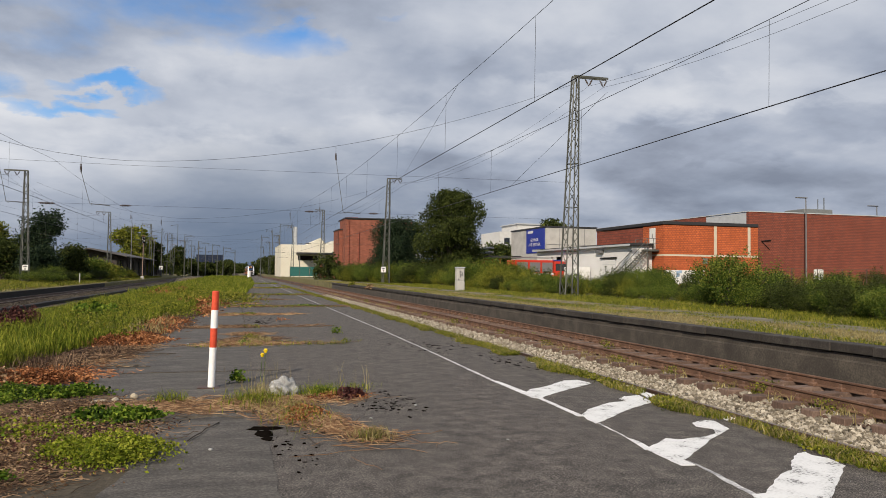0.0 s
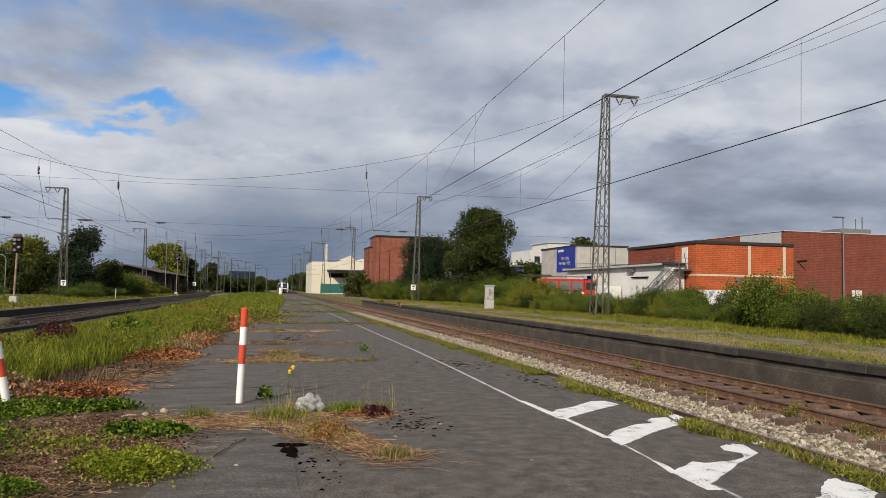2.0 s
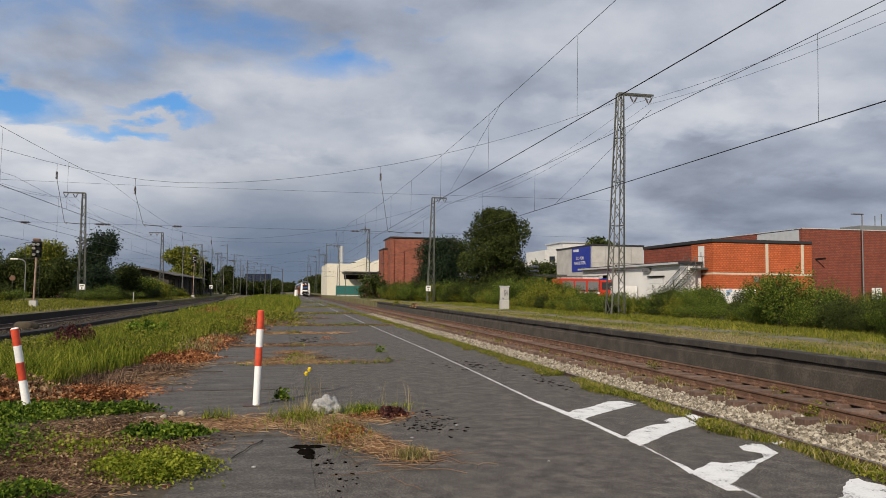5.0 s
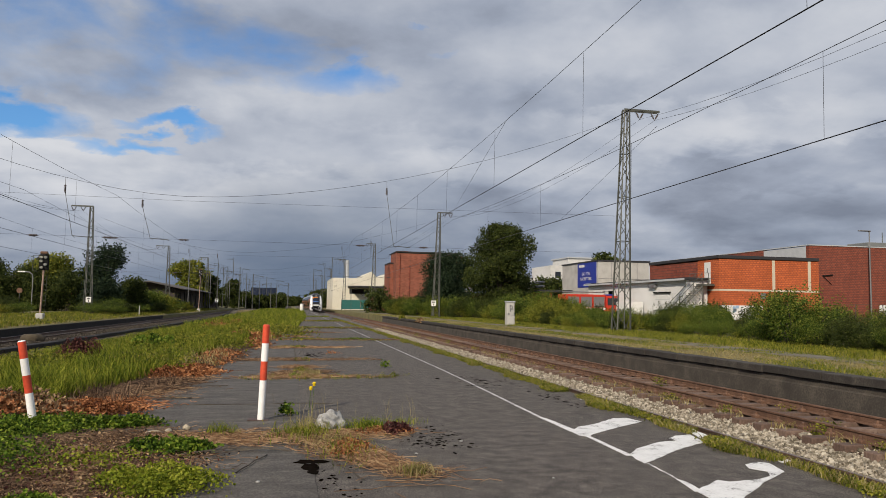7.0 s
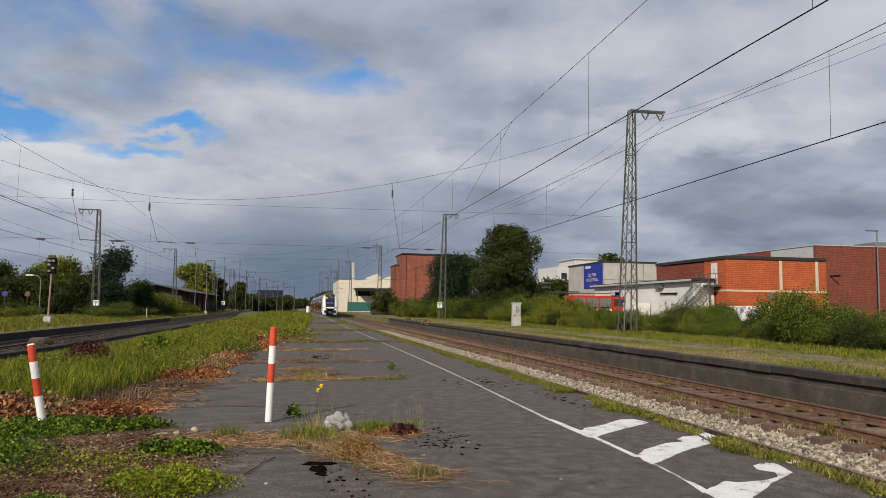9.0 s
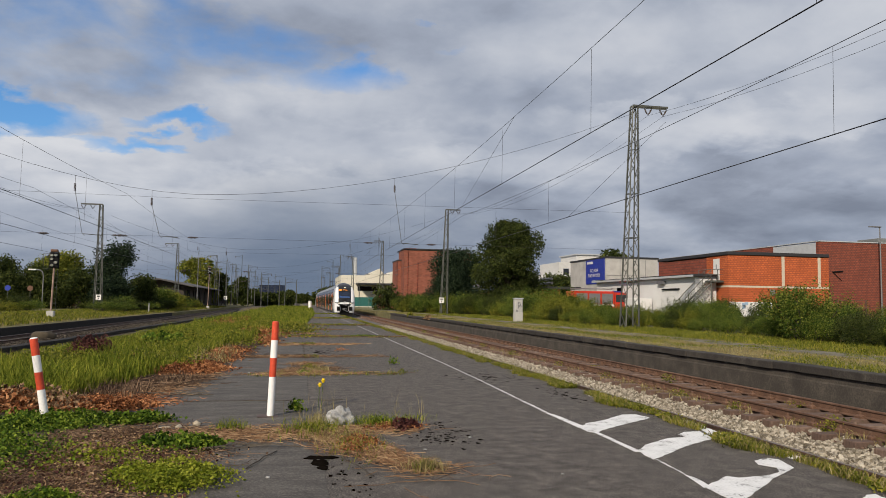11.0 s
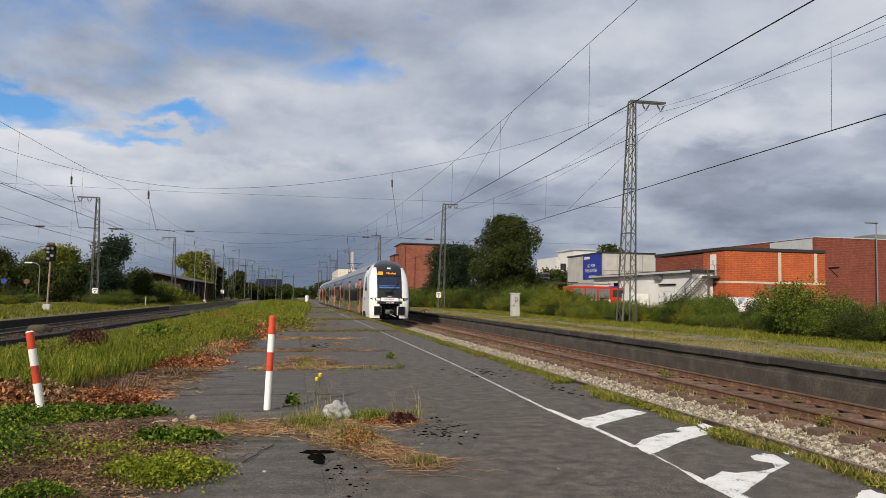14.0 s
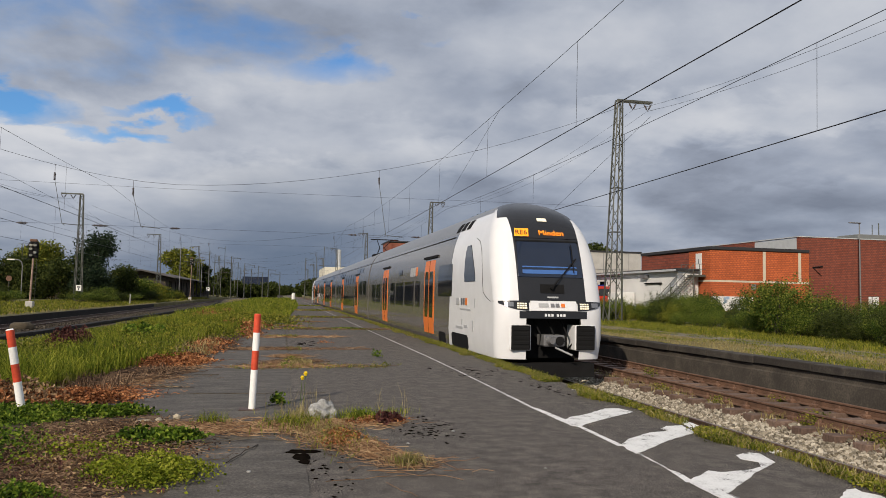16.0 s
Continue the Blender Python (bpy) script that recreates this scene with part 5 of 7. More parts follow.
# left of the tracks
def goods_shed():
    h = empty("goods_shed", Matrix.Translation((-31, 150, 0.2)), label="long dark timber goods shed with an overhanging roof", category="shed")
    shed_wood = plain("dark_shed_wood", (0.05, 0.042, 0.038), 0.9, spread=0.4)
    roof_c = plain("grey_shed_roof", (0.085, 0.08, 0.078), 0.8, spread=0.3)
    part("wall", box(0, 9.5, 0, 90, 0, 4.6), shed_wood, h)
    part("roof", extrude_profile([(-1, 4.7), (5, 6.3), (11.5, 4.6), (11.5, 4.4), (5, 6.0), (-1, 4.5)], -2, 92), roof_c, h)
    part("gable", extrude_profile([(0, 4.61), (5, 5.95), (9.5, 4.61)], 0.02, 0.3), shed_wood, h)
    for k in range(9):
        part("gate", box(9.51, 9.6, 4 + k * 9, 8 + k * 9, 0.5, 3.8), DULL_BLACK, h)
    for k in range(10):
        part("roof_post", rod((11.2, 2 + k * 9, 0), (11.2, 2 + k * 9, 4.5), 0.12, seg=5), shed_wood, h)
    h.scale.z = 0.84


def office():
    h = empty("glass_office", Matrix.Translation((-20.5, 420, 0.2)), label="distant blue glass office block", category="building")
    part("block", box(0, 14, 0, 12, 3.2, 10), plain("blue_glass_wall", (0.012, 0.02, 0.045), 0.35), h)
    part("base", box(3, 14, 1, 11, 0, 3.19), METAL, h)
    for k in range(6):
        part("mullion", box(1 + k * 2.3, 1.12 + k * 2.3, -0.1, -0.003, 3.2, 10), DULL_BLACK, h)


def house():
    h = empty("house", Matrix.Translation((-43, 128, 0.2)), label="gabled house with a grey roof behind the trees", category="house")
    part("wall", box(0, 8, 0, 9, 0, 4.5), BRICK_DARK, h)
    part("roof", extrude_profile([(-0.5, 4.4), (4, 8.2), (8.5, 4.4)], -0.5, 9.5), ROOF_FELT, h)


def traffic_sign(x, y, c, kind):
    s = empty("traffic_sign", Matrix.Translation((x, y, 0.25)), label=kind, category="traffic sign")
    part("post", rod((0, 0, 0), (0, 0, 2.2), 0.035, seg=6), STEEL, s)
    part("disc", rod((0, -0.06, 2.3), (0, -0.03, 2.3), 0.32, seg=20), c, s)


goods_shed(), office(), house()
traffic_sign(-33.0, 94, BLUE, "round blue traffic sign at the trees")
traffic_sign(-30.6, 94, RUST, "round red-rimmed traffic sign at the trees")
part("stake", rod((-17.6, 95, -0.3), (-17.6, 95, 1.0), 0.06, seg=6), CONCRETE, category="post", label="short concrete stake in the grass")
e_post = empty("platform_end_marker", Matrix.Translation((2.6, 150, 0)), label="white marker post at the platform end", category="post")
part("post", rod((0, 0, 0), (0, 0, 1.5), 0.35, seg=10), SIGN_WHITE, e_post)
part("cap", rod((0, 0, 1.5), (0, 0, 1.6), 0.38, seg=10), METAL, e_post)


# ---------- vegetation ----------
def leaves(name, stops, tr=0.25, isl=0.5, rough=0.6):
    return material(name, stops, rough, scale=1.5, fine=12, bump=0.0, per_island=isl, translucent=tr, spec=0.10)


LEAF_TREE = leaves("dark_tree_leaf", [(0.2, (0.0108, 0.018, 0.0054)), (0.5, (0.0378, 0.0531, 0.0126)), (0.8, (0.0945, 0.1098, 0.0252))])
LEAF_PINE = leaves("pine_needle", [(0.2, (0.010, 0.020, 0.012)), (0.5, (0.022, 0.038, 0.020)), (0.8, (0.045, 0.065, 0.03))])
LEAF_LIGHT = leaves("light_tree_leaf", [(0.2, (0.05, 0.07, 0.012)), (0.5, (0.15, 0.17, 0.024)), (0.8, (0.28, 0.27, 0.04))])
LEAF_HEDGE = leaves("hedge_leaf", [(0.2, (0.0118, 0.02832, 0.00472)), (0.5, (0.06136, 0.1038, 0.01534)), (0.8, (0.236, 0.2537, 0.0413))])
LEAF_WEED = leaves("yellow_green_weed", [(0.2, (0.027, 0.0414, 0.0054)), (0.5, (0.1305, 0.1485, 0.018)), (0.8, (0.306, 0.279, 0.0405))])
LEAF_IVY = leaves("fresh_green_leaf", [(0.2, (0.0085, 0.0221, 0.00255)), (0.5, (0.07225, 0.1318, 0.0119)), (0.8, (0.2465, 0.306, 0.03825))])
LEAF_DARKW = leaves("deep_green_leaf", [(0.2, (0.016, 0.034, 0.012)), (0.5, (0.05, 0.09, 0.026)), (0.8, (0.13, 0.18, 0.05))])
LEAF_RUST = leaves("rust_brown_dead_leaf", [(0.2, (0.045, 0.016, 0.008)), (0.5, (0.24, 0.088, 0.034)), (0.8, (0.52, 0.26, 0.12))], 0.1)
LEAF_BROWN = leaves("tan_dead_leaf", [(0.2, (0.035, 0.018, 0.01)), (0.5, (0.17, 0.1, 0.052)), (0.8, (0.44, 0.31, 0.18))], 0.1)
LEAF_PURPLE = leaves("dark_purple_dead_leaf", [(0.2, (0.03, 0.012, 0.012)), (0.5, (0.075, 0.028, 0.026)), (0.8, (0.14, 0.06, 0.045))], 0.1)
BLADE = leaves("green_grass", [(0.2, (0.022, 0.04, 0.005)), (0.5, (0.135, 0.175, 0.017)), (0.8, (0.37, 0.37, 0.05))], 0.4)
BLADE_DRY = leaves("dry_grass", [(0.2, (0.1408, 0.11, 0.044)), (0.5, (0.264, 0.2156, 0.0924)), (0.8, (0.4048, 0.3432, 0.1672))], 0.2)
STEM = leaves("brown_dead_stem", [(0.2, (0.03, 0.018, 0.012)), (0.5, (0.095, 0.058, 0.036)), (0.8, (0.26, 0.175, 0.11))], 0.05)
STRAW = leaves("straw", [(0.2, (0.08, 0.042, 0.022)), (0.5, (0.19, 0.11, 0.06)), (0.8, (0.40, 0.28, 0.16))], 0.05)
BARK = material("bark", [(0.3, (0.03, 0.024, 0.018)), (0.5, (0.06, 0.05, 0.038)), (0.7, (0.11, 0.095, 0.075))], 0.9, scale=3, fine=25, bump=0.6, stretch=(3, 3, 1))
ROCK = material("pale_rock", [(0.3, (0.13, 0.13, 0.125)), (0.5, (0.28, 0.28, 0.27)), (0.7, (0.45, 0.45, 0.43))], 0.85, scale=9, fine=45, bump=0.6, bump_size=0.02)


def mesh_part(name, verts, faces, mat, parent=None, label="", **tags):
    me = bpy.data.meshes.new(name)
    me.from_pydata(verts.tolist() if hasattr(verts, "tolist") else verts, [], faces)
    me.materials.append(mat)
    ob = new(name, me)
    ob.parent = parent
    return tagged(ob, label=label, **tags)


def leaf_arrays(rng, c, size, flat=0.0):
    """One folded diamond leaf at every centre."""
    n = len(c)
    d = rng.normal(size=(n, 3))
    d[:, 2] *= 1 - flat
    d /= np.linalg.norm(d, axis=1)[:, None]
    e = rng.normal(size=(n, 3))
    e[:, 2] *= 1 - flat
    s = np.cross(d, e)
    s /= np.linalg.norm(s, axis=1)[:, None] + 1e-9
    up = np.cross(s, d)
    L = (size * rng.uniform(0.6, 1.35, n))[:, None]
    v = np.empty((n, 4, 3))
    v[:, 0] = c - d * L * 0.5
    v[:, 1] = c + s * L * 0.32 + up * L * 0.08
    v[:, 2] = c + d * L * 0.5
    v[:, 3] = c - s * L * 0.32 + up * L * 0.08
    f = np.arange(n * 4).reshape(n, 4)
    return v.reshape(-1, 3), f.tolist()


def blade_arrays(rng, p, h, w, bend=0.5):
    """Tapered bent grass blades rooted at p."""
    n = len(p)
    a = rng.uniform(0, math.tau, n)
    t = rng.uniform(0, math.tau, n)
    hh = h * rng.uniform(0.55, 1.3, n)
    b = bend * rng.uniform(0.2, 1.2, n) * hh
    side = np.stack([np.cos(a), np.sin(a), np.zeros(n)], 1) * (w * rng.uniform(0.6, 1.3, n))[:, None]
    out = np.stack([np.cos(t), np.sin(t), np.zeros(n)], 1)
    v = np.empty((n, 5, 3))
    v[:, 0] = p - side
    v[:, 1] = p + side
    m = p + out * (b * 0.3)[:, None] + np.array([0, 0, 1]) * (hh * 0.58)[:, None]
    v[:, 2] = m + side * 0.75
    v[:, 3] = m - side * 0.75
    v[:, 4] = p + out * b[:, None] + np.array([0, 0, 1]) * (hh * np.sqrt(np.maximum(0.05, 1 - 0.5 * (b / hh) ** 2)))[:, None]
    k = np.arange(n) * 5
    f = [q for i in k.tolist() for q in ((i, i + 1, i + 2, i + 3), (i + 3, i + 2, i + 4))]
    return v.reshape(-1, 3), f


def crown_points(rng, lobes, per, spread=0.34):
    """Leaf centres in small clumps over lobes (x, y, z, radius x, radius z)."""
    pts = []
    for x, y, z, rx, rz in lobes:
        n = int(per * rx * rz / 4)
        d = rng.normal(size=(n, 3))
        d /= np.linalg.norm(d, axis=1)[:, None]
        r = rng.uniform(0.62, 1.04, n) ** 0.6
        c = np.stack([x + d[:, 0] * rx * r, y + d[:, 1] * rx * r, z + d[:, 2] * rz * r], 1)
        q = np.repeat(c, 14, 0)
        pts.append(q + rng.normal(size=q.shape) * spread)
    return np.concatenate(pts)


def tree(name, x, y, z, lobes, size, mat, label, seed, per=55, trunk=0.35, category="tree", spread=0.34):
    rng = np.random.default_rng(seed)
    t = empty(name, Matrix.Translation((x, y, z)), label=label, category=category)
    top = max(l[2] for l in lobes)
    bm = bmesh.new()
    add_rod(bm, (0, 0, -0.1), (0.1, 0, top * 0.55), trunk, trunk * 0.6, seg=9)
    add_rod(bm, (0.1, 0, top * 0.55), (0.0, 0.1, top * 1.0), trunk * 0.6, trunk * 0.15, seg=7)
    for lx, ly, lz, rx, rz in lobes:
        add_rod(bm, (0.05, 0, min(top * 0.5, lz * 0.6)), (lx * 0.9, ly * 0.9, lz), trunk * 0.3, trunk * 0.08, seg=5)
    part("trunk", bm, BARK, t)
    c = crown_points(rng, lobes, per, spread)
    v, f = leaf_arrays(rng, c, size)
    mesh_part("crown", v, f, mat, t)
    return t


def random_lobes(rng, w, h, base, n, r):
    out = []
    for k in range(n):
        t = (k + rng.uniform(0, 1)) / n
        z = base + (h - base) * t
        wide = w * math.sqrt(max(0.05, 1 - ((t - 0.38) / 0.66) ** 2))
        a = rng.uniform(0, math.tau)
        q = wide * rng.uniform(0.15, 0.75)
        rr = r * rng.uniform(0.7, 1.2)
        out.append((q * math.cos(a), q * math.sin(a), min(z, h - rr * 0.7), rr, rr * 0.8))
    return out


rg = np.random.default_rng(11)
tree("chestnut_tree", 26.2, 90, 0.1, random_lobes(rg, 5.5, 11.7, 1.8, 96, 1.25), 0.23, LEAF_TREE, "tall dense dark green deciduous tree behind the hedge", 1, 150, spread=0.22)
tree("dark_tree", 21.9, 101, 0.1, random_lobes(rg, 4.4, 8.5, 0.8, 30, 1.6), 0.25, LEAF_PINE, "dark spreading tree beside the brick tower", 2, 190)
tree("roadside_tree", 15.2, 128, 0.1, random_lobes(rg, 2.6, 3.9, 0.3, 10, 1.2), 0.4, LEAF_TREE, "low rounded tree near the brick tower", 4, 60)
tree("garden_tree", 52.5, 118, 0.1, random_lobes(rg, 4.0, 10.6, 3, 14, 2.0), 0.5, LEAF_TREE, "rounded dark tree showing above the hall roof", 5, 45)
tree("garden_tree", 47, 128, 0.1, random_lobes(rg, 5, 6.5, 2, 14, 2.0), 0.5, LEAF_TREE, "dark tree between the sheds and flats", 6, 40)
# left bank trees
for i, (x, y, w, h, mat, size) in enumerate(((-23.4, 104, 3.1, 8.4, LEAF_PINE, 0.4), (-30.3, 106, 2.9, 7.0, LEAF_LIGHT, 0.42), (-34.5, 112, 2.8, 6.6, LEAF_LIGHT, 0.42), (-38.6, 106, 3.2, 6.3, LEAF_TREE, 0.42),
                                             (-26.6, 110, 2.6, 5.9, LEAF_LIGHT, 0.4), (-43, 108, 3.5, 7.0, LEAF_TREE, 0.45), (-21.6, 112, 2.6, 4.3, LEAF_TREE, 0.4), (-27.5, 102, 2.6, 4.6, LEAF_TREE, 0.4),
                                             (-31, 102, 2.6, 3.9, LEAF_TREE, 0.4), (-35.5, 102, 2.6, 4.2, LEAF_TREE, 0.4), (-20.2, 118, 2.2, 2.6, LEAF_HEDGE, 0.3), (-24.0, 102, 2.6, 3.8, LEAF_PINE, 0.4),
                                             (-25.6, 200, 5.0, 11.8, LEAF_LIGHT, 0.6), (-21, 205, 3.5, 8, LEAF_TREE, 0.6), (-17.5, 250, 3.5, 8.6, LEAF_TREE, 0.6), (-19.6, 128, 2.0, 2.0, LEAF_WEED, 0.3), (-33, 104, 2.6, 5.4, LEAF_TREE, 0.4), (-41, 102, 2.8, 4.6, LEAF_HEDGE, 0.4), (-21, 290, 5, 7.5, LEAF_TREE, 0.7), (-26, 320, 6, 7, LEAF_HEDGE, 0.8), (-19.5, 340, 4, 6, LEAF_TREE, 0.8), (16, 300, 4, 7, LEAF_TREE, 0.7), (18, 260, 4, 6, LEAF_TREE, 0.7), (15.5, 350, 5, 8, LEAF_TREE, 0.8))):
    tree("bank_tree", x, y, 0.2, random_lobes(rg, w, h, 0.6, 22 if y < 130 else 16, w * 0.42), size * (0.7 if y < 130 else 1.0), mat, ("dark conifer-like tree on the bank" if mat is LEAF_PINE else "yellow-green leafy tree on the bank" if mat is LEAF_LIGHT else "dark leafy tree on the bank"), 20 + i, 120 if y < 130 else 60)

for i, (x, y, w, h) in enumerate([(-15.2, 300, 3.5, 4.6), (-13.1, 310, 3, 4.0), (-10.4, 305, 3.2, 4.4), (-8.1, 315, 3.4, 4.0), (-5.1, 300, 3.2, 4.8), (-3.0, 310, 3.2, 5.5)]):
    tree("far_bush", x, y, 0.0, random_lobes(rg, w, h, 0.4, 10, w * 0.45), 0.7, LEAF_TREE, "distant dark bush before the office block", 80 + i, 50)

# distant belt of woods
far = np.random.default_rng(5)
vv, ff, base = [], [], 0
for k in range(300):
    x = far.uniform(-420, 420)
    y = far.uniform(400, 560)
    if -17 < x < 14:
        y = 760.0
    c = crown_points(far, [(x, y, 3.5, far.uniform(4, 7), far.uniform(2.5, 4.6))], 12, 0.9)
    v, f = leaf_arrays(far, c, 2.2)
    vv.append(v)
    ff += (np.array(f) + base).tolist()
    base += len(v)
mesh_part("far_woods", np.concatenate(vv), ff, LEAF_TREE, None, "distant belt of dark trees along the horizon", kind="stuff", category="woods")


# hedge of separate shrubs
def shrub(seed, h, w, mat, size, label, n=11):
    rng = np.random.default_rng(seed)
    s = empty("shrub", label=label, category="shrub", group="hedge shrubs")
    lobes = [(rng.uniform(-w, w) * 0.6, rng.uniform(-w, w) * 0.6, h * rng.uniform(0.25, 0.8), w * 0.45, h * 0.22) for k in range(n)]
    bm = bmesh.new()
    for lx, ly, lz, *_ in lobes:
        add_rod(bm, (lx * 0.2, ly * 0.2, -0.1), (lx, ly, lz), 0.03, 0.012, seg=5)
    part("woody_base", bm, BARK, s)
    c = crown_points(rng, lobes, 950, 0.11)
    shoots = np.concatenate([np.stack([np.linspace(0, rng.uniform(-0.3, 0.3), 16) + rng.uniform(-w, w) * 0.7, np.linspace(0, rng.uniform(-0.3, 0.3), 16) + rng.uniform(-w, w) * 0.7,
                                       np.linspace(h * 0.5, h * rng.uniform(0.95, 1.25), 16)], 1) for k in range(14)])
    c = np.concatenate([c, np.repeat(shoots, 3, 0) + rng.normal(size=(len(shoots) * 3, 3)) * 0.05])
    c = c[c[:, 2] > 0.03]
    v, f = leaf_arrays(rng, c, size)
    mesh_part("foliage", v, f, mat, s)
    return s


KINDS = [shrub(31, 1.75, 1.35, LEAF_HEDGE, 0.066, "dense green hedge shrub with upright shoots"), shrub(32, 1.6, 1.3, LEAF_HEDGE, 0.066, "dense green hedge shrub with upright shoots"),
         shrub(33, 1.5, 1.2, LEAF_WEED, 0.072, "yellow-green weedy shrub at the hedge foot"), shrub(34, 1.9, 1.2, LEAF_TREE, 0.08, "dark green hedge shrub"),
         shrub(35, 1.6, 1.2, LEAF_TREE, 0.07, "dark green hedge shrub"), shrub(36, 1.3, 1.1, LEAF_WEED, 0.07, "yellow-green weedy shrub at the hedge foot")]
for k, s in enumerate(KINDS):
    s.matrix_world = pose(40 + 3 * k, 47, 0.08, 0, 0, 60 * k)
rh = random.Random(9)


def hedge_x(y):
    line = ((0, 18.6), (9, 18.8), (18, 19.6), (22, 20.2), (28, 21.6), (34, 22.3), (40, 21.4), (46, 20.4), (60, 21.25), (200, 31.7))
    for (a, p), (b, q) in zip(line, line[1:]):
        if a <= y <= b:
            return p + (q - p) * (y - a) / (b - a)


y = 9.0
while y < 132:
    step = 1.0 + y * 0.008
    for row in range(3):
        x = hedge_x(y) + row * 1.5 + rh.uniform(-0.4, 0.4)
        if 38.5 < y < 44.5 and row == 0:
            continue
        near = 0 if y < 45 else 1
        k = rh.choice((0, 1, 3, 4, 0, 1)) if (row or not near) and rh.random() < 0.85 else rh.choice((2, 5))
        if near and row == 0:
            k = rh.choice((2, 5, 0, 1, 3))
        sc = rh.uniform(0.85, 1.15) * (0.86 if row == 0 else 1.0) * (0.72 if y < 25 else 0.56 if y < 38 else 0.85 if y < 44 else 0.60 if y < 74 else 1.1 + 0.002 * y)
        m = pose(x, y + rh.uniform(-0.4, 0.4), 0.08, 0, 0, rh.uniform(0, 360)) @ Matrix.Diagonal((sc, sc, sc * rh.uniform(0.85, 1.1), 1))
        copy_thing(KINDS[k], m)
    y += step
for x, y, sc, k in ((20.9, 27.4, 1.25, 0), (22.2, 50, 0.78, 0), (23.5, 51, 0.79, 2), (23.8, 50, 0.80, 1), (25.1, 51, 0.81, 0), (25.4, 50, 0.81, 5), (21.6, 28.4, 1.2, 0), (20.6, 26.2, 0.75, 1), (21.4, 29.8, 0.7, 1), (23.9, 69, 1.35, 2), (22.6, 71, 1.5, 0), (24.6, 67, 1.1, 2), (22.3, 62, 1.5, 2), (23.2, 63.5, 1.55, 0), (21.2, 60, 1.25, 2), (24.4, 64, 1.45, 2), (22.6, 57.5, 1.1, 5), (25.2, 65, 1.25, 0), (24.0, 61, 1.2, 5), (26.6, 66, 1.25, 2), (27.6, 67, 1.2, 1), (25.6, 65.5, 1.1, 0), (28.6, 67, 0.95, 5), (29.8, 68, 0.9, 3), (31.0, 67, 0.8, 1), (33, 52, 1.0, 3), (34.5, 50, 1.0, 4), (31, 50, 1.0, 3)):
    copy_thing(KINDS[k], pose(x, y, 0.08, 0, 0, 40 * k) @ Matrix.Diagonal((sc, sc, sc, 1)))
# dark scrub at the end of the disused platform
for k in range(34):
    t = k / 33 * 0.86
    sc = rh.uniform(1.0, 1.5)
    copy_thing(KINDS[rh.choice((0, 1, 3, 2))], pose(20.6 - 6.6 * t + rh.uniform(0, 2.2), 88 + 25 * t, 0.05, 0, 0, rh.uniform(0, 360)) @ Matrix.Diagonal((sc, sc, sc, 1)))
# left bank scrub
for k in range(46):
    y = 60 + k * 2.0
    copy_thing(KINDS[rh.choice((2, 0, 3, 4, 1))], pose(-18.2 - rh.uniform(0, 5) - (0 if y > 85 else 6), y, 0.12, 0, 0, rh.uniform(0, 360)) @ Matrix.Diagonal((1.1, 1.1, rh.uniform(0.55, 0.95), 1)))


# ---------- grass ----------
def platform_z(x):
    """Height of the disused platform, which falls away from its edge."""
    return np.where(x < 17, 0.175 - (x - WALL_R - 0.32) * 0.0157, 0.09)


def verge_x(y):
    """Where the asphalt comes out from under the growth."""
    pts = ((-14, -0.7), (5, -0.75), (6.5, -0.7), (8, -1.25), (10, -1.75), (11.5, -2.1), (14, -1.75), (17, -1.35), (22, -1.4), (32, -0.3), (50, 0.7), (80, 1.9), (150, 3.0), (260, 3.6))
    for (a, p), (b, q) in zip(pts, pts[1:]):
        if a <= y <= b:
            return p + (q - p) * (y - a) / (b - a)
    return pts[-1][1]


bm = bmesh.new()
prev = None
for j in range(420):
    y = -13 + (j / 419) ** 1.8 * 210
    xe = verge_x(y) + 0.35 * noise.noise((0, y * 0.9, 3.0)) + 0.12 * noise.noise((0, y * 4.0, 8.0))
    row = [bm.verts.new((left_edge(y) + (max(xe, left_edge(y) + 0.2) - left_edge(y)) * i / 10, y, 0.004 + (0.02 + 0.02 * noise.noise((i * 0.7, y * 0.8, 1.0))) * math.sin(math.pi * i / 10))) for i in range(11)]
    if prev:
        for i in range(10):
            bm.faces.new((prev[i], prev[i + 1], row[i + 1], row[i]))
    prev = row
part("verge_soil", bm, SOIL, None, "dark soil and leaf mould creeping over the asphalt", kind="structure", smooth=True)


def scatter(rng, n, x0, x1, y0, y1, power=1.0):
    u = rng.uniform(0, 1, n) ** power
    return np.stack([rng.uniform(x0, x1, n), y0 + (y1 - y0) * u, np.full(n, 0.0)], 1)


def patchy(p, scale, cut, seed):
    keep = [noise.noise((a[0] * scale, a[1] * scale, seed)) > cut for a in p]
    return p[np.array(keep)]


def stuff(name, arr, mat, label, category):
    return mesh_part(name, arr[0], arr[1], mat, None, label, kind="stuff", category=category)


rg = np.random.default_rng(77)
p = scatter(rg, 110000, -9.0, 1.5, 11.2, 60, 1.7)
p = p[np.array([a[0] > left_edge(a[1]) + 0.42 and a[0] < verge_x(a[1]) - 0.6 - (0.45 if a[1] < 20 else 0.2) for a in p])]
p = patchy(p, 0.9, -0.30, 12.0)
lift = np.array([1.0 + 0.8 * noise.noise((a[0] * 0.7, a[1] * 0.5, 4.0)) for a in p])
stuff("tall_grass", blade_arrays(rg, p, lift * np.array([min(0.34, 0.03 + (a[0] - left_edge(a[1]) - 0.42) * 0.16) for a in p]), 0.008, 0.6), BLADE, "tall green grass on the platform verge", "grass")
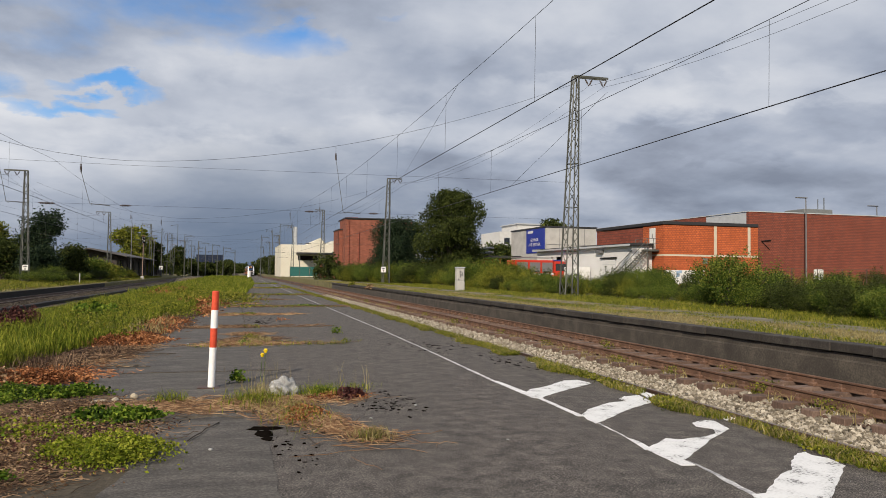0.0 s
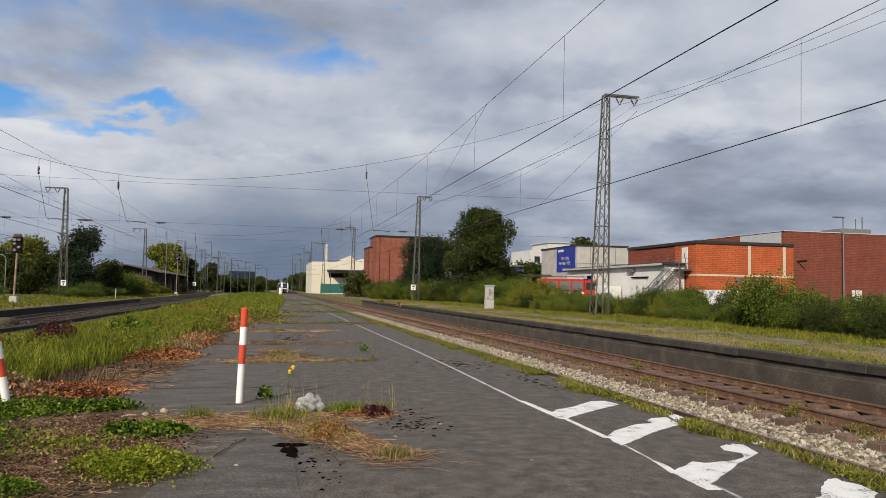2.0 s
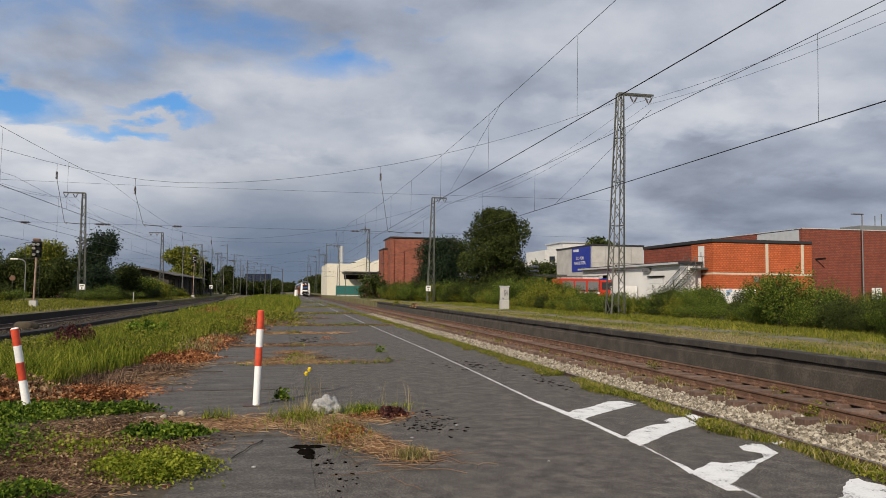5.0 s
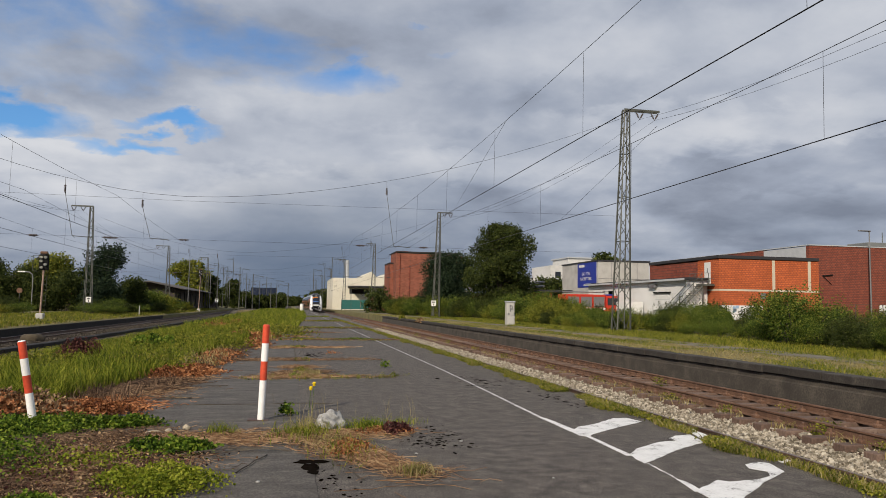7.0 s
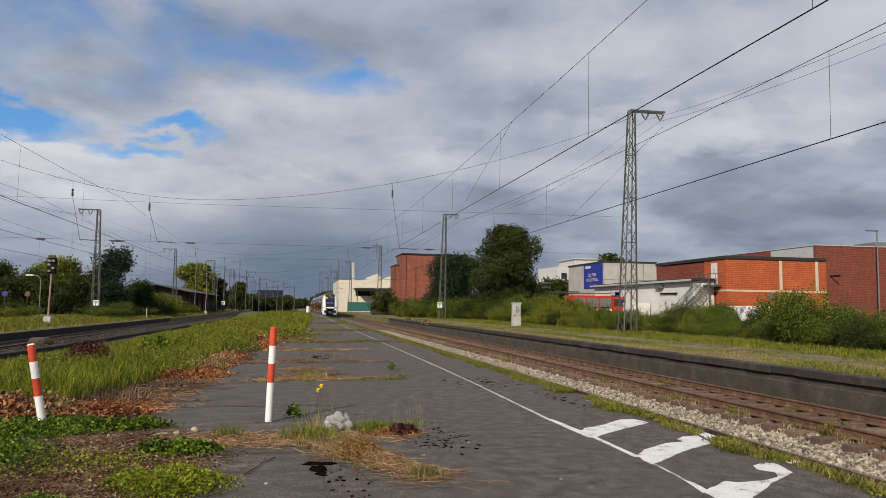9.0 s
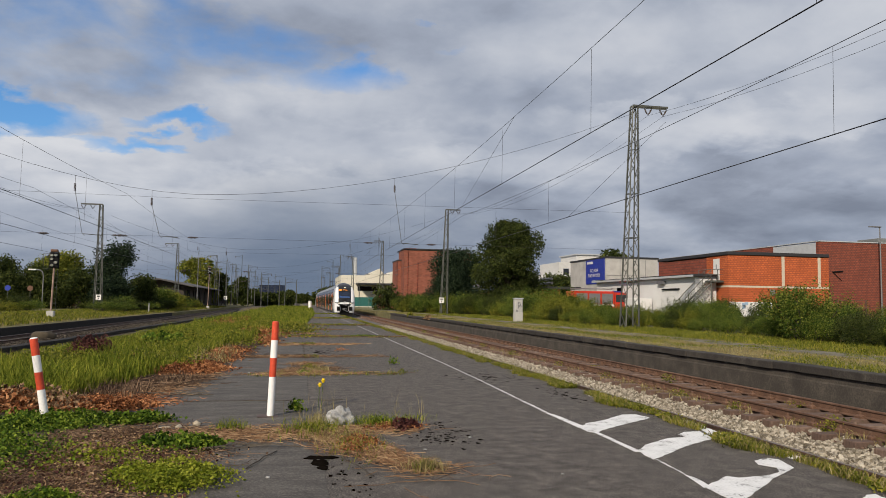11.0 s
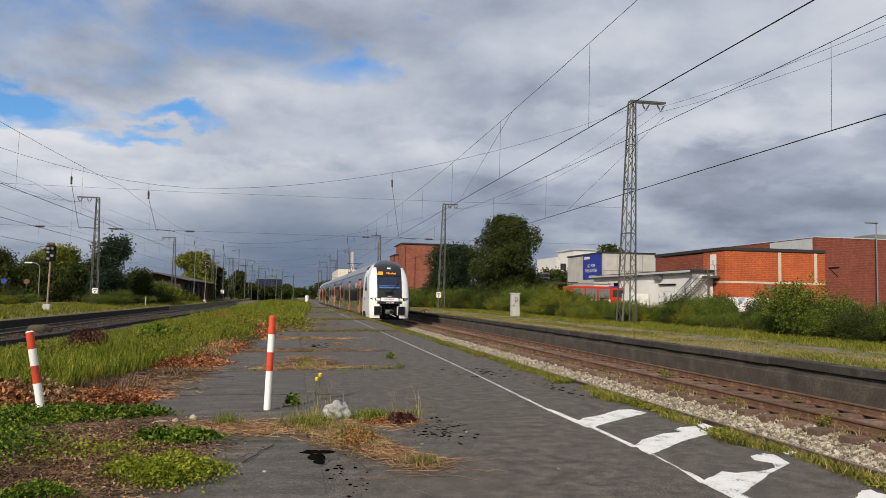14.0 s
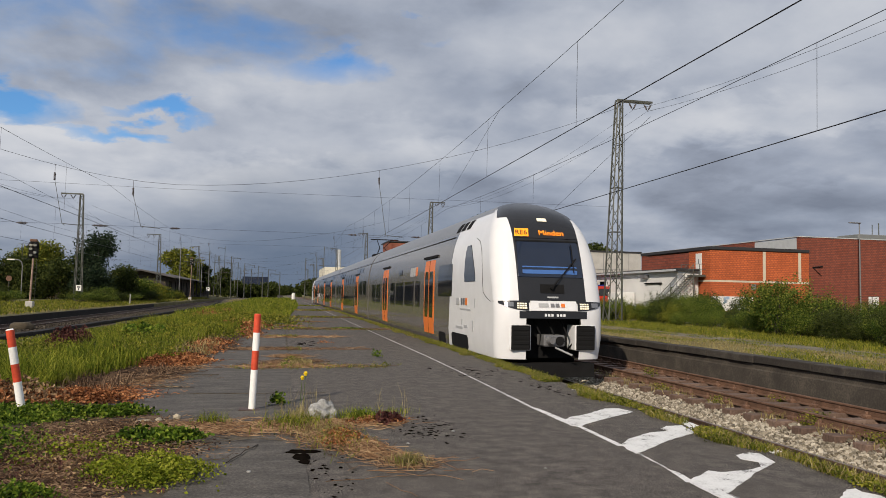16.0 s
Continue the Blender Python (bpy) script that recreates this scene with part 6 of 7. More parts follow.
p = patchy(scatter(rg, 26000, -9.0, 3.2, 18.0, 150, 1.6), 0.5, -0.1, 4.0)
p = p[np.array([left_edge(a[1]) + 0.42 < a[0] < verge_x(a[1]) - 0.15 for a in p])]
stuff("dry_grass", blade_arrays(rg, p, np.array([min(0.26, 0.05 + (a[0] - left_edge(a[1]) - 0.42) * 0.13) for a in p]), 0.009, 0.9), BLADE_DRY, "dry yellow grass among the green", "grass")
p = scatter(rg, 14000, -6, 3.4, 45, 195, 1.3)
p = p[np.array([left_edge(a[1]) + 0.1 < a[0] < verge_x(a[1]) for a in p])]
stuff("weedy_grass", blade_arrays(rg, p, 0.42, 0.03, 0.7), BLADE, "rough green grass towards the platform end", "grass")
# brown withered stalks among the grass
q = patchy(scatter(rg, 30000, -8, 1.2, 11.5, 60, 1.5), 0.6, 0.12, 21.0)
q = q[np.array([left_edge(a[1]) + 0.6 < a[0] < verge_x(a[1]) - 0.1 for a in q])]
stuff("withered_grass", blade_arrays(rg, q, 0.22, 0.006, 1.1), STEM, "brown withered stalks among the grass", "grass")
# broad-leaved weeds in the verge
p = patchy(scatter(rg, 60000, -8, 1.2, 16, 70, 1.5), 0.45, 0.0, 9.0)
p = p[np.array([left_edge(a[1]) + 0.6 < a[0] < verge_x(a[1]) - 0.5 for a in p])]
p[:, 2] = rg.uniform(0.1, 1.0, len(p)) * np.array([min(0.4, 0.04 + (a[0] - left_edge(a[1]) + 0.1) * 0.14) for a in p])
stuff("verge_weeds", leaf_arrays(rg, p, 0.055), LEAF_WEED, "leafy yellow-green weeds on the verge", "weeds")
# opposite platform: dry grass with a bare path
p = scatter(rg, 120000, WALL_R + 0.35, 21.5, 10, 110, 1.6)
p = p[np.array([not 15.0 < a[0] + 0.6 * noise.noise((0, a[1] * 0.3, 2)) < 16.6 or noise.noise((a[0] * 0.8, a[1] * 0.5, 5)) > 0.08 for a in p])]
p[:, 2] = platform_z(p[:, 0])
half = np.array([noise.noise((a[0] * 0.55, a[1] * 0.22, 7)) + 0.5 * noise.noise((a[0] * 2.0, a[1] * 1.2, 3)) for a in p]) + rg.normal(size=len(p)) * 0.12 > np.where(p[:, 0] < 15.0, -0.08, 0.22)
stuff("dry_platform_grass", blade_arrays(rg, p[half], 0.06, 0.008, 1.2), BLADE_DRY, "short dry grass on the disused platform", "grass")
stuff("platform_grass", blade_arrays(rg, p[~half], 0.075, 0.008, 1.2), LEAF_WEED, "short green grass on the disused platform", "grass")
p = scatter(rg, 34000, 16.9, 22.0, 10, 110, 1.5)
p[:, 2] = platform_z(p[:, 0])
stuff("hedge_foot_grass", blade_arrays(rg, p, 0.17, 0.012, 0.9), LEAF_WEED, "bright longer grass at the hedge foot", "grass")
part("gravel_path", sheet(14.9, 16.7, -10, 160, 2, 60, lambda x, y: float(platform_z(x)) + 0.012 + 0.008 * noise.noise((x, y, 0))), material("grey_gravel", [(0.3, (0.07, 0.064, 0.048)), (0.5, (0.135, 0.122, 0.09)), (0.7, (0.23, 0.21, 0.16))], 0.95, scale=1.2, fine=25, bump=0.6),
     None, "bare grey gravel path through the dry grass", kind="structure")
# left bank grass
p = scatter(rg, 30000, -24, WALL_L - 0.3, 30, 190, 1.3)
p[:, 2] = np.minimum(0.1, -0.27 + (-p[:, 0] - 16.6) * 0.068)
stuff("bank_grass", blade_arrays(rg, p, 0.26, 0.03, 0.9), LEAF_WEED, "green and yellow grass along the bank", "grass")
stuff("dry_bank_grass", blade_arrays(rg, p[::3] + np.array([0.3, 0.4, 0]), 0.14, 0.03, 1.1), BLADE_DRY, "dry grass along the bank", "grass")

# platform edge growth
p = scatter(rg, 44000, EDGE - 0.42, EDGE + 0.0, 3.0, 80, 1.6)
clumps = ((8.2, 9.5), (6.65, 7.75), (4.5, 6.45), (3.0, 4.1))
p = p[np.array([(any(y0 + 0.2 * noise.noise((a[0] * 9, 0, y0)) < a[1] < y1 for y0, y1 in clumps) and a[0] < EDGE - 0.04 if a[1] < 9.6 else noise.noise((0, a[1] * 0.7, 6)) > -0.22 - 0.012 * a[1])
                and a[0] > EDGE - 0.10 - 0.42 * max(0.28 if a[1] > 9.6 else 0.15, noise.noise((0, a[1] * 0.9, 6)) + 0.35) for a in p])]
stuff("edge_grass", blade_arrays(rg, p, np.where(p[:, 1] > 9.6, 0.10, 0.085), 0.0045, 1.4), LEAF_WEED, "grass growing along the platform edge", "grass")
stuff("dry_edge_grass", blade_arrays(rg, p[::2] + np.array([0.0, 0.05, 0]), 0.08, 0.005, 1.0), BLADE_DRY, "dry grass along the platform edge", "grass")
q = patchy(p, 0.8, 0.05, 3.0)
q = q + rg.normal(size=q.shape) * np.array([0.06, 0.06, 0.0])
q[:, 2] = rg.uniform(0.01, 0.06, len(q))
stuff("edge_weeds", leaf_arrays(rg, q, 0.035, 0.4), LEAF_WEED, "small leafy weeds along the platform edge", "weeds")


# ---------- plants near the camera ----------
def ground_patch(name, n, cx, cy, rx, ry, h, size, mat, label, seed, flat=0.45, category="plant", lumps=7):
    rng = np.random.default_rng(seed)
    a = rng.uniform(0, math.tau, lumps)
    q = rng.uniform(0, 0.85, lumps)
    c = np.stack([cx + rx * q * np.cos(a), cy + ry * q * np.sin(a)], 1)
    i = rng.integers(0, lumps, n)
    x = c[i, 0] + rng.normal(size=n) * rx * 0.28
    y = c[i, 1] + rng.normal(size=n) * ry * 0.28
    d = np.sqrt(((x - c[i, 0]) / (rx * 0.5)) ** 2 + ((y - c[i, 1]) / (ry * 0.5)) ** 2)
    z = np.abs(rng.normal(size=n)) * 0.01 + rng.uniform(0.15, 1.0, n) * h * np.maximum(0.12, 1 - d * 0.6)
    v, f = leaf_arrays(rng, np.stack([x, y, z + 0.01], 1), size, flat)
    v[:, 2] = np.maximum(v[:, 2], 0.004)
    return mesh_part(name, v, f, mat, None, label, kind="stuff", category=category)


def straw(name, n, segs, length, seed, mat, label, r=0.0024, spread=0.12):
    """Dry stalks lying about a few crooked lines (x0, y0, x1, y1)."""
    rng = np.random.default_rng(seed)
    V, F = [], []
    for k in range(n):
        x0, y0, x1, y1 = segs[rng.integers(len(segs))]
        t = rng.uniform()
        c = np.array([x0 + (x1 - x0) * t, y0 + (y1 - y0) * t, 0.0]) + rng.normal(size=3) * np.array([spread, spread, 0])
        a = math.atan2(y1 - y0, x1 - x0) + rng.normal() * 0.5
        L = length * rng.uniform(0.4, 1.3)
        bend = rng.normal() * 0.4
        pts = []
        for i in range(4):
            s = i / 3 - 0.5
            aa = a + bend * s
            pts.append(c + np.array([math.cos(aa) * L * s, math.sin(aa) * L * s, 0.008 + abs(rng.normal()) * 0.02]))
        b = len(V)
        for i, q in enumerate(pts):
            nrm = np.array([-math.sin(a), math.cos(a), 0])
            V += [q - nrm * r, q + nrm * r, q + np.array([0, 0, r * 1.6])]
        for i in range(3):
            o = b + i * 3
            F += [(o, o + 2, o + 5, o + 3), (o + 2, o + 1, o + 4, o + 5)]
    return mesh_part(name, np.array(V), F, mat, None, label, kind="stuff", category="straw")


YELLOW_IVY = leaves("bright_yellow_green_leaf", [(0.2, (0.04675, 0.07225, 0.0051)), (0.5, (0.1615, 0.1997, 0.0153)), (0.8, (0.3145, 0.323, 0.0425))])
ground_patch("creeping_plant", 20000, -3.35, 7.5, 1.0, 1.3, 0.34, 0.036, LEAF_IVY, "dense fresh green creeping plant on the verge", 1, 0.3, lumps=22)
ground_patch("creeping_plant", 6000, -2.75, 9.2, 0.75, 0.35, 0.20, 0.038, LEAF_IVY, "dense fresh green creeping plant on the verge", 2, 0.3, lumps=14)
ground_patch("low_leafy_weed", 2000, -1.8, 9.45, 0.42, 0.22, 0.14, 0.045, LEAF_IVY, "green broad-leaved weed on the asphalt edge", 3, 0.2, lumps=9)
ground_patch("low_leafy_weed", 1300, -1.15, 7.85, 0.40, 0.28, 0.14, 0.052, LEAF_IVY, "green broad-leaved weed on the asphalt edge", 4, 0.2, lumps=8)
ground_patch("creeping_plant", 7500, -1.0, 6.35, 0.42, 0.50, 0.15, 0.028, YELLOW_IVY, "bright yellow-green creeping plant spreading over the asphalt", 5, 0.3, lumps=16)
ground_patch("creeping_plant", 1600, -1.65, 5.75, 0.35, 0.25, 0.12, 0.032, LEAF_IVY, "fresh green creeping plant on the verge", 6, 0.3, lumps=8)
ground_patch("creeping_plant", 900, -1.7, 7.3, 0.7, 0.7, 0.1, 0.034, YELLOW_IVY, "sparse yellow-green creeping plant in the leaf litter", 60, 0.3, lumps=16)
ground_patch("dead_leaf_litter", 6000, -1.75, 7.2, 0.95, 1.7, 0.05, 0.03, LEAF_BROWN, "brown dead leaf litter on the verge", 7, 0.75, "leaf litter", 40)
ground_patch("dead_leaf_litter", 4500, -2.7, 5.4, 1.6, 1.0, 0.06, 0.032, LEAF_BROWN, "brown dead leaf litter on the verge", 8, 0.75, "leaf litter", 30)
ground_patch("dark_leaf_litter", 1800, -1.9, 7.0, 1.0, 1.6, 0.05, 0.032, LEAF_PURPLE, "dark rotting leaf litter on the verge", 61, 0.7, "leaf litter", 30)
straw("dead_stalks", 5200, [(-2.8, 5.8, -1.5, 6.6), (-2.5, 6.8, -1.5, 6.2), (-2.3, 5.3, -1.5, 5.9), (-2.4, 7.2, -1.4, 7.0), (-2.0, 8.2, -1.2, 8.0)], 0.2, 144, STEM, "tangled brown dead stalks on the verge", r=0.0026, spread=0.26)
straw("dry_straw", 2600, [(-2.6, 6.4, -1.2, 7.2), (-2.2, 7.6, -1.0, 7.3), (-2.4, 8.4, -1.3, 8.7), (-3.0, 5.6, -1.4, 6.0)], 0.3, 44, STEM, "dry stalks among the leaf litter", r=0.0022, spread=0.3)
ground_patch("rusty_dead_weed", 6500, -2.65, 11.0, 0.75, 0.6, 0.14, 0.045, LEAF_RUST, "rust-brown withered weed heap", 9, 0.5, "dead weed")
ground_patch("rusty_dead_weed", 6500, -2.25, 16.4, 0.75, 1.0, 0.16, 0.05, LEAF_RUST, "rust-brown withered weed heap", 10, 0.5, "dead weed")
ground_patch("rusty_dead_weed", 900, -3.9, 18.6, 0.4, 0.5, 0.2, 0.05, LEAF_RUST, "rust-brown withered weed heap", 11, 0.5, "dead weed")
ground_patch("tan_dead_weed", 2200, -3.6, 10.7, 0.8, 0.6, 0.34, 0.06, LEAF_BROWN, "tan curled dead leaves behind the leaning post", 12, 0.1, "dead weed")
ground_patch("rusty_dead_weed", 2600, -3.6, 10.7, 0.9, 0.6, 0.3, 0.055, LEAF_RUST, "rust-brown withered weeds behind the leaning post", 62, 0.1, "dead weed")
ground_patch("purple_dead_weed", 6500, -4.85, 18.9, 0.55, 0.5, 0.66, 0.055, LEAF_PURPLE, "dark purple-brown withered bush in the grass", 13, 0.0, "dead weed")
ground_patch("rusty_dead_weed", 3200, -1.4, 36, 1.1, 5.5, 0.3, 0.16, LEAF_RUST, "rust-brown withered weeds along the verge", 14, 0.4, "dead weed", 12)
ground_patch("rusty_dead_weed", 2400, -4.2, 50, 1.2, 7, 0.35, 0.2, LEAF_RUST, "rust-brown withered weeds along the verge", 15, 0.4, "dead weed", 10)
ground_patch("leafy_bush", 1600, -3.9, 23.5, 0.6, 0.9, 0.55, 0.12, LEAF_IVY, "bright green leafy bush in the grass", 16, 0.1)
ground_patch("leafy_bush", 5000, -2.6, 27, 1.6, 3.5, 0.42, 0.08, LEAF_WEED, "yellow-green leafy weeds in the grass", 17, 0.1, "weeds", 14)
ground_patch("leafy_bush", 9000, -1.6, 40, 2.2, 9, 0.45, 0.10, LEAF_WEED, "yellow-green leafy weeds in the grass", 18, 0.1, "weeds", 20)


straw("dry_straw", 900, [(-1.3, 8.5, -0.2, 8.75), (-1.2, 8.1, 0.3, 8.3), (-1.5, 8.3, 0.2, 8.5), (0.2, 8.2, 0.7, 7.2), (0.1, 8.5, 1.2, 8.5)], 0.34, 3, STRAW, "loose dry straw across the platform joint", spread=0.16)
straw("dry_straw", 90, [(0.7, 7.3, 1.3, 6.4), (0.9, 6.3, 1.6, 6.4), (0.8, 7.0, 1.3, 6.5)], 0.4, 4, STRAW, "pale dry straw by a grass tuft")
straw("dry_straw", 500, [(-2.4, 12.6, -1.6, 13.5), (-2.6, 13, -1.9, 12.2), (-2.2, 14.5, -1.5, 15.2)], 0.3, 5, STRAW, "pale dry straw at the asphalt edge", spread=0.25)
straw("dry_straw", 420, [(-0.9, 15.1, 2.2, 15.4), (-0.2, 16.2, 0.6, 15.2), (-1.4, 19.8, 0.7, 20.1)], 0.35, 6, STRAW, "dry straw along a platform joint", spread=0.15)
straw("fallen_twig", 14, [(-1.4, 7.2, -0.4, 7.7), (-1.9, 10.4, -1.2, 10.6), (-2.0, 12, -1.2, 12.1), (-1.0, 7.5, -0.3, 7.9)], 0.7, 7, BARK, "dark fallen twigs on the asphalt", r=0.007)


straw("dry_straw", 1100, [(0.2, 8.7, 0.6, 7.9), (0.45, 8.1, 0.85, 7.2), (0.7, 7.4, 1.1, 6.6), (0.0, 8.6, 1.3, 8.7)], 0.28, 45, STRAW, "matted dry stalks in the broken joint", spread=0.13)
ground_patch("rusty_dead_weed", 900, 1.1, 8.65, 0.35, 0.2, 0.07, 0.035, LEAF_RUST, "rust-brown withered weeds by the rock", 46, 0.5, "dead weed")
ground_patch("rusty_dead_weed", 700, 0.62, 7.7, 0.25, 0.4, 0.06, 0.032, LEAF_RUST, "rust-brown withered weeds in the broken joint", 47, 0.5, "dead weed")
straw("dead_stalk_litter", 2600, [(-3.6, 12.4, -2.0, 13.6), (-3.4, 13.6, -1.9, 14.6), (-3.0, 12.6, -2.2, 14.8), (-2.2, 18.5, -1.6, 22), (-2.0, 22, -1.0, 28)], 0.35, 49, STEM, "brown dead stalks lying between grass and asphalt", r=0.005, spread=0.35)
ground_patch("rusty_dead_weed", 3000, -1.9, 21.5, 0.6, 3.2, 0.14, 0.06, LEAF_RUST, "rust-brown withered weeds along the asphalt edge", 50, 0.5, "dead weed", 14)
ground_patch("rusty_dead_weed", 2200, -1.0, 28.5, 0.5, 3.0, 0.16, 0.075, LEAF_RUST, "rust-brown withered weeds along the asphalt edge", 51, 0.5, "dead weed", 12)
straw("rusty_stalks", 1500, [(-3.2, 11.2, -2.2, 11.9), (-3.2, 15.8, -1.7, 16.5), (-3.0, 12.0, -2.0, 11.2), (-2.6, 17.2, -2.0, 15.4)], 0.2, 48, LEAF_RUST, "rust-brown dead stalks matted over the weed heaps", r=0.0032, spread=0.3)


def tuft(n, cx, cy, rx, ry, h, mat, label, seed, w=0.005, bend=0.7):
    rng = np.random.default_rng(seed)
    p = np.stack([cx + rng.normal(size=n) * rx, cy + rng.normal(size=n) * ry, np.zeros(n)], 1)
    v, f = blade_arrays(rng, p, h, w, bend)
    return mesh_part("grass_tuft", v, f, mat, None, label, kind="stuff", category="grass")


tuft(150, 0.25, 8.8, 0.13, 0.2, 0.19, BLADE_DRY, "pale grass tuft beside the rock", 1, w=0.003)
tuft(420, 0.22, 8.6, 0.18, 0.26, 0.15, BLADE, "grass tuft in the platform joint", 2, w=0.0035, bend=1.0)
tuft(420, 0.95, 8.9, 0.17, 0.14, 0.15, BLADE, "bright green grass tuft beside the rock", 3, w=0.0035, bend=1.0)
tuft(420, 0.62, 7.7, 0.15, 0.32, 0.10, BLADE, "grass tuft in the platform joint", 4, w=0.0035, bend=1.1)
tuft(260, 0.5, 8.1, 0.16, 0.22, 0.11, BLADE_DRY, "pale grass in the broken joint", 10, w=0.003, bend=1.0)
tuft(240, 1.15, 6.5, 0.08, 0.07, 0.13, BLADE_DRY, "pale dry grass tuft on the asphalt", 5, w=0.003, bend=1.2)
tuft(90, 1.15, 6.5, 0.06, 0.06, 0.10, BLADE, "green heart of a dry grass tuft", 11, w=0.0035, bend=0.8)
tuft(160, -0.7, 8.75, 0.09, 0.08, 0.15, BLADE, "small green grass tuft", 6, w=0.0035)
tuft(34, 0.45, 9.3, 0.3, 0.12, 0.34, BLADE_DRY, "thin tall dry stalks behind the rock", 7, w=0.002, bend=0.3)
tuft(14, 1.45, 9.3, 0.15, 0.1, 0.4, BLADE_DRY, "thin tall dry stalks on the asphalt", 8, w=0.002, bend=0.3)
tuft(60, 1.5, 9.3, 0.1, 0.08, 0.10, BLADE, "small green grass tuft", 9, w=0.0035)
ground_patch("tuft_leaves", 500, 0.3, 8.6, 0.25, 0.3, 0.12, 0.022, LEAF_WEED, "small leaves among the grass in the joint", 71, 0.2, "weeds")
ground_patch("tuft_leaves", 420, 1.0, 8.85, 0.2, 0.14, 0.13, 0.024, LEAF_IVY, "small green leaves beside the rock", 72, 0.2, "weeds")
ground_patch("small_leafy_weed", 150, 0.02, 10.1, 0.14, 0.1, 0.2, 0.055, LEAF_IVY, "small leafy green weed behind the post", 30, 0.1)
ground_patch("reddish_weed", 420, 1.25, 8.6, 0.16, 0.14, 0.14, 0.05, LEAF_PURPLE, "dark reddish withered weed by the tuft", 31, 0.2)
ground_patch("small_leafy_weed", 90, 2.28, 17.5, 0.12, 0.1, 0.2, 0.06, LEAF_IVY, "lone green weed beside the white line", 32, 0.1)
for k, (x0, x1, y, n, h, mat) in enumerate(((-0.9, 2.4, 15.2, 480, 0.13, BLADE), (-0.3, 0.7, 16.0, 500, 0.2, BLADE_DRY), (-1.4, 0.6, 20.0, 600, 0.15, BLADE), (-1.0, 5.0, 31.5, 1100, 0.15, BLADE), (-0.2, 3.2, 31.2, 260, 0.12, BLADE_DRY),
                                            (-0.4, 1.6, 25.5, 400, 0.16, BLADE), (0.4, 4.8, 47, 900, 0.25, BLADE), (1.0, 4.8, 66, 800, 0.3, BLADE), (1.8, 4.8, 90, 700, 0.3, BLADE), (0.0, 1.0, 13.6, 200, 0.12, BLADE))):
    rng = np.random.default_rng(50 + k)
    p = np.stack([rng.uniform(x0, x1, n), y + rng.normal(size=n) * (0.08 + y * 0.009), np.zeros(n)], 1)
    p[:, 1] += [0.25 * noise.noise((a[0] * 1.1, y, 3.0)) for a in p]
    p = patchy(p, 0.9, -0.02, k + 0.5)
    v, f = blade_arrays(rng, p, h * 0.55, 0.004 + y * 0.0002, 1.2)
    mesh_part("joint_weeds", v, f, mat, None, "weeds and grass growing out of a platform joint", kind="stuff", category="weeds")


for k, (x0, x1, y, n, r) in enumerate(((-0.6, 0.9, 15.3, 500, 0.003), (0.0, 0.8, 16.3, 500, 0.003), (0.1, 0.5, 17.6, 250, 0.003), (-1.3, 2.4, 20.0, 420, 0.004), (-0.6, 2.0, 25.5, 420, 0.005), (-1.0, 4.6, 31.4, 800, 0.006), (0.2, 0.6, 34, 260, 0.006),
                                        (0.2, 4.6, 47, 600, 0.009), (0.8, 4.6, 66, 500, 0.013), (0.3, 2.2, 39, 300, 0.008))):
    straw("joint_straw", n, [(x0, y, x1, y + 0.12), (x0 + 0.2, y - 0.1, (x0 + x1) / 2, y + 0.2)], 0.26 + y * 0.004, 200 + k, (STRAW, STEM)[k % 2], "brown withered stalks in a platform joint", r=r, spread=0.10 + y * 0.006)
for k, (x, y, rx, ry, n, size, mat) in enumerate(((0.35, 16.6, 0.3, 0.7, 260, 0.03, LEAF_WEED), (0.15, 15.4, 0.25, 0.2, 160, 0.03, LEAF_IVY), (2.2, 15.4, 0.3, 0.2, 120, 0.03, LEAF_WEED), (0.4, 25.5, 0.5, 0.4, 180, 0.05, LEAF_WEED), (2.9, 31.5, 1.4, 0.35, 700, 0.05, LEAF_IVY),
                                                  (0.8, 31.4, 0.9, 0.4, 300, 0.05, LEAF_WEED), (0.4, 36, 0.4, 1.2, 200, 0.06, LEAF_WEED), (2.8, 47, 1.6, 0.8, 500, 0.07, LEAF_WEED), (3.0, 66, 1.5, 1.5, 400, 0.1, LEAF_WEED), (1.3, 22.5, 0.25, 0.2, 90, 0.04, LEAF_RUST))):
    ground_patch("joint_leaves", n, x, y, rx, ry, 0.10, size, mat, "small weeds rooted in a platform joint", 300 + k, 0.3, "weeds", 6)


# ---------- things on the platform ----------
def rock():
    bm = bmesh.new()
    bmesh.ops.create_icosphere(bm, subdivisions=4, radius=1.0)
    for v in bm.verts:
        n = noise.noise(v.co * 1.3) * 0.35 + round(noise.noise(v.co * 2.2) * 4) * 0.07 + noise.noise(v.co * 6) * 0.05
        v.co = Vector((v.co.x * 0.19, v.co.y * 0.16, max(-0.55, v.co.z) * 0.14)) * (0.9 + n)
        v.co.z += 0.09
    ob = part("rock", bm, ROCK, None, "pale grey broken stone lying in the grass", category="rock", smooth=True)
    ob.matrix_world = pose(0.56, 9.0, -0.01, 0, 0, 20)


rock()


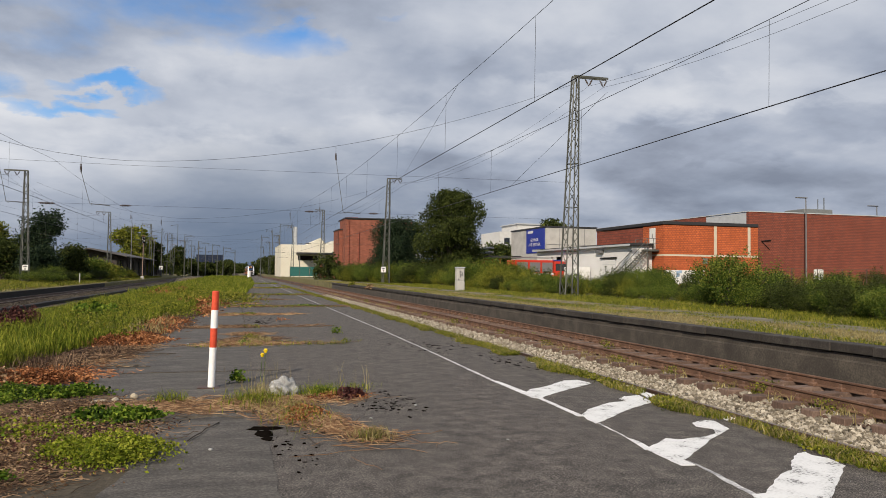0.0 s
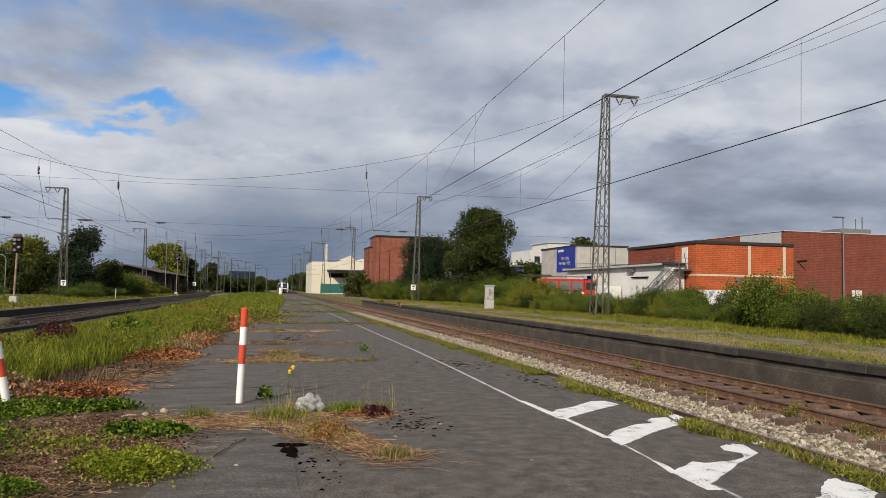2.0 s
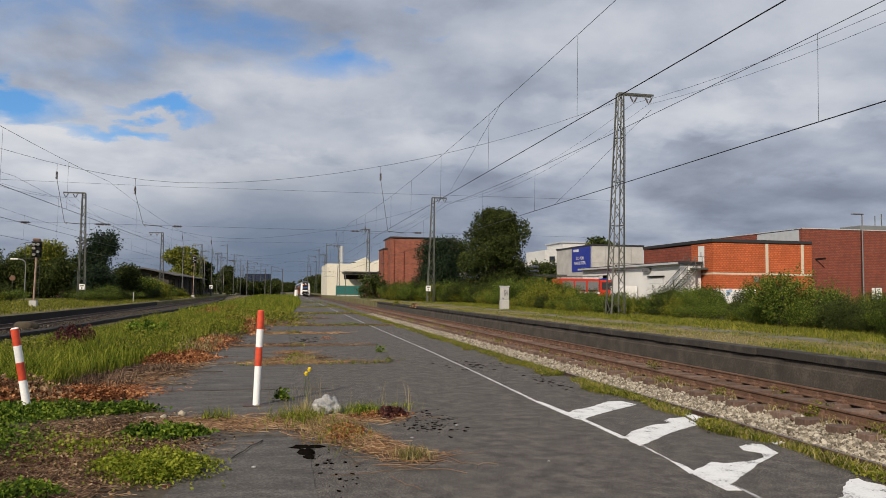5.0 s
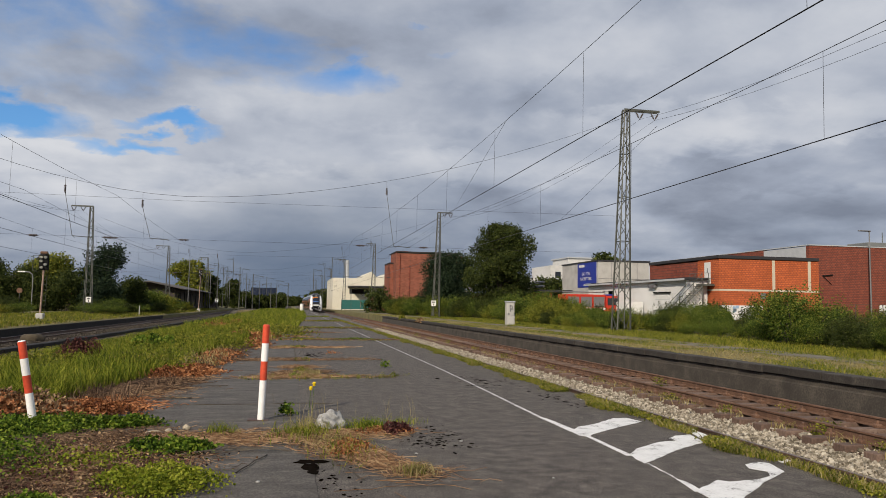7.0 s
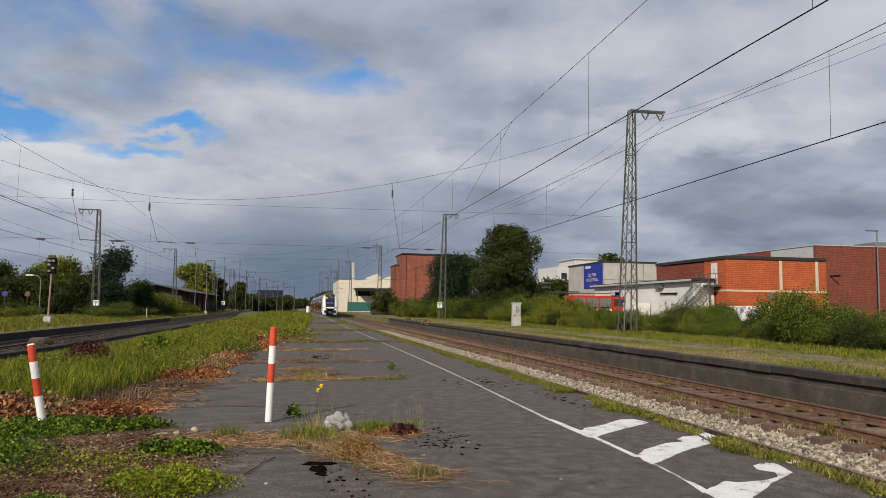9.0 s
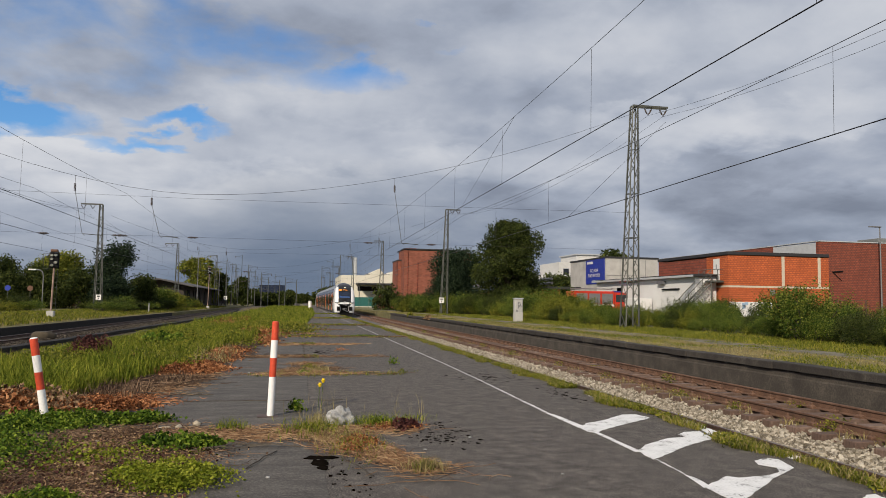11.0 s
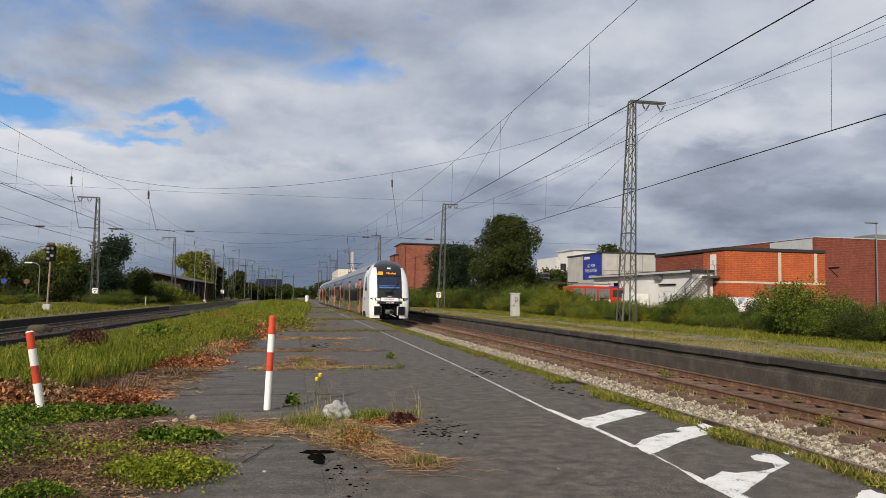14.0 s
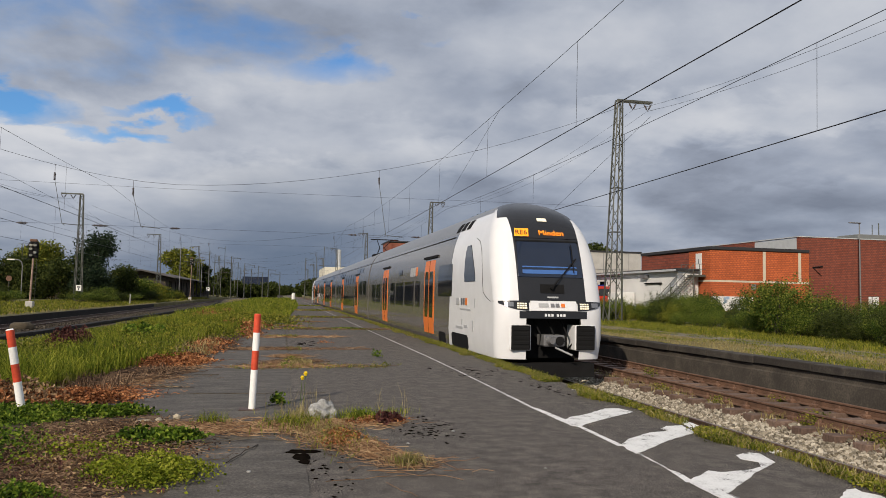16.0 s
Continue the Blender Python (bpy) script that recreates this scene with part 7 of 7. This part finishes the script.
def flower(x, y, h):
    f = empty("yellow_flower", Matrix.Translation((x, y, 0)), label="single yellow flower on a thin stalk", category="flower")
    part("stalk", rod((0, 0, 0), (0.02, 0, h), 0.004, seg=5), LEAF_DARKW, f)
    for k in range(9):
        a = k * math.tau / 9
        bm = box(0.006, 0.03, -0.007, 0.007, h - 0.004, h + 0.004, bevel=0.003)
        bmesh.ops.transform(bm, matrix=Matrix.Translation((0.02, 0, 0)) @ Matrix.Rotation(a, 4, "Z") @ Matrix.Translation((0, 0, 0.0)), verts=bm.verts)
        part("petal", bm, YELLOW_P, f)
    part("flower_head", rod((0.02, -0.012, h - 0.02), (0.02, -0.03, h + 0.02), 0.02, seg=10), YELLOW_P, f)


YELLOW_P = plain("yellow_petal", (0.78, 0.55, 0.01), 0.6)
flower(0.35, 10.1, 0.42)
flower(0.31, 10.15, 0.36)
RED_PAINT = plain("signal_red_paint", (0.50, 0.06, 0.025), 0.5, spread=0.3, fine=30)
WHITE_PAINT = plain("white_post_paint", (0.78, 0.78, 0.77), 0.45, spread=0.1)


def marker(m, h, cap, label, plate):
    t = empty("barrier_post", m, label=label, category="post", group="red and white posts")
    cuts = (0.0, 0.42, 0.62, 0.81, 1.0)
    for k in range(4):
        part("red_band" if k % 2 else "white_band", rod((0, 0, h * cuts[k]), (0, 0, h * cuts[k + 1]), 0.043, seg=20), RED_PAINT if k % 2 else WHITE_PAINT, t)
    part("cap", rod((0, 0, h), (0, 0, h + 0.012), 0.044, 0.03, seg=20), cap, t)
    if plate:
        part("base_plate", box(-0.16, 0.1, -0.1, 0.1, 0, 0.012, bevel=0.003), RUST_DARK, t)
    return t


marker(pose(-0.30, 9.78, 0.0, 0, 1.6, 0), 1.20, RED_PAINT, "upright red and white barrier post on the asphalt", True)
marker(pose(-2.79, 9.3, 0.0, 3, -9.5, 0), 1.02, WHITE_PAINT, "leaning red and white barrier post in the weeds", False)

# low dark mound beside the far rails
bm = bmesh.new()
bmesh.ops.create_icosphere(bm, subdivisions=3, radius=1.0)
for v in bm.verts:
    v.co *= 1 + 0.25 * noise.noise(v.co * 2.3)
    v.co = Vector((v.co.x * 0.6, v.co.y * 0.45, min(max(v.co.z, -0.2), 0.7) * 0.42))
ob = part("spoil_mound", bm, SOIL, None, "low dark mound of spoil beside the far rails", category="spoil heap", smooth=True)
ob.matrix_world = pose(-13.2, 42.8, -0.62)

# bits of litter
for x, y, s in ((-2.0, 10.7, 0.04), (-0.9, 15.5, 0.03), (1.9, 8.0, 0.02), (2.3, 6.2, 0.014), (1.3, 7.4, 0.016), (-0.2, 6.4, 0.02)):
    bm = bmesh.new()
    bmesh.ops.create_icosphere(bm, subdivisions=2, radius=s)
    for v in bm.verts:
        v.co.z = max(v.co.z * 0.5, -s * 0.3) + s * 0.3
        v.co *= 1 + 0.3 * noise.noise(v.co * 30 + Vector((x, y, 0)))
    ob = part("pebble", bm, ROCK if s < 0.04 else LEAF_BROWN if x < -1.3 else ROCK, None, "small pale stone on the platform", category="stone", smooth=True)
    ob.location = (x, y, 0.004)


# ---------- platform surface ----------
def ragged(pts, seed, amp=0.03, step=0.06, worn=0.0):
    """A thin painted patch with an uneven outline."""
    out = []
    for (a, b), (c, d) in zip(pts, pts[1:] + pts[:1]):
        n = max(2, int(math.hypot(c - a, d - b) / step))
        for i in range(n):
            x, y = a + (c - a) * i / n, b + (d - b) * i / n
            out.append((x + amp * noise.noise((x * 9, y * 9, seed)), y + amp * 1.5 * noise.noise((x * 9, y * 9, seed + 5))))
    bm = bmesh.new()
    lo = [bm.verts.new((x, y, 0.0005)) for x, y in out]
    hi = [bm.verts.new((x, y, 0.005)) for x, y in out]
    bm.faces.new(hi)
    for i in range(len(out)):
        j = (i + 1) % len(out)
        bm.faces.new((lo[i], lo[j], hi[j], hi[i]))
    bmesh.ops.recalc_face_normals(bm, faces=bm.faces[:])
    bmesh.ops.triangulate(bm, faces=[f for f in bm.faces if len(f.verts) > 4])
    return bm


marks = empty("platform_markings", label="patchy white painted hatching along the platform edge", kind="structure")
def painted(name, pts, seed, mat, z=0.0, rough=0.012, label=""):
    ob = part(name, ragged(pts, seed, rough, 0.04), mat, marks, label)
    ob.location.z = z


painted("painted_bar", [(3.39, 8.54), (3.59, 8.81), (3.91, 9.02), (4.35, 9.45), (4.56, 9.46), (4.62, 9.13), (4.25, 8.86), (3.59, 8.32), (3.46, 8.15), (3.37, 8.25)], 0.5, PAINT)
painted("painted_bar", [(3.47, 7.12), (3.68, 7.40), (4.08, 7.70), (4.38, 7.79), (4.34, 7.92), (4.51, 8.08), (4.72, 8.12), (4.63, 7.66), (4.09, 7.28), (3.57, 6.82), (3.41, 6.69), (3.41, 6.86)], 1.5, PAINT)
painted("painted_bar", [(3.32, 5.63), (3.51, 5.78), (3.71, 5.94), (3.79, 5.87), (4.13, 5.93), (4.29, 6.02), (4.39, 6.20), (4.30, 6.35), (4.36, 6.50), (4.57, 6.60), (4.64, 6.53), (4.54, 6.16), (4.16, 5.88), (3.42, 5.22), (3.41, 5.07), (3.29, 5.08), (3.31, 5.38)], 2.5, PAINT)
painted("painted_bar", [(3.33, 4.30), (3.44, 4.32), (3.87, 4.69), (4.04, 4.77), (4.23, 4.98), (4.47, 5.20), (4.57, 5.22), (4.54, 5.13), (4.60, 5.00), (4.55, 4.78), (4.06, 4.35), (3.65, 4.00), (3.26, 4.12)], 3.5, PAINT)
for k, (y0, y1) in enumerate(((2.85, 3.3), (1.65, 2.1))):
    painted("painted_bar", [(3.48, y1), (3.5, y0), (4.6, y0 + 0.85), (4.55, y1 + 0.8)], k + 9.5, PAINT)
painted("painted_line", [(3.37, 9.71), (3.44, 9.53), (3.48, 8.52), (3.37, 8.50)], 2.2, PAINT, -0.0012, 0.008)
painted("painted_line", [(3.43, 8.32), (3.48, 8.14), (3.47, 7.06), (3.40, 7.07)], 3.2, PAINT, -0.0012, 0.008)
painted("painted_line", [(3.38, 6.06), (3.41, 5.91), (3.38, 5.64), (3.30, 5.60)], 4.2, PAINT, -0.0012, 0.008)
painted("worn_line", [(3.43, 6.74), (3.45, 6.68), (3.39, 5.92), (3.38, 5.99)], 5.2, PAINT_WORN, -0.0022, 0.02)
painted("worn_line", [(3.44, 5.24), (3.45, 5.11), (3.38, 4.30), (3.32, 4.30)], 6.2, PAINT_WORN, -0.0022, 0.02)
painted("worn_line", [(3.36, 9.4), (3.41, 9.4), (3.53, 14), (3.60, 18), (3.68, 32), (3.86, 64), (4.20, 140), (4.14, 140), (3.81, 64), (3.64, 32), (3.56, 18), (3.49, 14)], 6.6, PAINT_WORN, -0.003, 0.012)
painted("edge_line", [(4.92, 8.91), (5.01, 8.90), (4.92, 8.00), (4.97, 7.55), (4.84, 7.46), (4.73, 7.87)], 7.7, PAINT, -0.002, 0.03, "ragged white edge line half under the grass")
painted("edge_line", [(4.91, 7.03), (4.93, 6.96), (4.94, 6.58), (4.78, 6.52)], 8.7, PAINT, -0.002, 0.03, "ragged white edge line half under the grass")
painted("edge_line", [(4.74, 5.52), (4.80, 5.46), (4.90, 5.04), (4.78, 5.05)], 9.7, PAINT, -0.002, 0.03, "ragged white edge line half under the grass")
painted("edge_line", [(4.72, 11.5), (4.80, 11.5), (4.86, 10.3), (4.78, 10.2)], 8.8, PAINT_WORN, -0.0025, 0.04)

# older, smoother asphalt fields, joints and tar
old = empty("old_asphalt_fields", label="older smoother grey asphalt fields with open joints", kind="structure")
rf = random.Random(3)
cuts = [-6, -1, 3.6, 8.35, 11.3, 15.25, 20.0, 25.5, 31.4, 39, 47, 56, 66, 78, 90, 110, 140]
for a, b in zip(cuts, cuts[1:]):
    x1 = 0.28 + 0.02 * rf.uniform(-1, 1)
    if b > 9:
        x1 = 0.22
    part("asphalt_field", ragged([(-2.6, a + 0.03), (x1, a + 0.03), (x1, b - 0.03), (-2.6, b - 0.03)], a, 0.025, 0.15), ASPHALT_OLD, old)
TAR = plain("black_tar", (0.007, 0.0055, 0.0045), 0.95, spread=0.5, spec=0.0)
rt = random.Random(8)
TAR_SPOTS = []
for n, x0, x1, y0, y1, r0, r1 in ((130, 1.15, 2.1, 7.3, 9.2, 0.006, 0.028), (60, 3.0, 4.6, 13.0, 15.6, 0.012, 0.05), (46, 4.05, 4.7, 10.0, 13.2, 0.012, 0.045), (26, 0.3, 1.5, 21, 24, 0.03, 0.10), (30, 0.2, 0.8, 5.2, 7.3, 0.005, 0.024), (8, 0.3, 0.5, 6.3, 6.7, 0.01, 0.03)):
    for k in range(n):
        r = r0 + (r1 - r0) * rt.random() ** 2
        TAR_SPOTS.append((rt.triangular(x0, x1), rt.triangular(y0, y1), r, r * rt.uniform(0.9, 2.0)))
for k, (x, y, rx, ry) in enumerate(TAR_SPOTS):
    pts = [(x + rx * math.cos(a) * rt.uniform(0.7, 1.2), y + ry * math.sin(a) * rt.uniform(0.7, 1.2)) for a in (i * math.tau / 9 for i in range(9))]
    ob = part("tar_spot", ragged(pts, k, 0.012, 0.03), TAR, old)
    ob.location.z = 0.0016 if x < 0.32 else -0.0028
for k, (x, y, rx, ry) in enumerate(((0.24, 7.16, 0.15, 0.10), (0.23, 6.92, 0.09, 0.16), (0.26, 6.72, 0.06, 0.08))):
    pts = [(x + rx * math.cos(a) * rt.uniform(0.75, 1.2), y + ry * math.sin(a) * rt.uniform(0.75, 1.2)) for a in (i * math.tau / 12 for i in range(12))]
    ob = part("tar_stain", ragged(pts, k + 4.2, 0.02, 0.02), TAR, old)
    ob.location.z = 0.0015 + 0.0004 * k
for k, c in enumerate(cuts[2:12]):
    ob = part("open_joint", ragged([(-2.4, c - 0.014), (2.2 if c > 12 else 0.7, c - 0.010), (2.2 if c > 12 else 0.7, c + 0.010), (-2.4, c + 0.014)], k + 0.3, 0.04, 0.12), SOIL, old)
    ob.location.z = 0.0045
ob = part("open_joint", ragged([(0.235, 20.2), (0.25, 20.2), (0.235, 60), (0.215, 60)], 9.3, 0.03, 0.2), SOIL, old)
ob.location.z = 0.006

# fallen twigs and pale crumbs of rubbish
for x0, y0, x1, y1 in ((-0.41, 6.76, -0.17, 7.48), (-2.29, 10.5, -1.73, 12.33), (0.65, 7.12, 0.76, 6.75), (0.46, 7.14, 0.67, 6.33), (-1.75, 11.9, -1.25, 12.0), (-1.9, 13.9, -1.0, 13.7)):
    rr = random.Random(int(x0 * 100 + y0 * 10))
    pts = [(x0 + (x1 - x0) * i / 5 + rr.uniform(-0.02, 0.02), y0 + (y1 - y0) * i / 5 + rr.uniform(-0.03, 0.03), 0.012 + 0.012 * rr.random()) for i in range(6)]
    part("twig", tube(pts, 0.0055, 5), BARK, None, "thin dark fallen twig on the asphalt", category="twig", group="fallen twigs")
for x0, y0, x1, y1 in ((0.41, 5.94, 1.09, 6.12), (0.86, 5.84, 1.02, 5.46), (0.9, 6.2, 1.5, 5.9), (0.8, 6.5, 1.3, 6.25), (0.55, 6.6, 1.1, 6.55)):
    rr = random.Random(int(x0 * 100 + y0 * 10))
    pts = [(x0 + (x1 - x0) * i / 5 + rr.uniform(-0.02, 0.02), y0 + (y1 - y0) * i / 5 + rr.uniform(-0.03, 0.03), 0.010 + 0.02 * rr.random()) for i in range(6)]
    part("dry_stalk", tube(pts, 0.0026, 5), STRAW, None, "pale dry stalk lying on the asphalt", category="stalk", group="dry stalks")
CRUMB = material("pale_crumbs", [(0.3, (0.19, 0.15, 0.10)), (0.5, (0.33, 0.28, 0.20)), (0.7, (0.46, 0.41, 0.33))], 0.9, scale=12, fine=60, bump=0.5)
for x, y, l, w, turn in ((-1.44, 8.84, 0.20, 0.05, 30), (-1.28, 8.9, 0.10, 0.06, 60), (-1.11, 9.1, 0.08, 0.07, 10), (-1.95, 8.1, 0.09, 0.04, 0)):
    bm = bmesh.new()
    bmesh.ops.create_icosphere(bm, subdivisions=3, radius=1.0)
    for v in bm.verts:
        v.co *= 1 + 0.35 * noise.noise(v.co * 1.7 + Vector((x * 5, y, 0)))
        v.co = Vector((v.co.x * l / 2, v.co.y * w / 2, max(v.co.z, -0.5) * w / 2 + w / 4 + 0.012))
    ob = part("rubbish_crumb", bm, CRUMB, None, "pale broken piece of rubbish among the weeds", category="rubbish", smooth=True)
    ob.matrix_world = pose(x, y, 0.0, 0, 0, turn)

# loose grit on the asphalt
rg = np.random.default_rng(123)
p = scatter(rg, 420, 0.3, 4.6, 3.5, 22, 1.6)
p[:, 2] = 0.006
stuff("asphalt_grit", leaf_arrays(rg, p, 0.008, 0.6), ROCK, "pale specks of grit on the asphalt", "grit")

# ---------- sleepers, fasteners, ballast, kerbs ----------
bm = box(-1.3, 1.3, -0.13, 0.13, -0.32, -0.165, bevel=0.012)
sl = bpy.data.meshes.new("sleeper")
bm.to_mesh(sl)
bm.free()
sl.materials.append(SLEEPER)
bm = bmesh.new()
for s in (0.0,):
    for d in (-0.115, 0.115):
        add_box(bm, s + d - 0.055, s + d + 0.055, -0.075, 0.075, -0.165, -0.10, bevel=0.02)
        add_rod(bm, (s + d, 0, -0.14), (s + d, 0, -0.05), 0.03, seg=8)
    add_box(bm, s - 0.17, s + 0.17, -0.08, 0.08, -0.168, -0.150)
fa = bpy.data.meshes.new("fastener")
bm.to_mesh(fa)
bm.free()
fa.materials.append(RUST)
for k in range(150):
    yy = 2.2 + k * 0.66
    tilt = pose(0.02 * math.sin(k * 2.3), yy + 0.02 * math.sin(k * 5.1), -0.004 * (k % 3), 0, 0, 0.6 * math.sin(k * 1.7))
    shared("sleeper", sl, track_b, tilt)
    for s in (-0.7525, 0.7525):
        shared("fastener", fa, track_b, pose(s, yy, 0))
for k in range(90):
    shared("sleeper", sl, track_a, pose(0, 2 + k * 0.62, -0.02))
for k in range(110):
    shared("sleeper", sl, track_d, pose(0, 14 + k * 0.65, -0.02))


def stones(name, n, x0, x1, y0, y1, power, height, size, mat, label, seed):
    """Angular broken stones lying on the bed."""
    rng = np.random.default_rng(seed)
    cube = np.array([(-1, -1, -1), (1, -1, -1), (1, 1, -1), (-1, 1, -1), (-1, -1, 1), (1, -1, 1), (1, 1, 1), (-1, 1, 1)], float)
    faces = np.array([(0, 3, 2, 1), (4, 5, 6, 7), (0, 1, 5, 4), (1, 2, 6, 5), (2, 3, 7, 6), (3, 0, 4, 7)])
    p = scatter(rng, n, x0, x1, y0, y1, power)
    p[:, 2] = [height(a[0]) for a in p]
    p[:, 2] += rng.uniform(-0.01, 0.035, n)
    q = rng.normal(size=(n, 4))
    q /= np.linalg.norm(q, axis=1)[:, None]
    w, x, y, z = q.T
    R = np.stack([np.stack([1 - 2 * (y * y + z * z), 2 * (x * y - z * w), 2 * (x * z + y * w)], 1), np.stack([2 * (x * y + z * w), 1 - 2 * (x * x + z * z), 2 * (y * z - x * w)], 1),
                  np.stack([2 * (x * z - y * w), 2 * (y * z + x * w), 1 - 2 * (x * x + y * y)], 1)], 1)
    sc = size * rng.uniform(0.5, 1.25, (n, 1, 1)) * rng.uniform(0.6, 1.15, (n, 1, 3)) * 0.5
    v = cube[None] * sc * rng.uniform(0.55, 1.1, (n, 8, 3))
    v = np.einsum("nij,nkj->nki", R, v) + p[:, None, :]
    f = (faces[None] + (np.arange(n) * 8)[:, None, None]).reshape(-1, 4)
    return stuff(name, (v.reshape(-1, 3), f.tolist()), mat, label, "ballast")


def bed_a(x):
    return -0.78 + (0.02 if x < 7.6 else (x - 7.6) * 0.085 + 0.02 if x < 8.35 else 0.08 + (x - 8.35) * 0.17)


stones("ballast_stones", 34000, 7.36, 8.78, 3.0, 70, 1.9, bed_a, 0.062, STONE, "pale grey crushed stone beside the main track", 1)
stones("siding_stones", 14000, 8.45, 11.2, 3.0, 50, 1.7, lambda x: -0.65, 0.05, STONE_RUST, "dark dusty stone between the siding sleepers", 2)
stones("left_ballast_stones", 22000, -13.6, -5.0, 18, 80, 1.6, lambda x: -0.70, 0.07, STONE_DARK, "grey crushed stone between the far tracks", 3)
# weeds in the siding
rg = np.random.default_rng(321)
for x, y, h, n in ((9.9, 18.6, 0.3, 260), (8.75, 13.6, 0.2, 160), (8.8, 11.0, 0.25, 200), (8.7, 15.8, 0.2, 200), (10.3, 13.9, 0.18, 120), (8.75, 20, 0.2, 180), (8.8, 24, 0.2, 180), (9.6, 23, 0.15, 80), (8.7, 9.4, 0.25, 220), (9.8, 12.0, 0.15, 100),
                   (8.6, 29, 0.25, 200), (8.65, 34, 0.25, 220), (9.7, 31, 0.2, 120), (8.7, 40, 0.3, 260), (8.6, 50, 0.3, 260), (9.6, 47, 0.25, 120)):
    c = np.stack([x + rg.normal(size=n) * 0.08, y + rg.normal(size=n) * 0.14, -0.62 + rg.uniform(0.0, h * 0.9, n)], 1)
    stuff("siding_weed", leaf_arrays(rg, c, 0.038), LEAF_WEED, "small weed growing between the rails", "weeds")
p = scatter(rg, 5000, 8.45, 8.95, 3.5, 70, 1.5)
p = patchy(p, 0.9, 0.0, 1.2)
p[:, 2] = -0.62
stuff("siding_grass", blade_arrays(rg, p, 0.17, 0.007, 0.8), BLADE_DRY, "dry grass along the siding sleepers", "grass")

# kerb stones of the opposite platform, and the platform's own edge
kerb = bpy.data.meshes.new("kerb_stone")
bm = box(-0.03, 0.36, 0.006, 0.994, 0.014, 0.192, bevel=0.014)
bm.to_mesh(kerb)
bm.free()
kerb.materials.append(KERB)
row = empty("kerb_row", Matrix.Translation((WALL_R, 0, 0)), label="row of dark kerb stones on the platform wall", kind="structure")
for k in range(96):
    shared("kerb_stone", kerb, row, pose(0.012 * math.sin(k * 3.1), -6 + k * 1.0, 0.006 * math.sin(k * 1.9), 0, 0.5 * math.sin(k * 2.2), 0))
edge = bpy.data.meshes.new("edge_stone")
bm = box(-0.26, 0.06, 0.005, 0.995, -0.9, 0.14, bevel=0.015)
bm.to_mesh(edge)
bm.free()
# shade of the face turned from the sun is put into the colour
edge.materials.append(EDGE_SHADE)
row = empty("platform_edge_row", label="dark edge stones of the platform", kind="structure")
for (ya, xa), (yb, xb) in zip(LEFT_LINE, LEFT_LINE[1:5]):
    n = round(math.hypot(yb - ya, xb - xa))
    for k in range(n):
        t = k / n
        shared("edge_stone", edge, row, pose(xa + (xb - xa) * t, ya + (yb - ya) * t, 0.01 * math.sin(k * 1.3), 0, 0, math.degrees(math.atan2(xa - xb, yb - ya))))
ground_patch("wall_weed", 700, WALL_R + 0.15, 64, 0.25, 1.2, 0.5, 0.16, LEAF_BROWN, "dry weed hanging over the platform wall", 90, 0.0)
ground_patch("wall_weed", 400, WALL_R + 0.1, 75, 0.25, 1.0, 0.6, 0.16, LEAF_WEED, "weed hanging over the platform wall", 91, 0.0)

motions()
